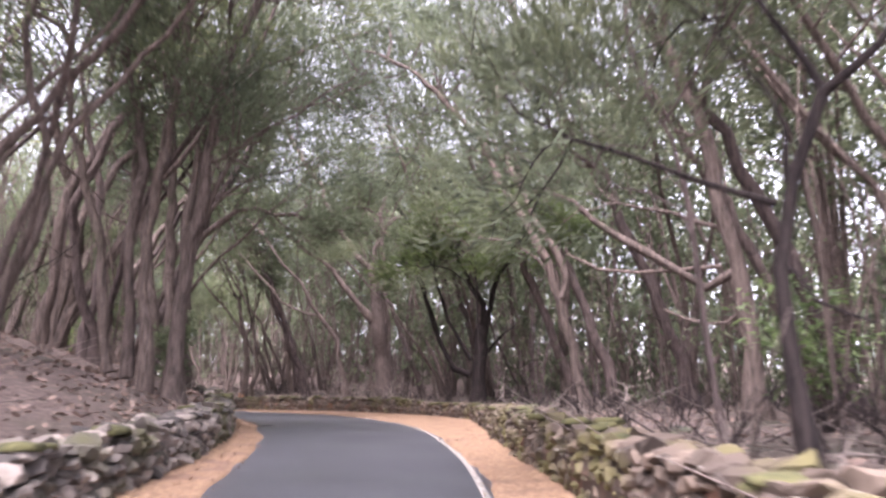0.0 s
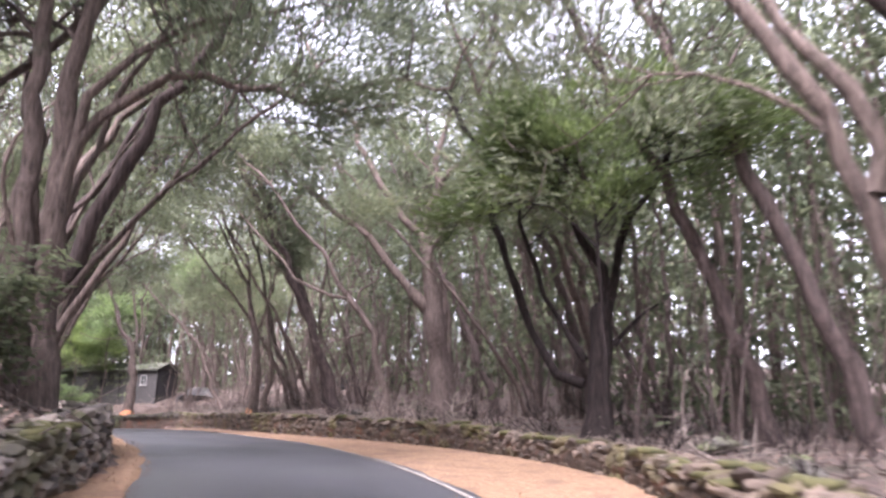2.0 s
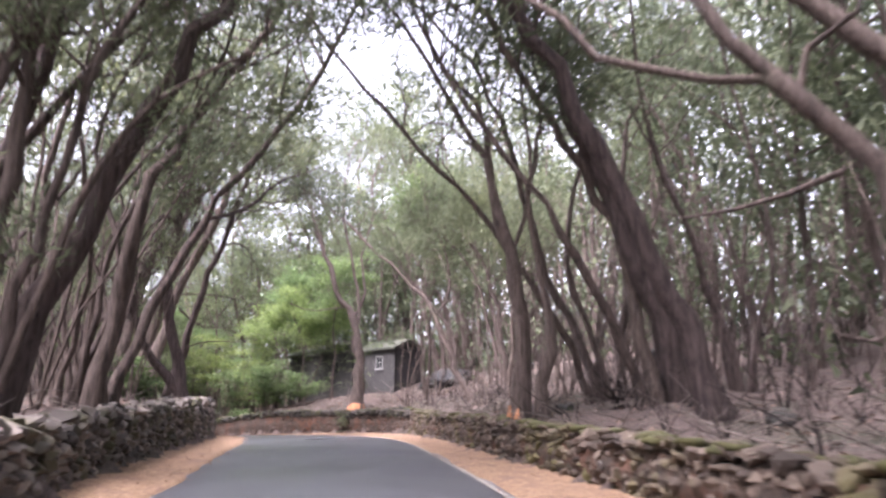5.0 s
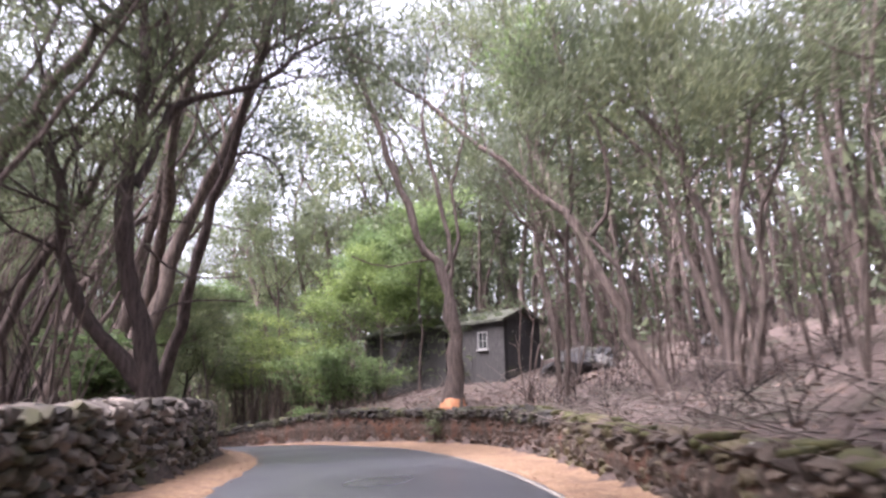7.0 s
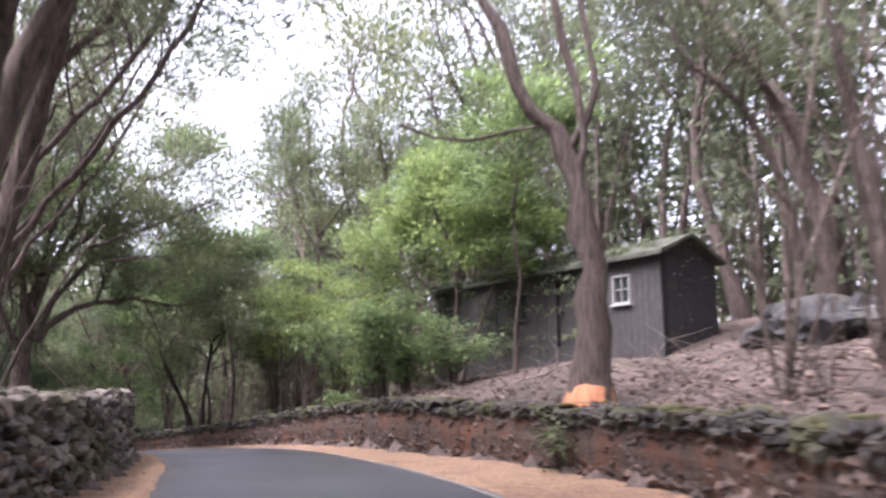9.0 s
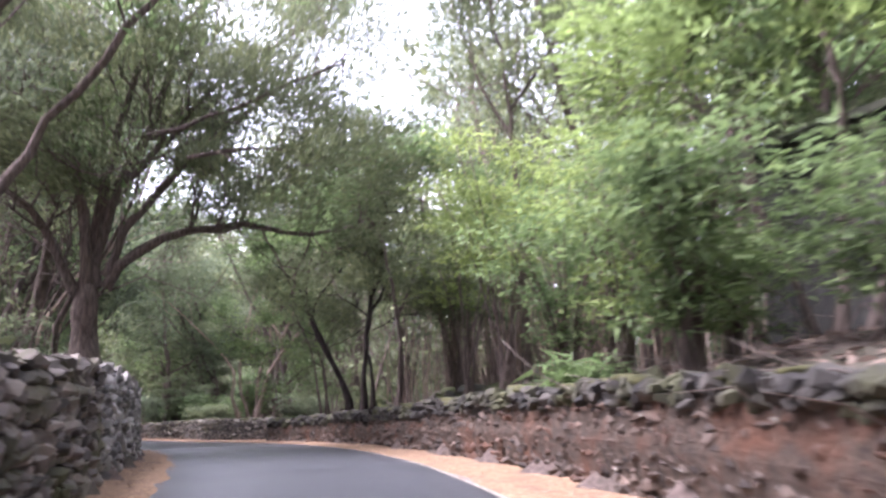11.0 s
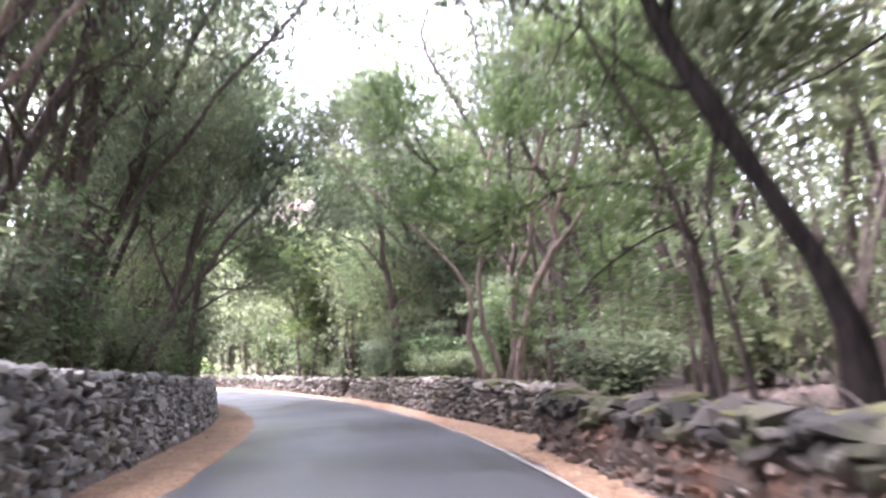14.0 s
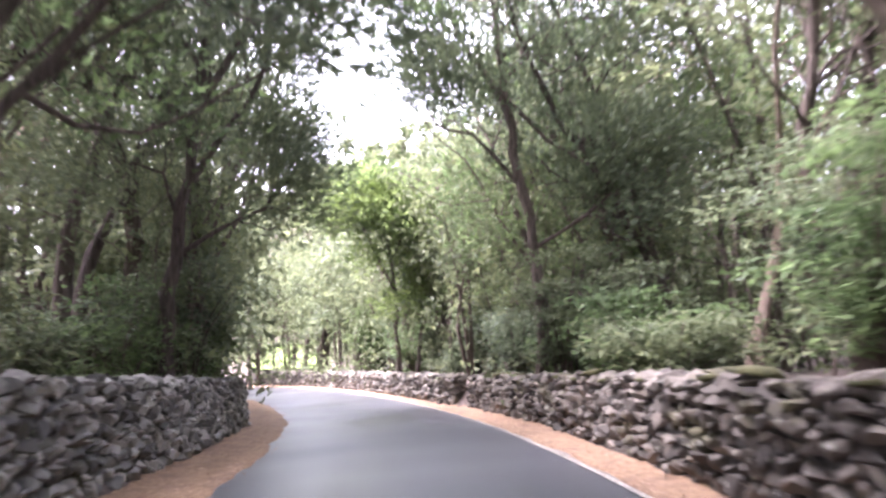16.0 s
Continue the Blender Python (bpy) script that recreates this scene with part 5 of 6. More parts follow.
HEATH, BROAD = (0.31, 0.062), (0.22, 0.085)
KINDS = [prototype(200, 1, 12.0, 0.15, 2.4, BARK, GREY_LEAF, "slender heath tree with grey-green crown", 49, HEATH, 9),
         prototype(210, 3, 10.5, 0.12, 2.6, BARK, GREY_LEAF, "three-stemmed heath tree leaning to the light", 49, HEATH, 4),
         prototype(220, 5, 11.0, 0.1, 2.0, BARK, GREY_LEAF, "fan of five heath stems with pinkish bark", 49, HEATH, 3),
         prototype(230, 3, 11.5, 0.13, 2.6, DARK_BARK, OLIVE_LEAF, "dark-stemmed tree with olive crown", 47, HEATH, 5),
         prototype(240, 6, 9.5, 0.075, 1.8, BARK, GREY_LEAF, "clump of thin grey heath stems", 46, HEATH, 2),
         prototype(250, 1, 13.5, 0.22, 2.4, BARK, GREY_LEAF, "tall heath tree with shaggy bark", 51, HEATH, 11),
         prototype(260, 4, 8.5, 0.07, 2.0, DARK_BARK, GREY_LEAF, "thin dark saplings sharing one root", 46, HEATH, 3),
         prototype(270, 2, 11.0, 0.12, 3.0, PALE_BARK, OLIVE_LEAF, "pale-stemmed leaning tree with olive crown", 46, BROAD, 7),
         prototype(280, 2, 11.0, 0.14, 1.8, BARK, OLIVE_LEAF, "leafy olive-green tree clothed low down", 44, BROAD, 9, 0.2),
         prototype(290, 1, 12.0, 0.16, 1.6, DARK_BARK, DEEP_LEAF, "tall tree with dark glossy leaves from low down", 46, BROAD, 15, 0.2),
         prototype(295, 2, 8.0, 0.09, 1.5, BARK, GREEN_LEAF, "young tree with fresh green leaves", 40, BROAD, 8, 0.3)]


def too_near(s, l, taken, gap):
    return any((s - a)**2 + (l - b)**2 < gap * gap for a, b in taken)


def keep_clear(s, l):
    """The hut, its yard and the look-through at the far bend."""
    return (13 < s < 43 and 2 < l < 11.8) or (43 <= s < 60 and 2 < l < 6.5) or (66 < s < 84 and 2 < l < 13.6) or (84 <= s < 93 and 2 < l < 7) or (s > 150 and abs(l) < 7)


def under_sky(s, l):
    """The strip under the open sky where the lane turns away."""
    x, y = spot(s, l)
    f, w = -0.996 * (x + 66.3) - 0.085 * (y - 66.9), -0.085 * (x + 66.3) + 0.996 * (y - 66.9)
    return 22 < f < 78 and abs(w) < 4.2


wrng = np.random.default_rng(77)
taken, planted = list(HEROES), []
for _ in range(9000):
    s, side = wrng.uniform(0, 152), wrng.choice((-1, 1))
    l = side * (wrng.uniform(5.2, 14.5))
    if keep_clear(s, l) or under_sky(s, l) or (70 < s < 92 and -8.5 < l < 0) or (side < 0 and -l < -wall_l(s) + 1.4) or (side > 0 and l < wall_r(s) + 1.2):
        continue
    if not too_near(s, l, taken, 3.9 + 0.08 * abs(l)):
        taken.append((s, l))
        planted.append((s, l))
# trees close behind the walls that arch over the lane
ARCH = [prototype(900, 2, 12.5, 0.15, 4.8, BARK, GREY_LEAF, "heath tree arching far over the lane", 53, HEATH, 7),
        prototype(910, 1, 13.5, 0.18, 4.4, DARK_BARK, GREY_LEAF, "dark heath tree arching over the lane", 55, HEATH, 12),
        prototype(920, 3, 12.0, 0.12, 4.2, BARK, OLIVE_LEAF, "arching stems with an olive crown", 49, HEATH, 5),
        prototype(930, 2, 12.5, 0.15, 3.4, DARK_BARK, DEEP_LEAF, "dark leafy tree leaning over the lane", 53, BROAD, 9, 0.3),
        prototype(940, 1, 13.5, 0.18, 3.2, BARK, OLIVE_LEAF, "tall olive tree leaning over the lane", 57, BROAD, 15, 0.3)]
KINDS += ARCH
edge = []
for s in np.arange(-2, 150, 3.2):
    for side in (-1, 1):
        q = s + wrng.uniform(-0.9, 0.9)
        l = side * (abs(float((wall_r if side > 0 else wall_l)(q))) + wrng.uniform(1.6, 3.4))
        if (side > 0 and 60 < q < 105) or q > 126:
            continue
        if side > 0 and (15 < q < 60 or 66 < q < 85 or 103 < q < 124 or 128 < q < 140):
            l = max(l, 12.4) if q < 43 else max(l, 6.6 if q < 60 else 7.4)
        if side < 0 and (3 < q < 30 or 37 < q < 46 or 52 < q < 65 or 71 < q < 95 or 107 < q < 125):
            l = min(l, -8.2)
        if side > 0 and q < 15:
            l = max(l, 10.5)
        if q > 114:
            l += side * 0.9
        if not too_near(q, l, taken, 1.9) and q < 150 and not under_sky(q, l):
            taken.append((q, l))
            edge.append((q, l))
# tall leafy trees round the hut and across the lane from it
back = [(67.5, 15.5), (70.5, 14.6), (73.2, 14.8), (76, 15.6), (79, 16.2), (81.8, 15.2), (84, 13), (94.5, 12.5), (86, 15), (92, 16), (98, 14), (66.5, -5.6), (31, -5.4), (34.6, -5.8), (42.4, -5.6), (46.4, -5.2), (21, 12.6), (33.5, 12.8), (45.5, 7.4), (99.5, -7.4), (103.5, -8), (115, -9), (121.5, -7.5), (126.5, -7.2), (131.5, -7.4), (107.5, -7.6), (111.5, -8.4), (72.5, -6.4), (101.5, -11), (105.5, -10.6), (109.6, -11.2), (114.2, -11.8), (118.6, -10.6), (117, 9.8), (126, 8.4), (109.6, 10.5), (86.8, 9.4), (134.5, 10.2), (130.5, 11.4)]
first = {}
for n, (s, l) in enumerate(planted + edge + back):
    k = int(wrng.integers(7)) if s < 86 else int(wrng.choice((3, 7, 8, 8, 8, 9, 9, 9, 10) if s > 104 or l < 0 else (3, 7, 7, 8, 10, 2)))
    if n >= len(planted):
        k = len(KINDS) - 5 + (int(wrng.integers(3)) if s < 86 else int(wrng.integers(2, 5)))
    if n >= len(planted) + len(edge):
        k = (8, 5, len(KINDS) - 1)[n % 3] if l > 0 else (5, len(KINDS) - 2)[n % 2]
        if s < 50:
            k = len(KINDS) - 5 + n % 2
    if k not in first:
        first[k] = plant_tree(s, l, group="trees of the wood", **KINDS[k])
        continue
    x, y = (float(v) for v in spot(s, l))
    tx, ty = np.interp(s, S_LINE, AHEAD[:, 0]), np.interp(s, S_LINE, AHEAD[:, 1])
    to_road = math.degrees(math.atan2(-tx, ty)) + (180 if l > 0 else 0)
    grown = wrng.uniform(0.95, 1.35) if n < len(planted) + len(edge) else wrng.uniform(1.25, 1.4) if s < 50 else wrng.uniform(1.4, 1.6) if s < 99 else wrng.uniform(1.3, 1.55)
    copy_thing(first[k], pose(x, y, float(ground_z(x, y)[0]), wrng.normal(0, 2), wrng.normal(0, 2), to_road + wrng.normal(0, 30 if n < len(planted) else 22)) @ Matrix.Scale(grown, 4))


def raw_tree(seed, height, radius, leaf_count, size, sides=5, low=4):
    """A light tree for the depth of the wood: arrays of bark vertices and faces, and of leaves."""
    rng = np.random.default_rng(seed)
    v, f, tips = [], [], []
    for _ in range(rng.integers(1, 4)):
        a = rng.uniform(0, 6.28)
        tip = np.array([math.cos(a) * 1.3 + 0.8, math.sin(a) * 1.3, height * rng.uniform(0.75, 1)])
        line = curve_through([(0, 0, -0.3), tip * (0.1, 0.1, 0.35) + rng.normal(0, 0.2, 3), tip * (0.6, 0.6, 0.7) + rng.normal(0, 0.25, 3), tip], 7)
        tube(v, f, line, np.linspace(radius, radius * 0.3, 7), sides, rng)
        for _ in range(5):
            k = rng.integers(3, 7)
            d = unit(rng.standard_normal(3) + np.array([0, 0, 0.5]))
            end = line[k] + d * rng.uniform(1.2, 2.4)
            tube(v, f, [line[k], (line[k] + end) / 2 + rng.normal(0, 0.12, 3), end], (radius * 0.35, radius * 0.25, radius * 0.12), 3, rng)
            tips += [(line[k] + end) / 2, end, end + rng.normal(0, 0.5, 3)]
    for _ in range(low):
        tips.append(np.array([*rng.normal(0, 1.7, 2), rng.uniform(0.3, height * 0.8)]))
    quads = leaves(rng, tips, 1.25, max(4, leaf_count // len(tips)), *size)
    return np.array(v), f, quads


def woodland(name, label, places, kinds, leaf, rng, low=0.85, high=1.2, plain=False):
    """Many far trees, joined: one object."""
    bv, bf, lq, base = [], [], [], 0
    for s, l in places:
        v, f, q = kinds[rng.integers(len(kinds))]
        x, y = (s, l) if plain else (float(c) for c in spot(s, l))
        a, k = rng.uniform(0, 6.28), rng.uniform(low, high)
        m = np.array([[math.cos(a), -math.sin(a), 0], [math.sin(a), math.cos(a), 0], [0, 0, 1]]).T * k
        at = np.array([x, y, float(ground_z(x, y)[0])])
        bv.append(v @ m + at)
        bf.extend([tuple(i + base for i in face) for face in f])
        base += len(v)
        lq.append(q @ m + at)
    lq = np.concatenate(lq)
    root = new(name)
    tagged(root, label, "woods", kind="stuff")
    part("stems", mesh_from("stems", np.vstack(bv).tolist(), bf, [BARK], True), root)["kind"] = "stuff"
    part("foliage", loose_mesh("foliage", lq, leaf), root)["kind"] = "stuff"


def scatter(rng, count, s_range, l_range, gap, sides=(-1, 1), avoid=()):
    out, cells = [], {}
    for _ in range(count):
        s, l = rng.uniform(*s_range), rng.choice(sides) * rng.uniform(*l_range)
        x, y = (float(v) for v in spot(s, l))
        c = (int(x // gap), int(y // gap))
        if keep_clear(s, l) or under_sky(s, l) or any((x - a)**2 + (y - b)**2 < gap * gap for i in (-1, 0, 1) for j in (-1, 0, 1) for a, b in cells.get((c[0] + i, c[1] + j), ())):
            continue
        ds = abs(float(along(x, y)[1][0]))
        if ds < abs(l) - 1.5:
            continue
        cells.setdefault(c, []).append((x, y))
        out.append((s, l))
    return out


frng = np.random.default_rng(300)
FAR = [raw_tree(310 + k, 14 + 0.9 * (k % 4), 0.14, 800, (0.5, 0.22), 4, 20) for k in range(7)]
# trees before s = 0 are out of view, added only to shape the light
FAR_SPOTS = scatter(frng, 9000, (-10, 168), (15, 33), 3.85)
woodland("far_woods", "dense grey-green heath wood on both sides", [(s, l) for s, l in FAR_SPOTS if not (6 < s < 150 and 0 < l < 21.5)], FAR, GREY_LEAF, frng)
MID = [raw_tree(320 + k, 13 + 1.2 * (k % 3), 0.11, 1900, (0.34, 0.13), 4, 15) for k in range(5)]
woodland("mid_woods", "close heath wood with many thin stems", scatter(frng, 1600, (6, 100), (12.6, 22), 2.9, (1,)), MID, GREY_LEAF, frng, 1.0, 1.4)
woodland("leafy_woods", "close olive wood behind the loose stone wall", scatter(frng, 700, (100, 150), (10, 21), 3.0, (1,)), MID, OLIVE_LEAF, frng, 1.0, 1.35)
DEEP = [raw_tree(330 + k, 15, 0.16, 460, (1.0, 0.4), 4, 14) for k in range(5)]
# the stretch before s = 0 stays unseen; it holds back light from behind
woodland("deep_woods", "closed olive wood further off", scatter(frng, 5000, (-16, 172), (33, 58), 5.0), DEEP, OLIVE_LEAF, frng, 0.65, 0.9)


def open_field(x, y):
    """The strip through which the meadow shows."""
    ax, ay = x + 66.3, y - 66.9
    f, w = -0.981 * ax - 0.192 * ay, -0.192 * ax + 0.981 * ay
    return 52 < f < 100 and abs(w) < 1.2 + 0.012 * f


bend = [(x + frng.normal(0, 1.2), y + frng.normal(0, 1.2)) for x in np.arange(-196, -128, 6.2) for y in np.arange(-14, 128, 6.2)]
bend = [(x, y) for x, y in bend if not open_field(x, y) and (abs(float(along(x, y)[1][0])) > 9 or float(along(x, y)[0][0]) > 173) and math.hypot(x + 129.6, y - 44.6) > 9]
woodland("woods_at_bend", "closed olive wood beyond the far bend", bend, DEEP, OLIVE_LEAF, frng, 0.5, 0.72, True)
ARCHED = [raw_tree(345 + k, 9, 0.2, 800, (0.5, 0.2), 6, 0) for k in range(3)]
gate = [(-66.3 - 0.981 * f - 0.192 * w, 66.9 - 0.192 * f + 0.981 * w) for f, w in ((53, 2.6), (54, -2.8), (58, 2.2), (59.5, -2.4), (63, 2.9), (65, -2.7), (50, 4.6), (51, -4.8), (56, 5.5), (57, -5.6))]
woodland("arching_grove", "dark small trees arching round the view of the meadow", gate, ARCHED, DEEP_LEAF, frng, 0.85, 1.1, True)
LOW = [raw_tree(360 + k, 8.2 + 0.5 * k, 0.12, 2100, (0.32, 0.14), 4, 12) for k in range(4)]
roof = [(q + frng.normal(0, 0.5), side * (off + frng.normal(0, 0.3))) for q in np.arange(127, 168, 3.4) for side in (-1, 1) for off in (5.4, 9.0)]
woodland("bend_canopy", "low leafy trees closing over the lane at the far bend", roof, LOW, OLIVE_LEAF, frng, 1.0, 1.2)
HILL = [raw_tree(350 + k, 11, 0.2, 240, (1.7, 0.7), 3, 10) for k in range(4)]
hill = [(-275 + 100 * math.sqrt(r) * math.cos(a), 78 + 100 * math.sqrt(r) * math.sin(a)) for r, a in zip(frng.random(260), frng.uniform(-1.9, 1.9, 260))]
hill = [(x, y) for x, y in hill if not open_field(x, y)]
woodland("hill_woods", "wooded green hill far off", hill, HILL, OLIVE_LEAF, frng, 0.9, 1.3, True)
f, w = np.meshgrid(np.linspace(74, 112, 9), np.linspace(-4, 4, 7), indexing="ij")
mx, my = -66.3 - 0.981 * f - 0.192 * w, 66.9 - 0.192 * f + 0.981 * w
tagged(new("meadow", strip("meadow", None, np.stack([mx, my, ground_z(mx.ravel(), my.ravel()).reshape(mx.shape) + 0.25], -1)[:, ::-1], MEADOW)), "bright green meadow beyond the wood", "meadow", kind="structure")
bush = np.array([(x + a, y + b, float(ground_z(x, y)[0]) + h) for x, y in bend for a, b, h in frng.normal(0, 2.2, (5, 3)) * (1, 1, 0.6) + (0, 0, 1.6)])
tagged(new("bend_thicket", loose_mesh("bend_thicket", leaves(frng, bush, 1.8, 22, 0.7, 0.28, 0.6, 0.0), OLIVE_LEAF)), "leafy thicket under the trees at the bend", "thicket", kind="stuff")

low = np.array([(*spot(s, l), 0) for s, l in scatter(frng, 1800, (-14, 170), (19, 52), 3.2)])
low[:, 2] = ground_z(low[:, 0], low[:, 1])
tall = np.concatenate([low + (frng.normal(0, 0.6), frng.normal(0, 0.6), h) for h in (0.5, 1.7, 3.0, 4.4, 5.8)])
tagged(new("low_thicket", loose_mesh("low_thicket", leaves(frng, tall, 1.8, 17, 0.75, 0.26, 0.6, 0.0), GREY_LEAF)), "low grey-green thicket deep in the wood", "thicket", kind="stuff")


# ---- thin stems and brush between the trees ----
def thin_stems(name, label, rng, places, height, radius, material, lean=0.25, fan=(1, 2), twigs=1):
    """Bare stems, alone or fanning out of one root, with side twigs."""
    v, f = [], []
    for s, l in places:
        x, y = (float(c) for c in spot(s, l))
        z = float(ground_z(x, y)[0])
        for _ in range(rng.integers(*fan)):
            h = height * rng.uniform(0.5, 1.2)
            d = rng.normal(0, lean, 2) * h * 0.6
            pts = np.array([(x, y, z - 0.2), (x + d[0] * 0.3, y + d[1] * 0.3, z + h * 0.35), (x + d[0] * 0.75, y + d[1] * 0.75, z + h * 0.7), (x + d[0] * 1.1, y + d[1] * 1.1, z + h)])
            pts[1:] += rng.normal(0, 0.04 * h**0.5, (3, 3)) * (1, 1, 0.3)
            r = radius * rng.uniform(0.6, 1.5)
            tube(v, f, pts, (r, r * 0.85, r * 0.6, r * 0.3), 4, rng, 0.03)
            for _ in range(twigs):
                k = rng.integers(1, 3)
                p = pts[k] + (pts[k + 1] - pts[k]) * rng.uniform(0, 0.8)
                e = p + np.array([*rng.normal(0, 0.13 * h, 2), rng.uniform(0.02, 0.22) * h])
                tube(v, f, [p, (p + e) / 2 + rng.normal(0, 0.02 * h, 3), e], (r * 0.55, r * 0.42, r * 0.2), 3, rng, 0.03)
    return tagged(new(name, mesh_from(name, v, f, [material], True)), label, "undergrowth", kind="stuff")


srng = np.random.default_rng(400)
open_floor = [(s, float(wall_r(s)) + srng.uniform(0.7, 9)) for s in srng.uniform(5, 66, 230)]
thin_stems("floor_brush", "dark dead twigs and brush on the open wood floor", srng, open_floor, 0.75, 0.012, BLACK_BARK, 0.9, (3, 7), 2)
thin_stems("slim_saplings", "slim bare saplings among the old trees", srng, [(s, srng.uniform(8.5, 12.5)) for s in srng.uniform(12, 60, 44)], 5.0, 0.026, DARK_BARK, 0.25, (1, 4), 3)
thin_stems("undergrowth_stems", "thin grey bare stems fanning out between the trees", srng, scatter(srng, 1500, (2, 100), (6, 24), 1.6), 7.0, 0.035, BARK, 0.3, (2, 5), 2)
thin_stems("bare_brush", "dark twiggy brush on the wood floor", srng, scatter(srng, 500, (2, 70), (7, 19), 1.6), 2.4, 0.014, BLACK_BARK, 0.5, (3, 7), 2)
thin_stems("far_stems", "thin stems under the leafy trees", srng, scatter(srng, 900, (100, 160), (6, 22), 1.6), 6.0, 0.03, BARK, 0.25, (1, 4), 1)
thin_stems("cane_grove", "close-set pale upright stems beside the hut", srng, [(srng.uniform(83, 97), srng.uniform(5.5, 13)) for _ in range(190)], 4.2, 0.022, PALE_BARK, 0.1)
thin_stems("bank_saplings", "bare thin saplings on the bank", srng, scatter(srng, 130, (40, 66), (5.5, 14), 0.9, (1,)), 3.5, 0.022, BARK)

# leaf masses under the tall trees
under = np.array([(*spot(s, l), 0) for s, l in scatter(frng, 1150, (87, 172), (7.5, 17), 2.0)])
under[:, 2] = ground_z(under[:, 0], under[:, 1])
under = np.concatenate([under + np.c_[frng.normal(0, 0.7, (len(under), 2)), frng.uniform(0.4, 6.5, len(under))] for _ in range(4)])
tagged(new("understorey", loose_mesh("understorey", leaves(frng, under, 1.2, 34, 0.34, 0.14, 0.45, 0.1, level=0.6), OLIVE_LEAF)), "olive leafy understorey beneath the trees", "undergrowth", kind="stuff")


def on_ground(rng, count, s_range, side, lo, hi):
    s = rng.uniform(*s_range, count)
    off = lo + (hi - lo) * rng.random(count)**1.6
    l = np.where(side > 0, wall_r(s) + off, wall_l(s) - off)
    x, y = spot(s, l)
    return x, y, ground_z(x, y)


def litter(name, label, rng, spans, size, material, lift=0.02):
    quads = []
    for count, s_range, side, lo, hi in spans:
        x, y, z = on_ground(rng, count, s_range, side, lo, hi)
        c = np.stack([x, y, z + lift], -1)
        d = rng.standard_normal((count, 3)) * (1, 1, 0.35)
        d /= np.linalg.norm(d, axis=1, keepdims=True)
        w = np.cross(d, rng.standard_normal((count, 3)) * 0.4 + (0, 0, 1))
        w /= np.linalg.norm(w, axis=1, keepdims=True)
        k = rng.uniform(0.5, 1.4, (count, 1))
        quads.append(np.stack([c - d * size[0] * k, c + w * size[1] * k, c + d * size[0] * k, c - w * size[1] * k], 1))
    return tagged(new(name, loose_mesh(name, np.concatenate(quads), material)), label, "leaf litter", kind="stuff")


lrng = np.random.default_rng(500)
litter("dead_leaves", "dry brown leaves strewn over the banks", lrng, [(9000, (-4, 40), -1, 0.3, 9), (9000, (0, 66), 1, 0.3, 12), (4000, (40, 80), -1, 0.3, 8), (5000, (62, 104), 1, 0.3, 9), (6000, (64, 86), 1, 0.2, 6)], (0.075, 0.035), DEAD_LEAF)


def verge_needles(rng, count, side):
    s = rng.uniform(-6, 150, count)
    a, b = (road_r(s), wall_r(s)) if side > 0 else (road_l(s), wall_l(s))
    f = rng.beta(1.1, 1.3, count) * 1.12 - 0.12
    x, y = spot(s, a + (b - a) * f)
    c = np.stack([x, y, road_z(s) + 0.03 + 0.045 * np.clip(f, 0, 1) + rng.uniform(0, 0.012, count)], -1)
    d = rng.standard_normal((count, 3)) * (1, 1, 0.15)
    d /= np.linalg.norm(d, axis=1, keepdims=True)
    w = np.cross(d, (0, 0, 1.0))
    k = rng.uniform(0.5, 1.5, (count, 1))
    return np.stack([c - d * 0.055 * k, c + w * 0.009 * k, c + d * 0.055 * k, c - w * 0.009 * k], 1)


tagged(new("fallen_needles", loose_mesh("fallen_needles", np.concatenate([verge_needles(lrng, 12000, 1), verge_needles(lrng, 9000, -1)]), NEEDLE)), "loose orange needles lying on the verges", "needles", kind="stuff")


def brushwood(name, label, rng, spans, material, length=0.9, radius=0.012):
    v, f = [], []
    for count, s_range, side, lo, hi in spans:
        x, y, z = on_ground(rng, count, s_range, side, lo, hi)
        for p in zip(x, y, z):
            a, ln = rng.uniform(0, 6.28), length * rng.uniform(0.4, 1.8)
            d = np.array([math.cos(a), math.sin(a), abs(rng.normal(0.05, 0.3))]) * ln
            p = np.array(p)
            mid = p + d * 0.5 + rng.normal(0, 0.07 * ln, 3)
            mid[2] = max(mid[2], p[2] + 0.02)
            tube(v, f, [p + (0, 0, 0.0), mid, p + d], (radius * 1.3, radius, radius * 0.4), 3, rng, 0.02)
    return tagged(new(name, mesh_from(name, v, f, [material], True)), label, "brushwood", kind="stuff")


brushwood("brushwood", "bleached twigs and fallen sticks on the ground", lrng, [(1100, (4, 50), 1, 0.8, 9), (800, (50, 70), 1, 0.4, 8), (140, (-2, 30), -1, 0.4, 6), (150, (34, 64), -1, 1.3, 6), (300, (66, 88), 1, 0.4, 6), (60, (88, 100), 1, 1.5, 7)], DEAD_WOOD)


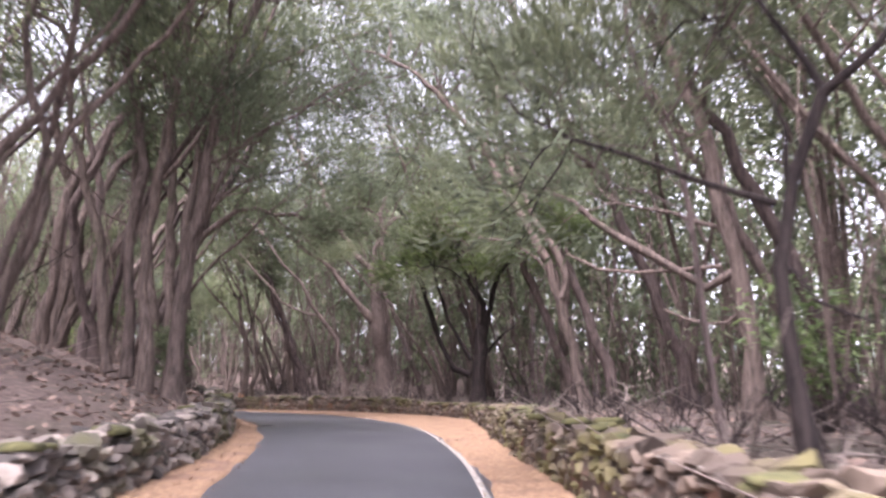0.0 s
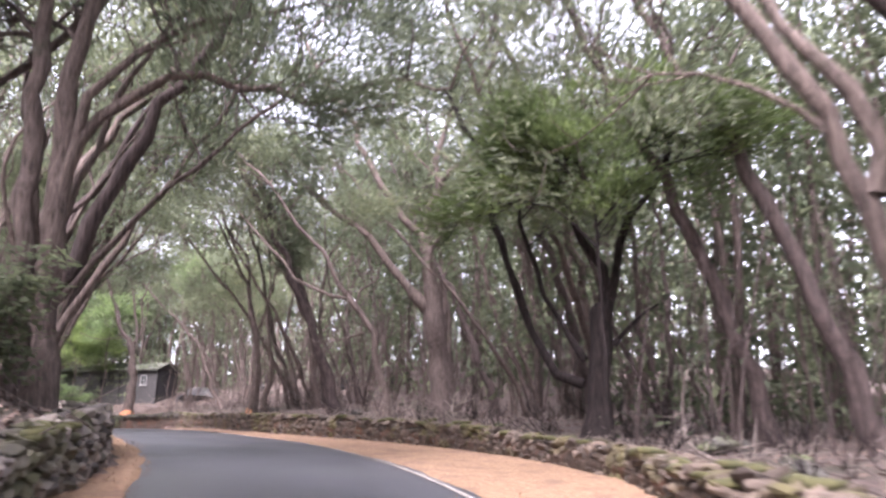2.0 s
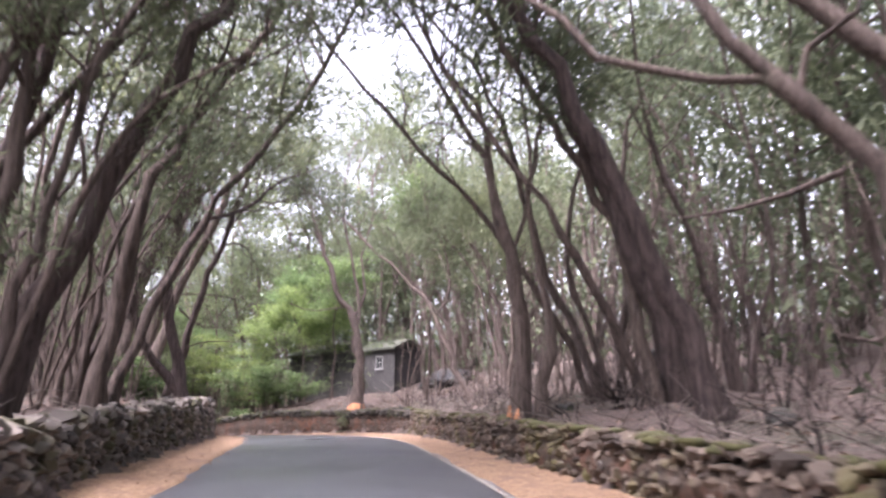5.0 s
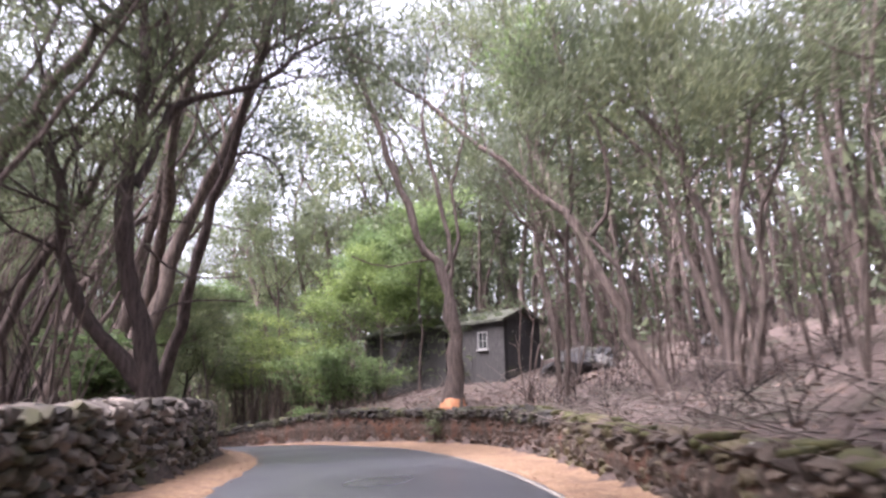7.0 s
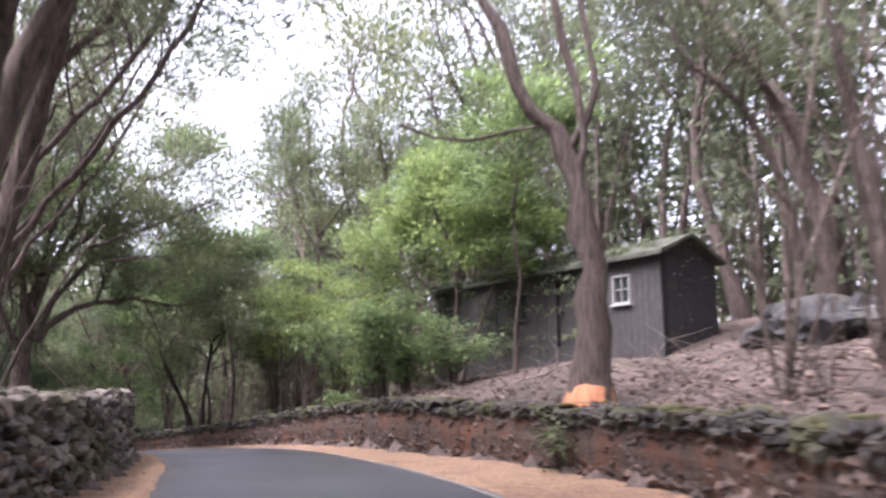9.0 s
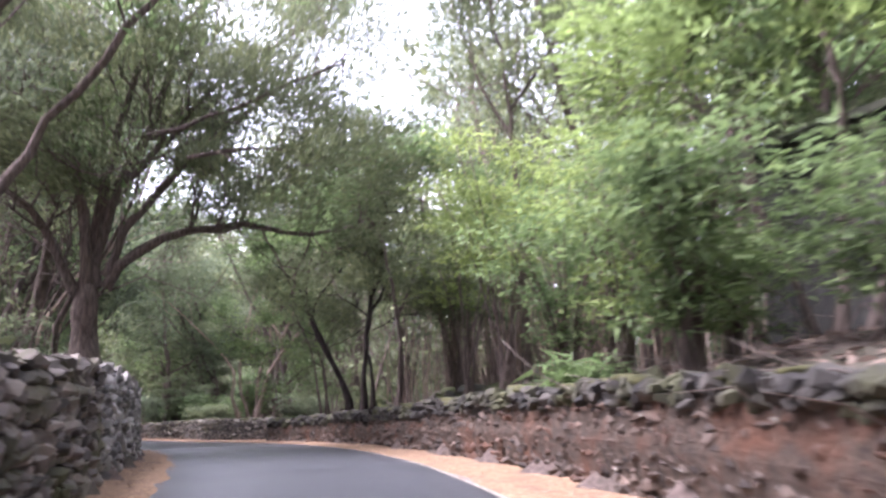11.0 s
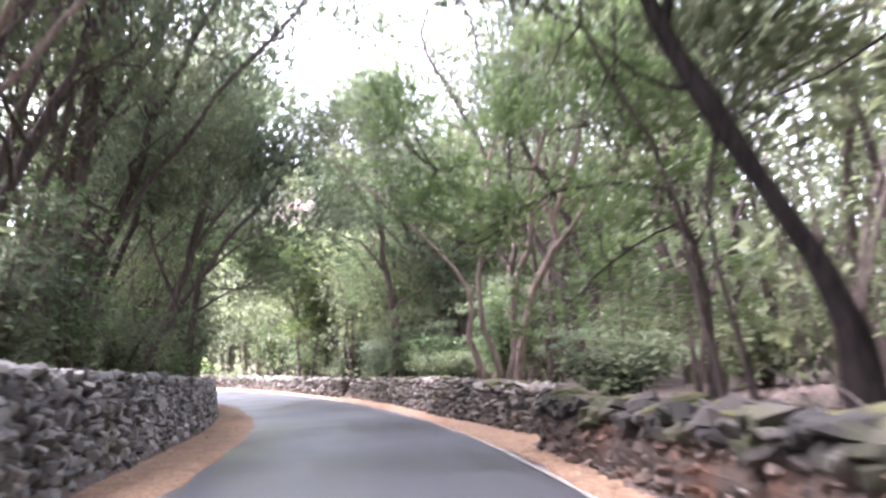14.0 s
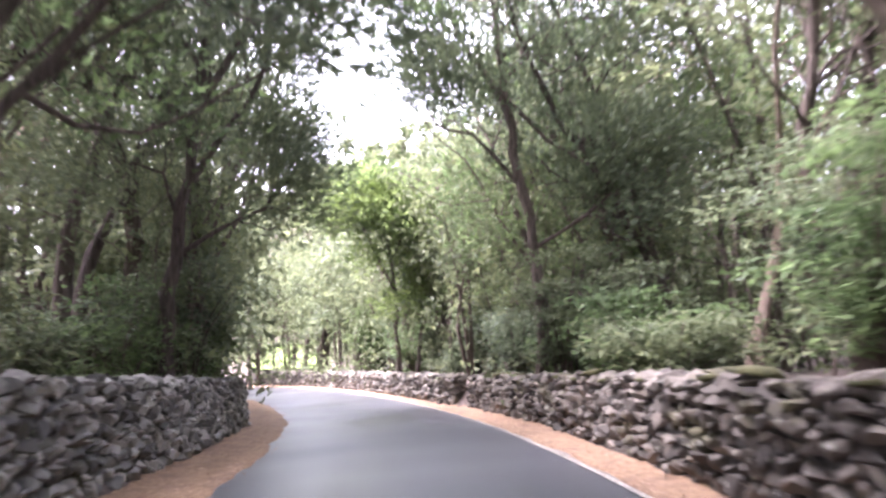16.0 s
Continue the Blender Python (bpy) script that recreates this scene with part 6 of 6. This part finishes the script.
def fallen_branch(s, l, turn, length, radius, seed, rise=0.1):
    """A dead branch on the ground: a crooked main stem with broken side shoots."""
    rng = np.random.default_rng(seed)
    x, y = (float(v) for v in spot(s, l))
    root = new("fallen_branch")
    root.matrix_basis = pose(x, y, float(ground_z(x, y)[0]) + radius * 0.6, 0, 0, turn)
    line = [np.array([0.0, 0, 0])]
    way = np.array([1.0, 0, rise])
    for _ in range(7):
        way = unit(way + rng.normal(0, 0.22, 3) * (1, 1, 0.8))
        line.append(line[-1] + way * length / 7)
        line[-1][2] = max(line[-1][2], 0.01)
    v, f = [], []
    tube(v, f, line, np.linspace(radius, radius * 0.35, 8), 7, rng)
    part("stem", mesh_from("stem", v, f, [DEAD_WOOD], True), root)
    for k in (2, 3, 4, 5, 6):
        d = unit(line[k] - line[k - 1] + rng.normal(0, 0.7, 3) + (0, 0, 0.3))
        ln = length * rng.uniform(0.14, 0.34)
        v, f = [], []
        tube(v, f, [line[k], line[k] + d * ln * 0.5 + rng.normal(0, 0.05, 3), line[k] + d * ln], (radius * 0.5, radius * 0.35, radius * 0.15), 5, rng)
        part("shoot", mesh_from("shoot", v, f, [DEAD_WOOD], True), root)
    return tagged(root, "bleached dead branch lying on the littered wood floor", "branch", "fallen branches")


for k, (s, l, turn, ln, r) in enumerate([(37.2, 6.6, 130, 1.9, 0.04), (38.6, 7.4, 60, 1.6, 0.035), (35.6, 6.8, 20, 2.4, 0.045), (40.2, 5.6, 150, 1.5, 0.03), (34.0, 7.2, 100, 2.0, 0.04), (31.6, 6.9, 35, 2.2, 0.04), (24.5, 7.6, 70, 2.6, 0.05), (22.8, 6.6, 160, 1.8, 0.035), (43.5, 5.2, 80, 1.6, 0.03), (50.5, 5.4, 120, 2.0, 0.035), (53.2, 5.0, 30, 1.7, 0.03), (56.2, 5.2, 95, 1.6, 0.03), (60.4, 5.4, 140, 1.8, 0.035), (72.8, 6.0, 20, 2.3, 0.045), (74.0, 4.6, 60, 1.6, 0.035), (15.0, 5.2, 40, 2.0, 0.035), (11.0, 4.6, 110, 1.8, 0.03)]):
    fallen_branch(s, l, turn, ln, r, 880 + k)


# ---- shrubs ----
def shrub(s, l, high, wide, leaf, label, seed, per=40, size=(0.3, 0.14), stems=7, foot=0.0, name="shrub", bark=BARK, tiers=True, bare=2):
    """A leafy bush: thin stems that fan out, and tiers of leaves from the joint bare upwards."""
    rng = np.random.default_rng(seed)
    x, y = (float(v) for v in spot(s, l))
    root = new(name)
    root.matrix_basis = pose(x, y, float(ground_z(x, y)[0]) + foot)
    spots = []
    for _ in range(stems):
        a, r = rng.uniform(0, 6.28), wide * rng.uniform(0.25, 1.0)
        tip = np.array([math.cos(a) * r, math.sin(a) * r, high * rng.uniform(0.55, 1.05)])
        line = curve_through([(rng.normal(0, 0.12), rng.normal(0, 0.12), -0.15), tip * (0.35, 0.35, 0.55), tip], 6)
        v, f = [], []
        tube(v, f, line, np.linspace(0.035, 0.012, 6), 5, rng)
        part("stem", mesh_from("stem", v, f, [bark], True), root)
        for k in (bare, max(3, bare), 4, 5, 5):
            spots.append(line[k] + rng.normal(0, 0.25, 3) * (wide * 0.6, wide * 0.6, 0.5))
    part("foliage", loose_mesh("foliage", leaves(rng, spots, 0.35 + 0.26 * wide, per, *size, 0.28 if tiers else 0.8, 0.3, level=0.35), leaf), root)
    return tagged(root, label, "shrub", "shrubs")


FRESH = "bright green broad-leaved shrub in tiers above the wall"
SPRIG = (0.2, 0.075)
shrub(76.6, 3.9, 3.1, 1.4, GREEN_LEAF, "glossy green shrub hanging over the wall", 601, 60, SPRIG, 9)
shrub(77.9, 5.3, 2.6, 1.2, GREEN_LEAF, "glossy green shrub in tiers beside the hut", 604, 56, SPRIG, 8)
shrub(79.4, 4.5, 4.4, 1.5, BRIGHT_LEAF, FRESH, 602, 60, SPRIG, 9)
shrub(75.3, 5.6, 2.0, 1.1, GREEN_LEAF, "glossy green shrub in front of the hut", 603, 54, SPRIG)
shrub(79.2, 3.6, 0.55, 0.45, GREEN_LEAF, "small fern tuft on the wall top", 605, 16, (0.42, 0.07), 8, name="fern")
shrub(81.6, 4.6, 5.0, 1.6, GREEN_LEAF, FRESH, 606, 58, SPRIG, 10)
shrub(84.0, 4.4, 6.2, 1.7, BRIGHT_LEAF, "tall shrub with yellow-green top over bare stems", 607, 66, SPRIG, 11, bare=4)
shrub(86.8, 4.6, 6.4, 1.8, BRIGHT_LEAF, "tall shrub with yellow-green top over bare stems", 608, 66, SPRIG, 11, bare=4)
for k, (s, l, h, w) in enumerate([(85.5, 7.5, 5.8, 1.9), (89.4, 5.6, 6.0, 1.8), (90.5, 8.2, 5.8, 2.0), (92.6, 7.0, 5.6, 1.7), (86.5, 10.5, 6.5, 2.2), (94.0, 9.5, 6.2, 2.2)]):
    shrub(s, l, h, w, GREEN_LEAF if k % 2 == 0 else OLIVE_LEAF, "tall shrub with fresh green top over bare stems", 610 + k, 50, (0.22, 0.09), 10, bare=4)
for k, (s, l) in enumerate([(96, -5.6), (99.5, -6.2), (102.5, -6.4), (105.5, -6.2), (108, -7.2), (111, -6.4), (113.5, -7), (116, -6.3), (118.5, -7), (120.8, -6.0), (123, -5.8), (125.2, -5.4), (126.8, -5.6), (104, -9), (110, -9.5), (116, -9.5), (122, -8.5), (93, -7)]):
    shrub(s, l, 2.0 + 0.8 * (k % 4), 1.35 + 0.2 * (k % 2), (GREEN_LEAF, OLIVE_LEAF, DEEP_LEAF)[k % 3], "leafy undergrowth shrub behind the high basalt wall", 640 + k, 48, (0.2, 0.085), 9)
for k, (s, l) in enumerate([(104.5, 5.2), (107, 6.8), (113, 5.4), (115.2, 6.8), (117, 4.6), (119, 5.0), (121, 5.4), (122.8, 4.5), (124.6, 5.2), (126.6, 4.4), (128.5, 5.6), (131, 6.2), (136, 5.2), (139, 6), (142, 5.0), (146, 5.5), (104, 8.5), (110, 8), (113, 10), (118, 9), (124, 9)]):
    shrub(s, l, 1.5 + 0.8 * (k % 4), 1.35 + 0.15 * (k % 2), (DEEP_LEAF, OLIVE_LEAF, GREEN_LEAF)[k % 3], "leafy shrub behind the dry stone wall", 670 + k, 62, (0.2, 0.085), 9)
for k, (s, l, h, w) in enumerate([(141, 7.5, 6.5, 2.2), (147, 7, 6.0, 2.2), (152, 6.5, 5.5, 2), (137, 9, 7, 2.4), (157, 8, 6, 2.2), (138, -7.5, 4, 2), (146, -7.5, 4.5, 2), (154, -8, 5, 2)]):
    shrub(s, l, h, w, GREEN_LEAF if k % 3 == 0 else OLIVE_LEAF, "tall leafy shrub beside the far bend", 700 + k, 44, (0.3, 0.14), 9)
for k, (s, l, h, w) in enumerate([(128, -6, 4.2, 1.9), (130.5, -7.6, 5.0, 2.0), (132.5, -5.8, 3.6, 1.7), (135, -7.0, 5.2, 2.1), (137.5, -9.2, 5.6, 2.2), (139.5, -6.2, 4.4, 1.9), (142.5, -8.2, 5.4, 2.2), (145, -6.4, 4.6, 2.0), (148, -8.6, 5.4, 2.2), (129, -10.5, 5.6, 2.2), (133.5, -11.5, 5.8, 2.3), (141, -12, 6, 2.4), (134, 6.4, 3.6, 1.8), (143.5, 7.5, 4.6, 2.0), (148.5, 5.4, 4.0, 1.8)]):
    shrub(s, l, h, w, (DEEP_LEAF, OLIVE_LEAF, YOUNG_LEAF)[k % 3], "dense leafy thicket tree at the far bend", 740 + k, 72, (0.28, 0.13), 9, tiers=False)
shrub(64.8, -6.5, 2.0, 1.2, GREEN_LEAF, "bright shrub in the gap of the inner bank", 720, 40)
shrub(27.5, -6.8, 2.6, 1.1, DEEP_LEAF, "dark ivy-like shrub at the foot of the stems", 721, 50, (0.16, 0.09))
shrub(25.0, -4.6, 2.0, 0.7, DEEP_LEAF, "dark ivy-like shrub at the foot of the stems", 722, 50, (0.16, 0.09))
shrub(11.5, 7.5, 2.6, 1.0, GREEN_LEAF, "young green shrub among the bare trunks", 723, 30, (0.2, 0.08))
shrub(67.6, 4.6, 1.5, 0.5, OLIVE_LEAF, "tuft of leaves round the foot of the straight tree", 724, 26, (0.18, 0.08), 5)
plant_tree(77.5, 6.6, [([(0, 0, 0), (0.2, 0.2, 1.9), (0.4, 0, 3.6), (0.2, -0.3, 5)], 0.08, 0.035), ([(0.3, 0.1, 0), (1.1, 0.5, 2.3), (2.0, 0.6, 4.6)], 0.06, 0.03), ([(-0.2, 0.1, 0), (-1.1, 0.1, 2.3), (-2.1, -0.2, 4.5)], 0.06, 0.03)], BARK, BRIGHT_LEAF, "small bright green tree over the hut roof", 730, limbs=8, limb_len=1.7, bare=0.7, per=80, leaf_size=(0.22, 0.09), level=0.4, spread=0.8)
plant_tree(74.6, 7.2, [([(0, 0, 0), (0.3, -0.1, 2.6), (0.3, -0.3, 4.8), (0.4, -0.2, 6.4)], 0.07, 0.035)], BARK, GREEN_LEAF, "small bright green tree in front of the hut", 731, limbs=8, limb_len=1.8, bare=0.75, per=80, leaf_size=(0.22, 0.09), level=0.4, spread=0.8)
plant_tree(81.0, 10.0, [([(0, 0, 0), (0.3, 0.1, 3), (0.5, 0, 5.2), (0.2, -0.3, 7.6)], 0.13, 0.05)], BARK, GREEN_LEAF, "green-topped tree behind the hut", 732, limbs=11, limb_len=2.2, bare=0.4, per=90, leaf_size=(0.26, 0.11), level=0.45)


# ---- the hut ----
def box(bm, x0, x1, y0, y1, z0, z1):
    vs = [bm.verts.new((x, y, z)) for x in (x0, x1) for y in (y0, y1) for z in (z0, z1)]
    for f in ((0, 1, 3, 2), (4, 6, 7, 5), (0, 4, 5, 1), (2, 3, 7, 6), (0, 2, 6, 4), (1, 5, 7, 3)):
        bm.faces.new([vs[i] for i in f])


def boxes(name, rows, material):
    bm = bmesh.new()
    for r in rows:
        box(bm, *r)
    me = bpy.data.meshes.new(name)
    bm.to_mesh(me)
    bm.free()
    me.materials.append(material)
    return me


def ring(name, x0, x1, z0, z1, wide, y0, y1, material):
    """A rectangular frame of one piece."""
    bm = bmesh.new()
    loops = [[bm.verts.new((x, y, z)) for x, z in ((x0 + w, z0 + w), (x1 - w, z0 + w), (x1 - w, z1 - w), (x0 + w, z1 - w))] for y, w in ((y0, 0), (y1, 0), (y1, wide), (y0, wide))]
    for k in range(4):
        for i in range(4):
            j = (i + 1) % 4
            bm.faces.new((loops[k][i], loops[k][j], loops[(k + 1) % 4][j], loops[(k + 1) % 4][i]))
    bmesh.ops.recalc_face_normals(bm, faces=bm.faces)
    me = bpy.data.meshes.new(name)
    bm.to_mesh(me)
    bm.free()
    me.materials.append(material)
    return me


def hut():
    """A small dark hut: x runs along its front, y to its back. Front wall with a window, a second dark opening and a door."""
    (ax, ay), (bx, by) = spot(71.05, 9.35), spot(79.6, 7.4)
    length = math.hypot(bx - ax, by - ay)
    turn = math.degrees(math.atan2(by - ay, bx - ax))
    deep, high, th = 2.5, 2.35, 0.24
    base = float(road_z(73)) + 2.9
    root = new("hut")
    root.matrix_basis = pose(float(ax), float(ay), base, 0, 0, turn)
    tagged(root, "dark weathered hut with mossy roof among shrubs", "hut")
    # openings along the front: start, end, sill, head
    holes = [(1.0, 1.6, 1.05, 1.85), (3.0, 3.8, 0.0, 1.95), (5.05, 5.75, 0.9, 1.75)]
    cuts = sorted({0.0, length, *(h[0] for h in holes), *(h[1] for h in holes)})
    rows = []
    for a, b in zip(cuts, cuts[1:]):
        hole = next((h for h in holes if h[0] <= a and b <= h[1]), None)
        if hole is None:
            rows.append((a, b, -1.9, high))
        else:
            rows.append((a, b, -1.9, hole[2]))
            rows.append((a, b, hole[3], high))
    # y runs to the right of the road, away from it: the hut's depth is negative y
    brng = np.random.default_rng(9)
    for a, b, lo, hi in rows:
        front = part("front_wall", boxes("front_wall", [(a, b, -th, -0.035, lo, hi)], DARK_INSIDE), root)
        count = max(1, round((b - a) / 0.2))
        for k in range(count):
            x0, x1 = a + (b - a) * k / count, a + (b - a) * (k + 1) / count
            part("board", boxes("board", [(x0 + 0.006, x1 - 0.006, -0.034, brng.uniform(-0.012, 0.004), lo, hi)], HUT_WALL), front)
    part("side_wall", boxes("side_wall", [(0, th, -deep, -th - 0.003, -1.9, high)], HUT_STONE), root, "dark stone gable wall")
    part("side_wall", boxes("side_wall", [(length - th, length, -deep, -th - 0.003, -1.9, high)], HUT_STONE), root, "dark stone gable wall")
    part("back_wall", boxes("back_wall", [(th + 0.003, length - th - 0.003, -deep, -deep + th, -1.9, high)], HUT_WALL), root)
    part("floor", boxes("floor", [(th + 0.003, length - th - 0.003, -deep + th, -th - 0.003, -0.1, 0.0)], DARK_INSIDE), root)
    ridge, over = 0.5, 0.22
    for sgn, label in ((1, ""), (-1, "")):
        bm = bmesh.new()
        y_e = over if sgn > 0 else -deep - over
        prof = [(y_e, high - 0.14), (-deep / 2, high + ridge), (-deep / 2, high + ridge + 0.1), (y_e, high - 0.02)]
        vs = [[bm.verts.new((x, y, z)) for y, z in prof] for x in (-over, length + over)]
        for i in range(4):
            j = (i + 1) % 4
            bm.faces.new((vs[0][i], vs[0][j], vs[1][j], vs[1][i]))
        bm.faces.new(vs[0])
        bm.faces.new(vs[1][::-1])
        bmesh.ops.recalc_face_normals(bm, faces=bm.faces)
        me = bpy.data.meshes.new("roof")
        bm.to_mesh(me)
        bm.free()
        me.materials.append(HUT_ROOF)
        part("roof", me, root, "mossy shingle roof slope")
    for x in (0.05, length - 0.2):
        bm = bmesh.new()
        vs = [[bm.verts.new((xx, y, z)) for y, z in ((-0.02, high), (-deep + 0.02, high), (-deep / 2, high + ridge - 0.02))] for xx in (x, x + 0.15)]
        bm.faces.new(vs[0])
        bm.faces.new(vs[1][::-1])
        for i in range(3):
            j = (i + 1) % 3
            bm.faces.new((vs[0][i], vs[0][j], vs[1][j], vs[1][i]))
        bmesh.ops.recalc_face_normals(bm, faces=bm.faces)
        me = bpy.data.meshes.new("gable")
        bm.to_mesh(me)
        bm.free()
        me.materials.append(HUT_WALL)
        part("gable", me, root)
    for n, (a, b, lo, hi) in enumerate((holes[0], holes[2])):
        paint = WHITE_PAINT if n == 0 else HUT_WALL
        win = part("window", ring("window", a, b, lo, hi, 0.05, -0.1, 0.03, paint), root, "white four-pane window frame" if n == 0 else "dark window frame")
        part("glazing_bar", boxes("glazing_bar", [((a + b) / 2 - 0.015, (a + b) / 2 + 0.015, -0.07, 0.01, lo + 0.05, hi - 0.05)], paint), win)
        part("glazing_bar", boxes("glazing_bar", [(a + 0.05, b - 0.05, -0.065, 0.005, (lo + hi) / 2 - 0.015, (lo + hi) / 2 + 0.015)], paint), win)
        part("pane", boxes("pane", [(a + 0.06, b - 0.06, -0.05, -0.04, lo + 0.06, hi - 0.06)], glass), win)
        part("sill", boxes("sill", [(a - 0.05, b + 0.05, 0.003, 0.1, lo - 0.06, lo - 0.01)], WHITE_PAINT if n == 0 else HUT_WALL), win)
    a, b, lo, hi = holes[1]
    door = part("door", boxes("door", [(a + k * 0.16, a + k * 0.16 + 0.152, -0.2, -0.14, lo + 0.02, hi - 0.02) for k in range(5)], HUT_WALL), root, "dark plank door")
    part("door_handle", boxes("door_handle", [(b - 0.14, b - 0.1, -0.14, -0.08, 0.9, 1.05)], DARK_INSIDE), door)
    # creepers and fallen leaves over roof and wall
    spots = [(x, over - 0.1 - f * (deep / 2 + over), high + 0.02 + f * (ridge + 0.05)) for x, f in zip(brng.uniform(-0.1, length, 90), brng.random(90)**1.5)]
    spots += [(x, 0.06, z) for x, z in zip(brng.uniform(1.9, length, 60), brng.uniform(-0.2, high, 60))]
    part("creeper", loose_mesh("creeper", leaves(brng, spots, 0.42, 26, 0.16, 0.08, 0.35, 0.2), DEEP_LEAF), root, "dark creeper and fallen leaves")["kind"] = "stuff"
    return root


hut()


# ---- boulders ----
def boulder(s, l, size, material, label, seed, sunk=0.25):
    rng = np.random.default_rng(seed)
    bm = bmesh.new()
    bmesh.ops.create_icosphere(bm, subdivisions=3, radius=0.5)
    shift = rng.uniform(0, 50, 3)
    for v in bm.verts:
        p = v.co * 2.2 + Vector(shift)
        v.co *= 0.8 + 0.5 * noise.noise(p) + 0.22 * noise.noise(p * 2.7)
        v.co = Vector((v.co.x * size[0], v.co.y * size[1], v.co.z * size[2]))
    me = bpy.data.meshes.new("boulder")
    bm.to_mesh(me)
    bm.free()
    me.materials.append(material)
    ob = new("boulder", me)
    x, y = (float(v) for v in spot(s, l))
    ob.matrix_basis = pose(x, y, float(ground_z(x, y)[0]) + size[2] * (0.5 - sunk), rng.uniform(-12, 12), rng.uniform(-12, 12), rng.uniform(0, 360))
    return tagged(ob, label, "boulder", "boulders")


DARK_ROCK = mat_stone("dark_rock", (0.03, 0.03, 0.034), (0.12, 0.115, 0.11), (0.07, 0.08, 0.04), 0.58, 0.7)
MOSSY_ROCK = mat_stone("mossy_rock", (0.05, 0.048, 0.045), (0.16, 0.15, 0.13), (0.1, 0.115, 0.045), 0.46, 0.72)
for k, (s, l, a) in enumerate([(67.6, 10.4, 1.7), (68.3, 11.0, 2.1), (68.9, 10.2, 1.3), (69.4, 11.4, 1.8), (67.9, 11.8, 1.5), (66.9, 10.9, 1.2), (63.5, 12.5, 1.1), (55.0, 13.0, 1.2), (53.5, 12.0, 0.8)]):
    boulder(s, l, (a, a * 0.8, a * 0.65), DARK_ROCK, "dark lava boulder on the littered bank", 800 + k)
for k, (s, l, a) in enumerate([(86.2, 5.2, 1.6), (87.8, 5.6, 1.9), (89.4, 5.3, 1.5), (91.0, 5.8, 1.8), (92.6, 6.6, 1.4), (88.6, 7.4, 1.7), (90.5, 7.8, 1.5), (85.0, 6.6, 1.2), (94.2, 5.0, 1.1)]):
    boulder(s, l, (a, a * 0.6, a * 0.4), MOSSY_ROCK, "flat mossy boulder behind the retaining wall", 820 + k)
for k, (s, l, a) in enumerate([(20.5, 6.0, 0.8), (22.0, 7.4, 0.7), (24.5, 8.2, 0.9), (33.0, 8.2, 0.6), (42.0, 7.0, 0.7), (26.0, 10.5, 0.8), (12.0, 5.0, 0.6), (47.5, 5.2, 0.7)]):
    boulder(s, l, (a, a * 0.8, a * 0.5), MOSSY_ROCK, "mossy boulder among sticks on the wood floor", 840 + k)
for k, (s, l, a) in enumerate([(60.5, -5.0, 0.9), (57.0, -5.2, 0.6), (62.5, -5.6, 0.7)]):
    boulder(s, l, (a, a * 0.8, a * 0.6), DARK_ROCK, "dark boulder beside the inner wall", 860 + k)
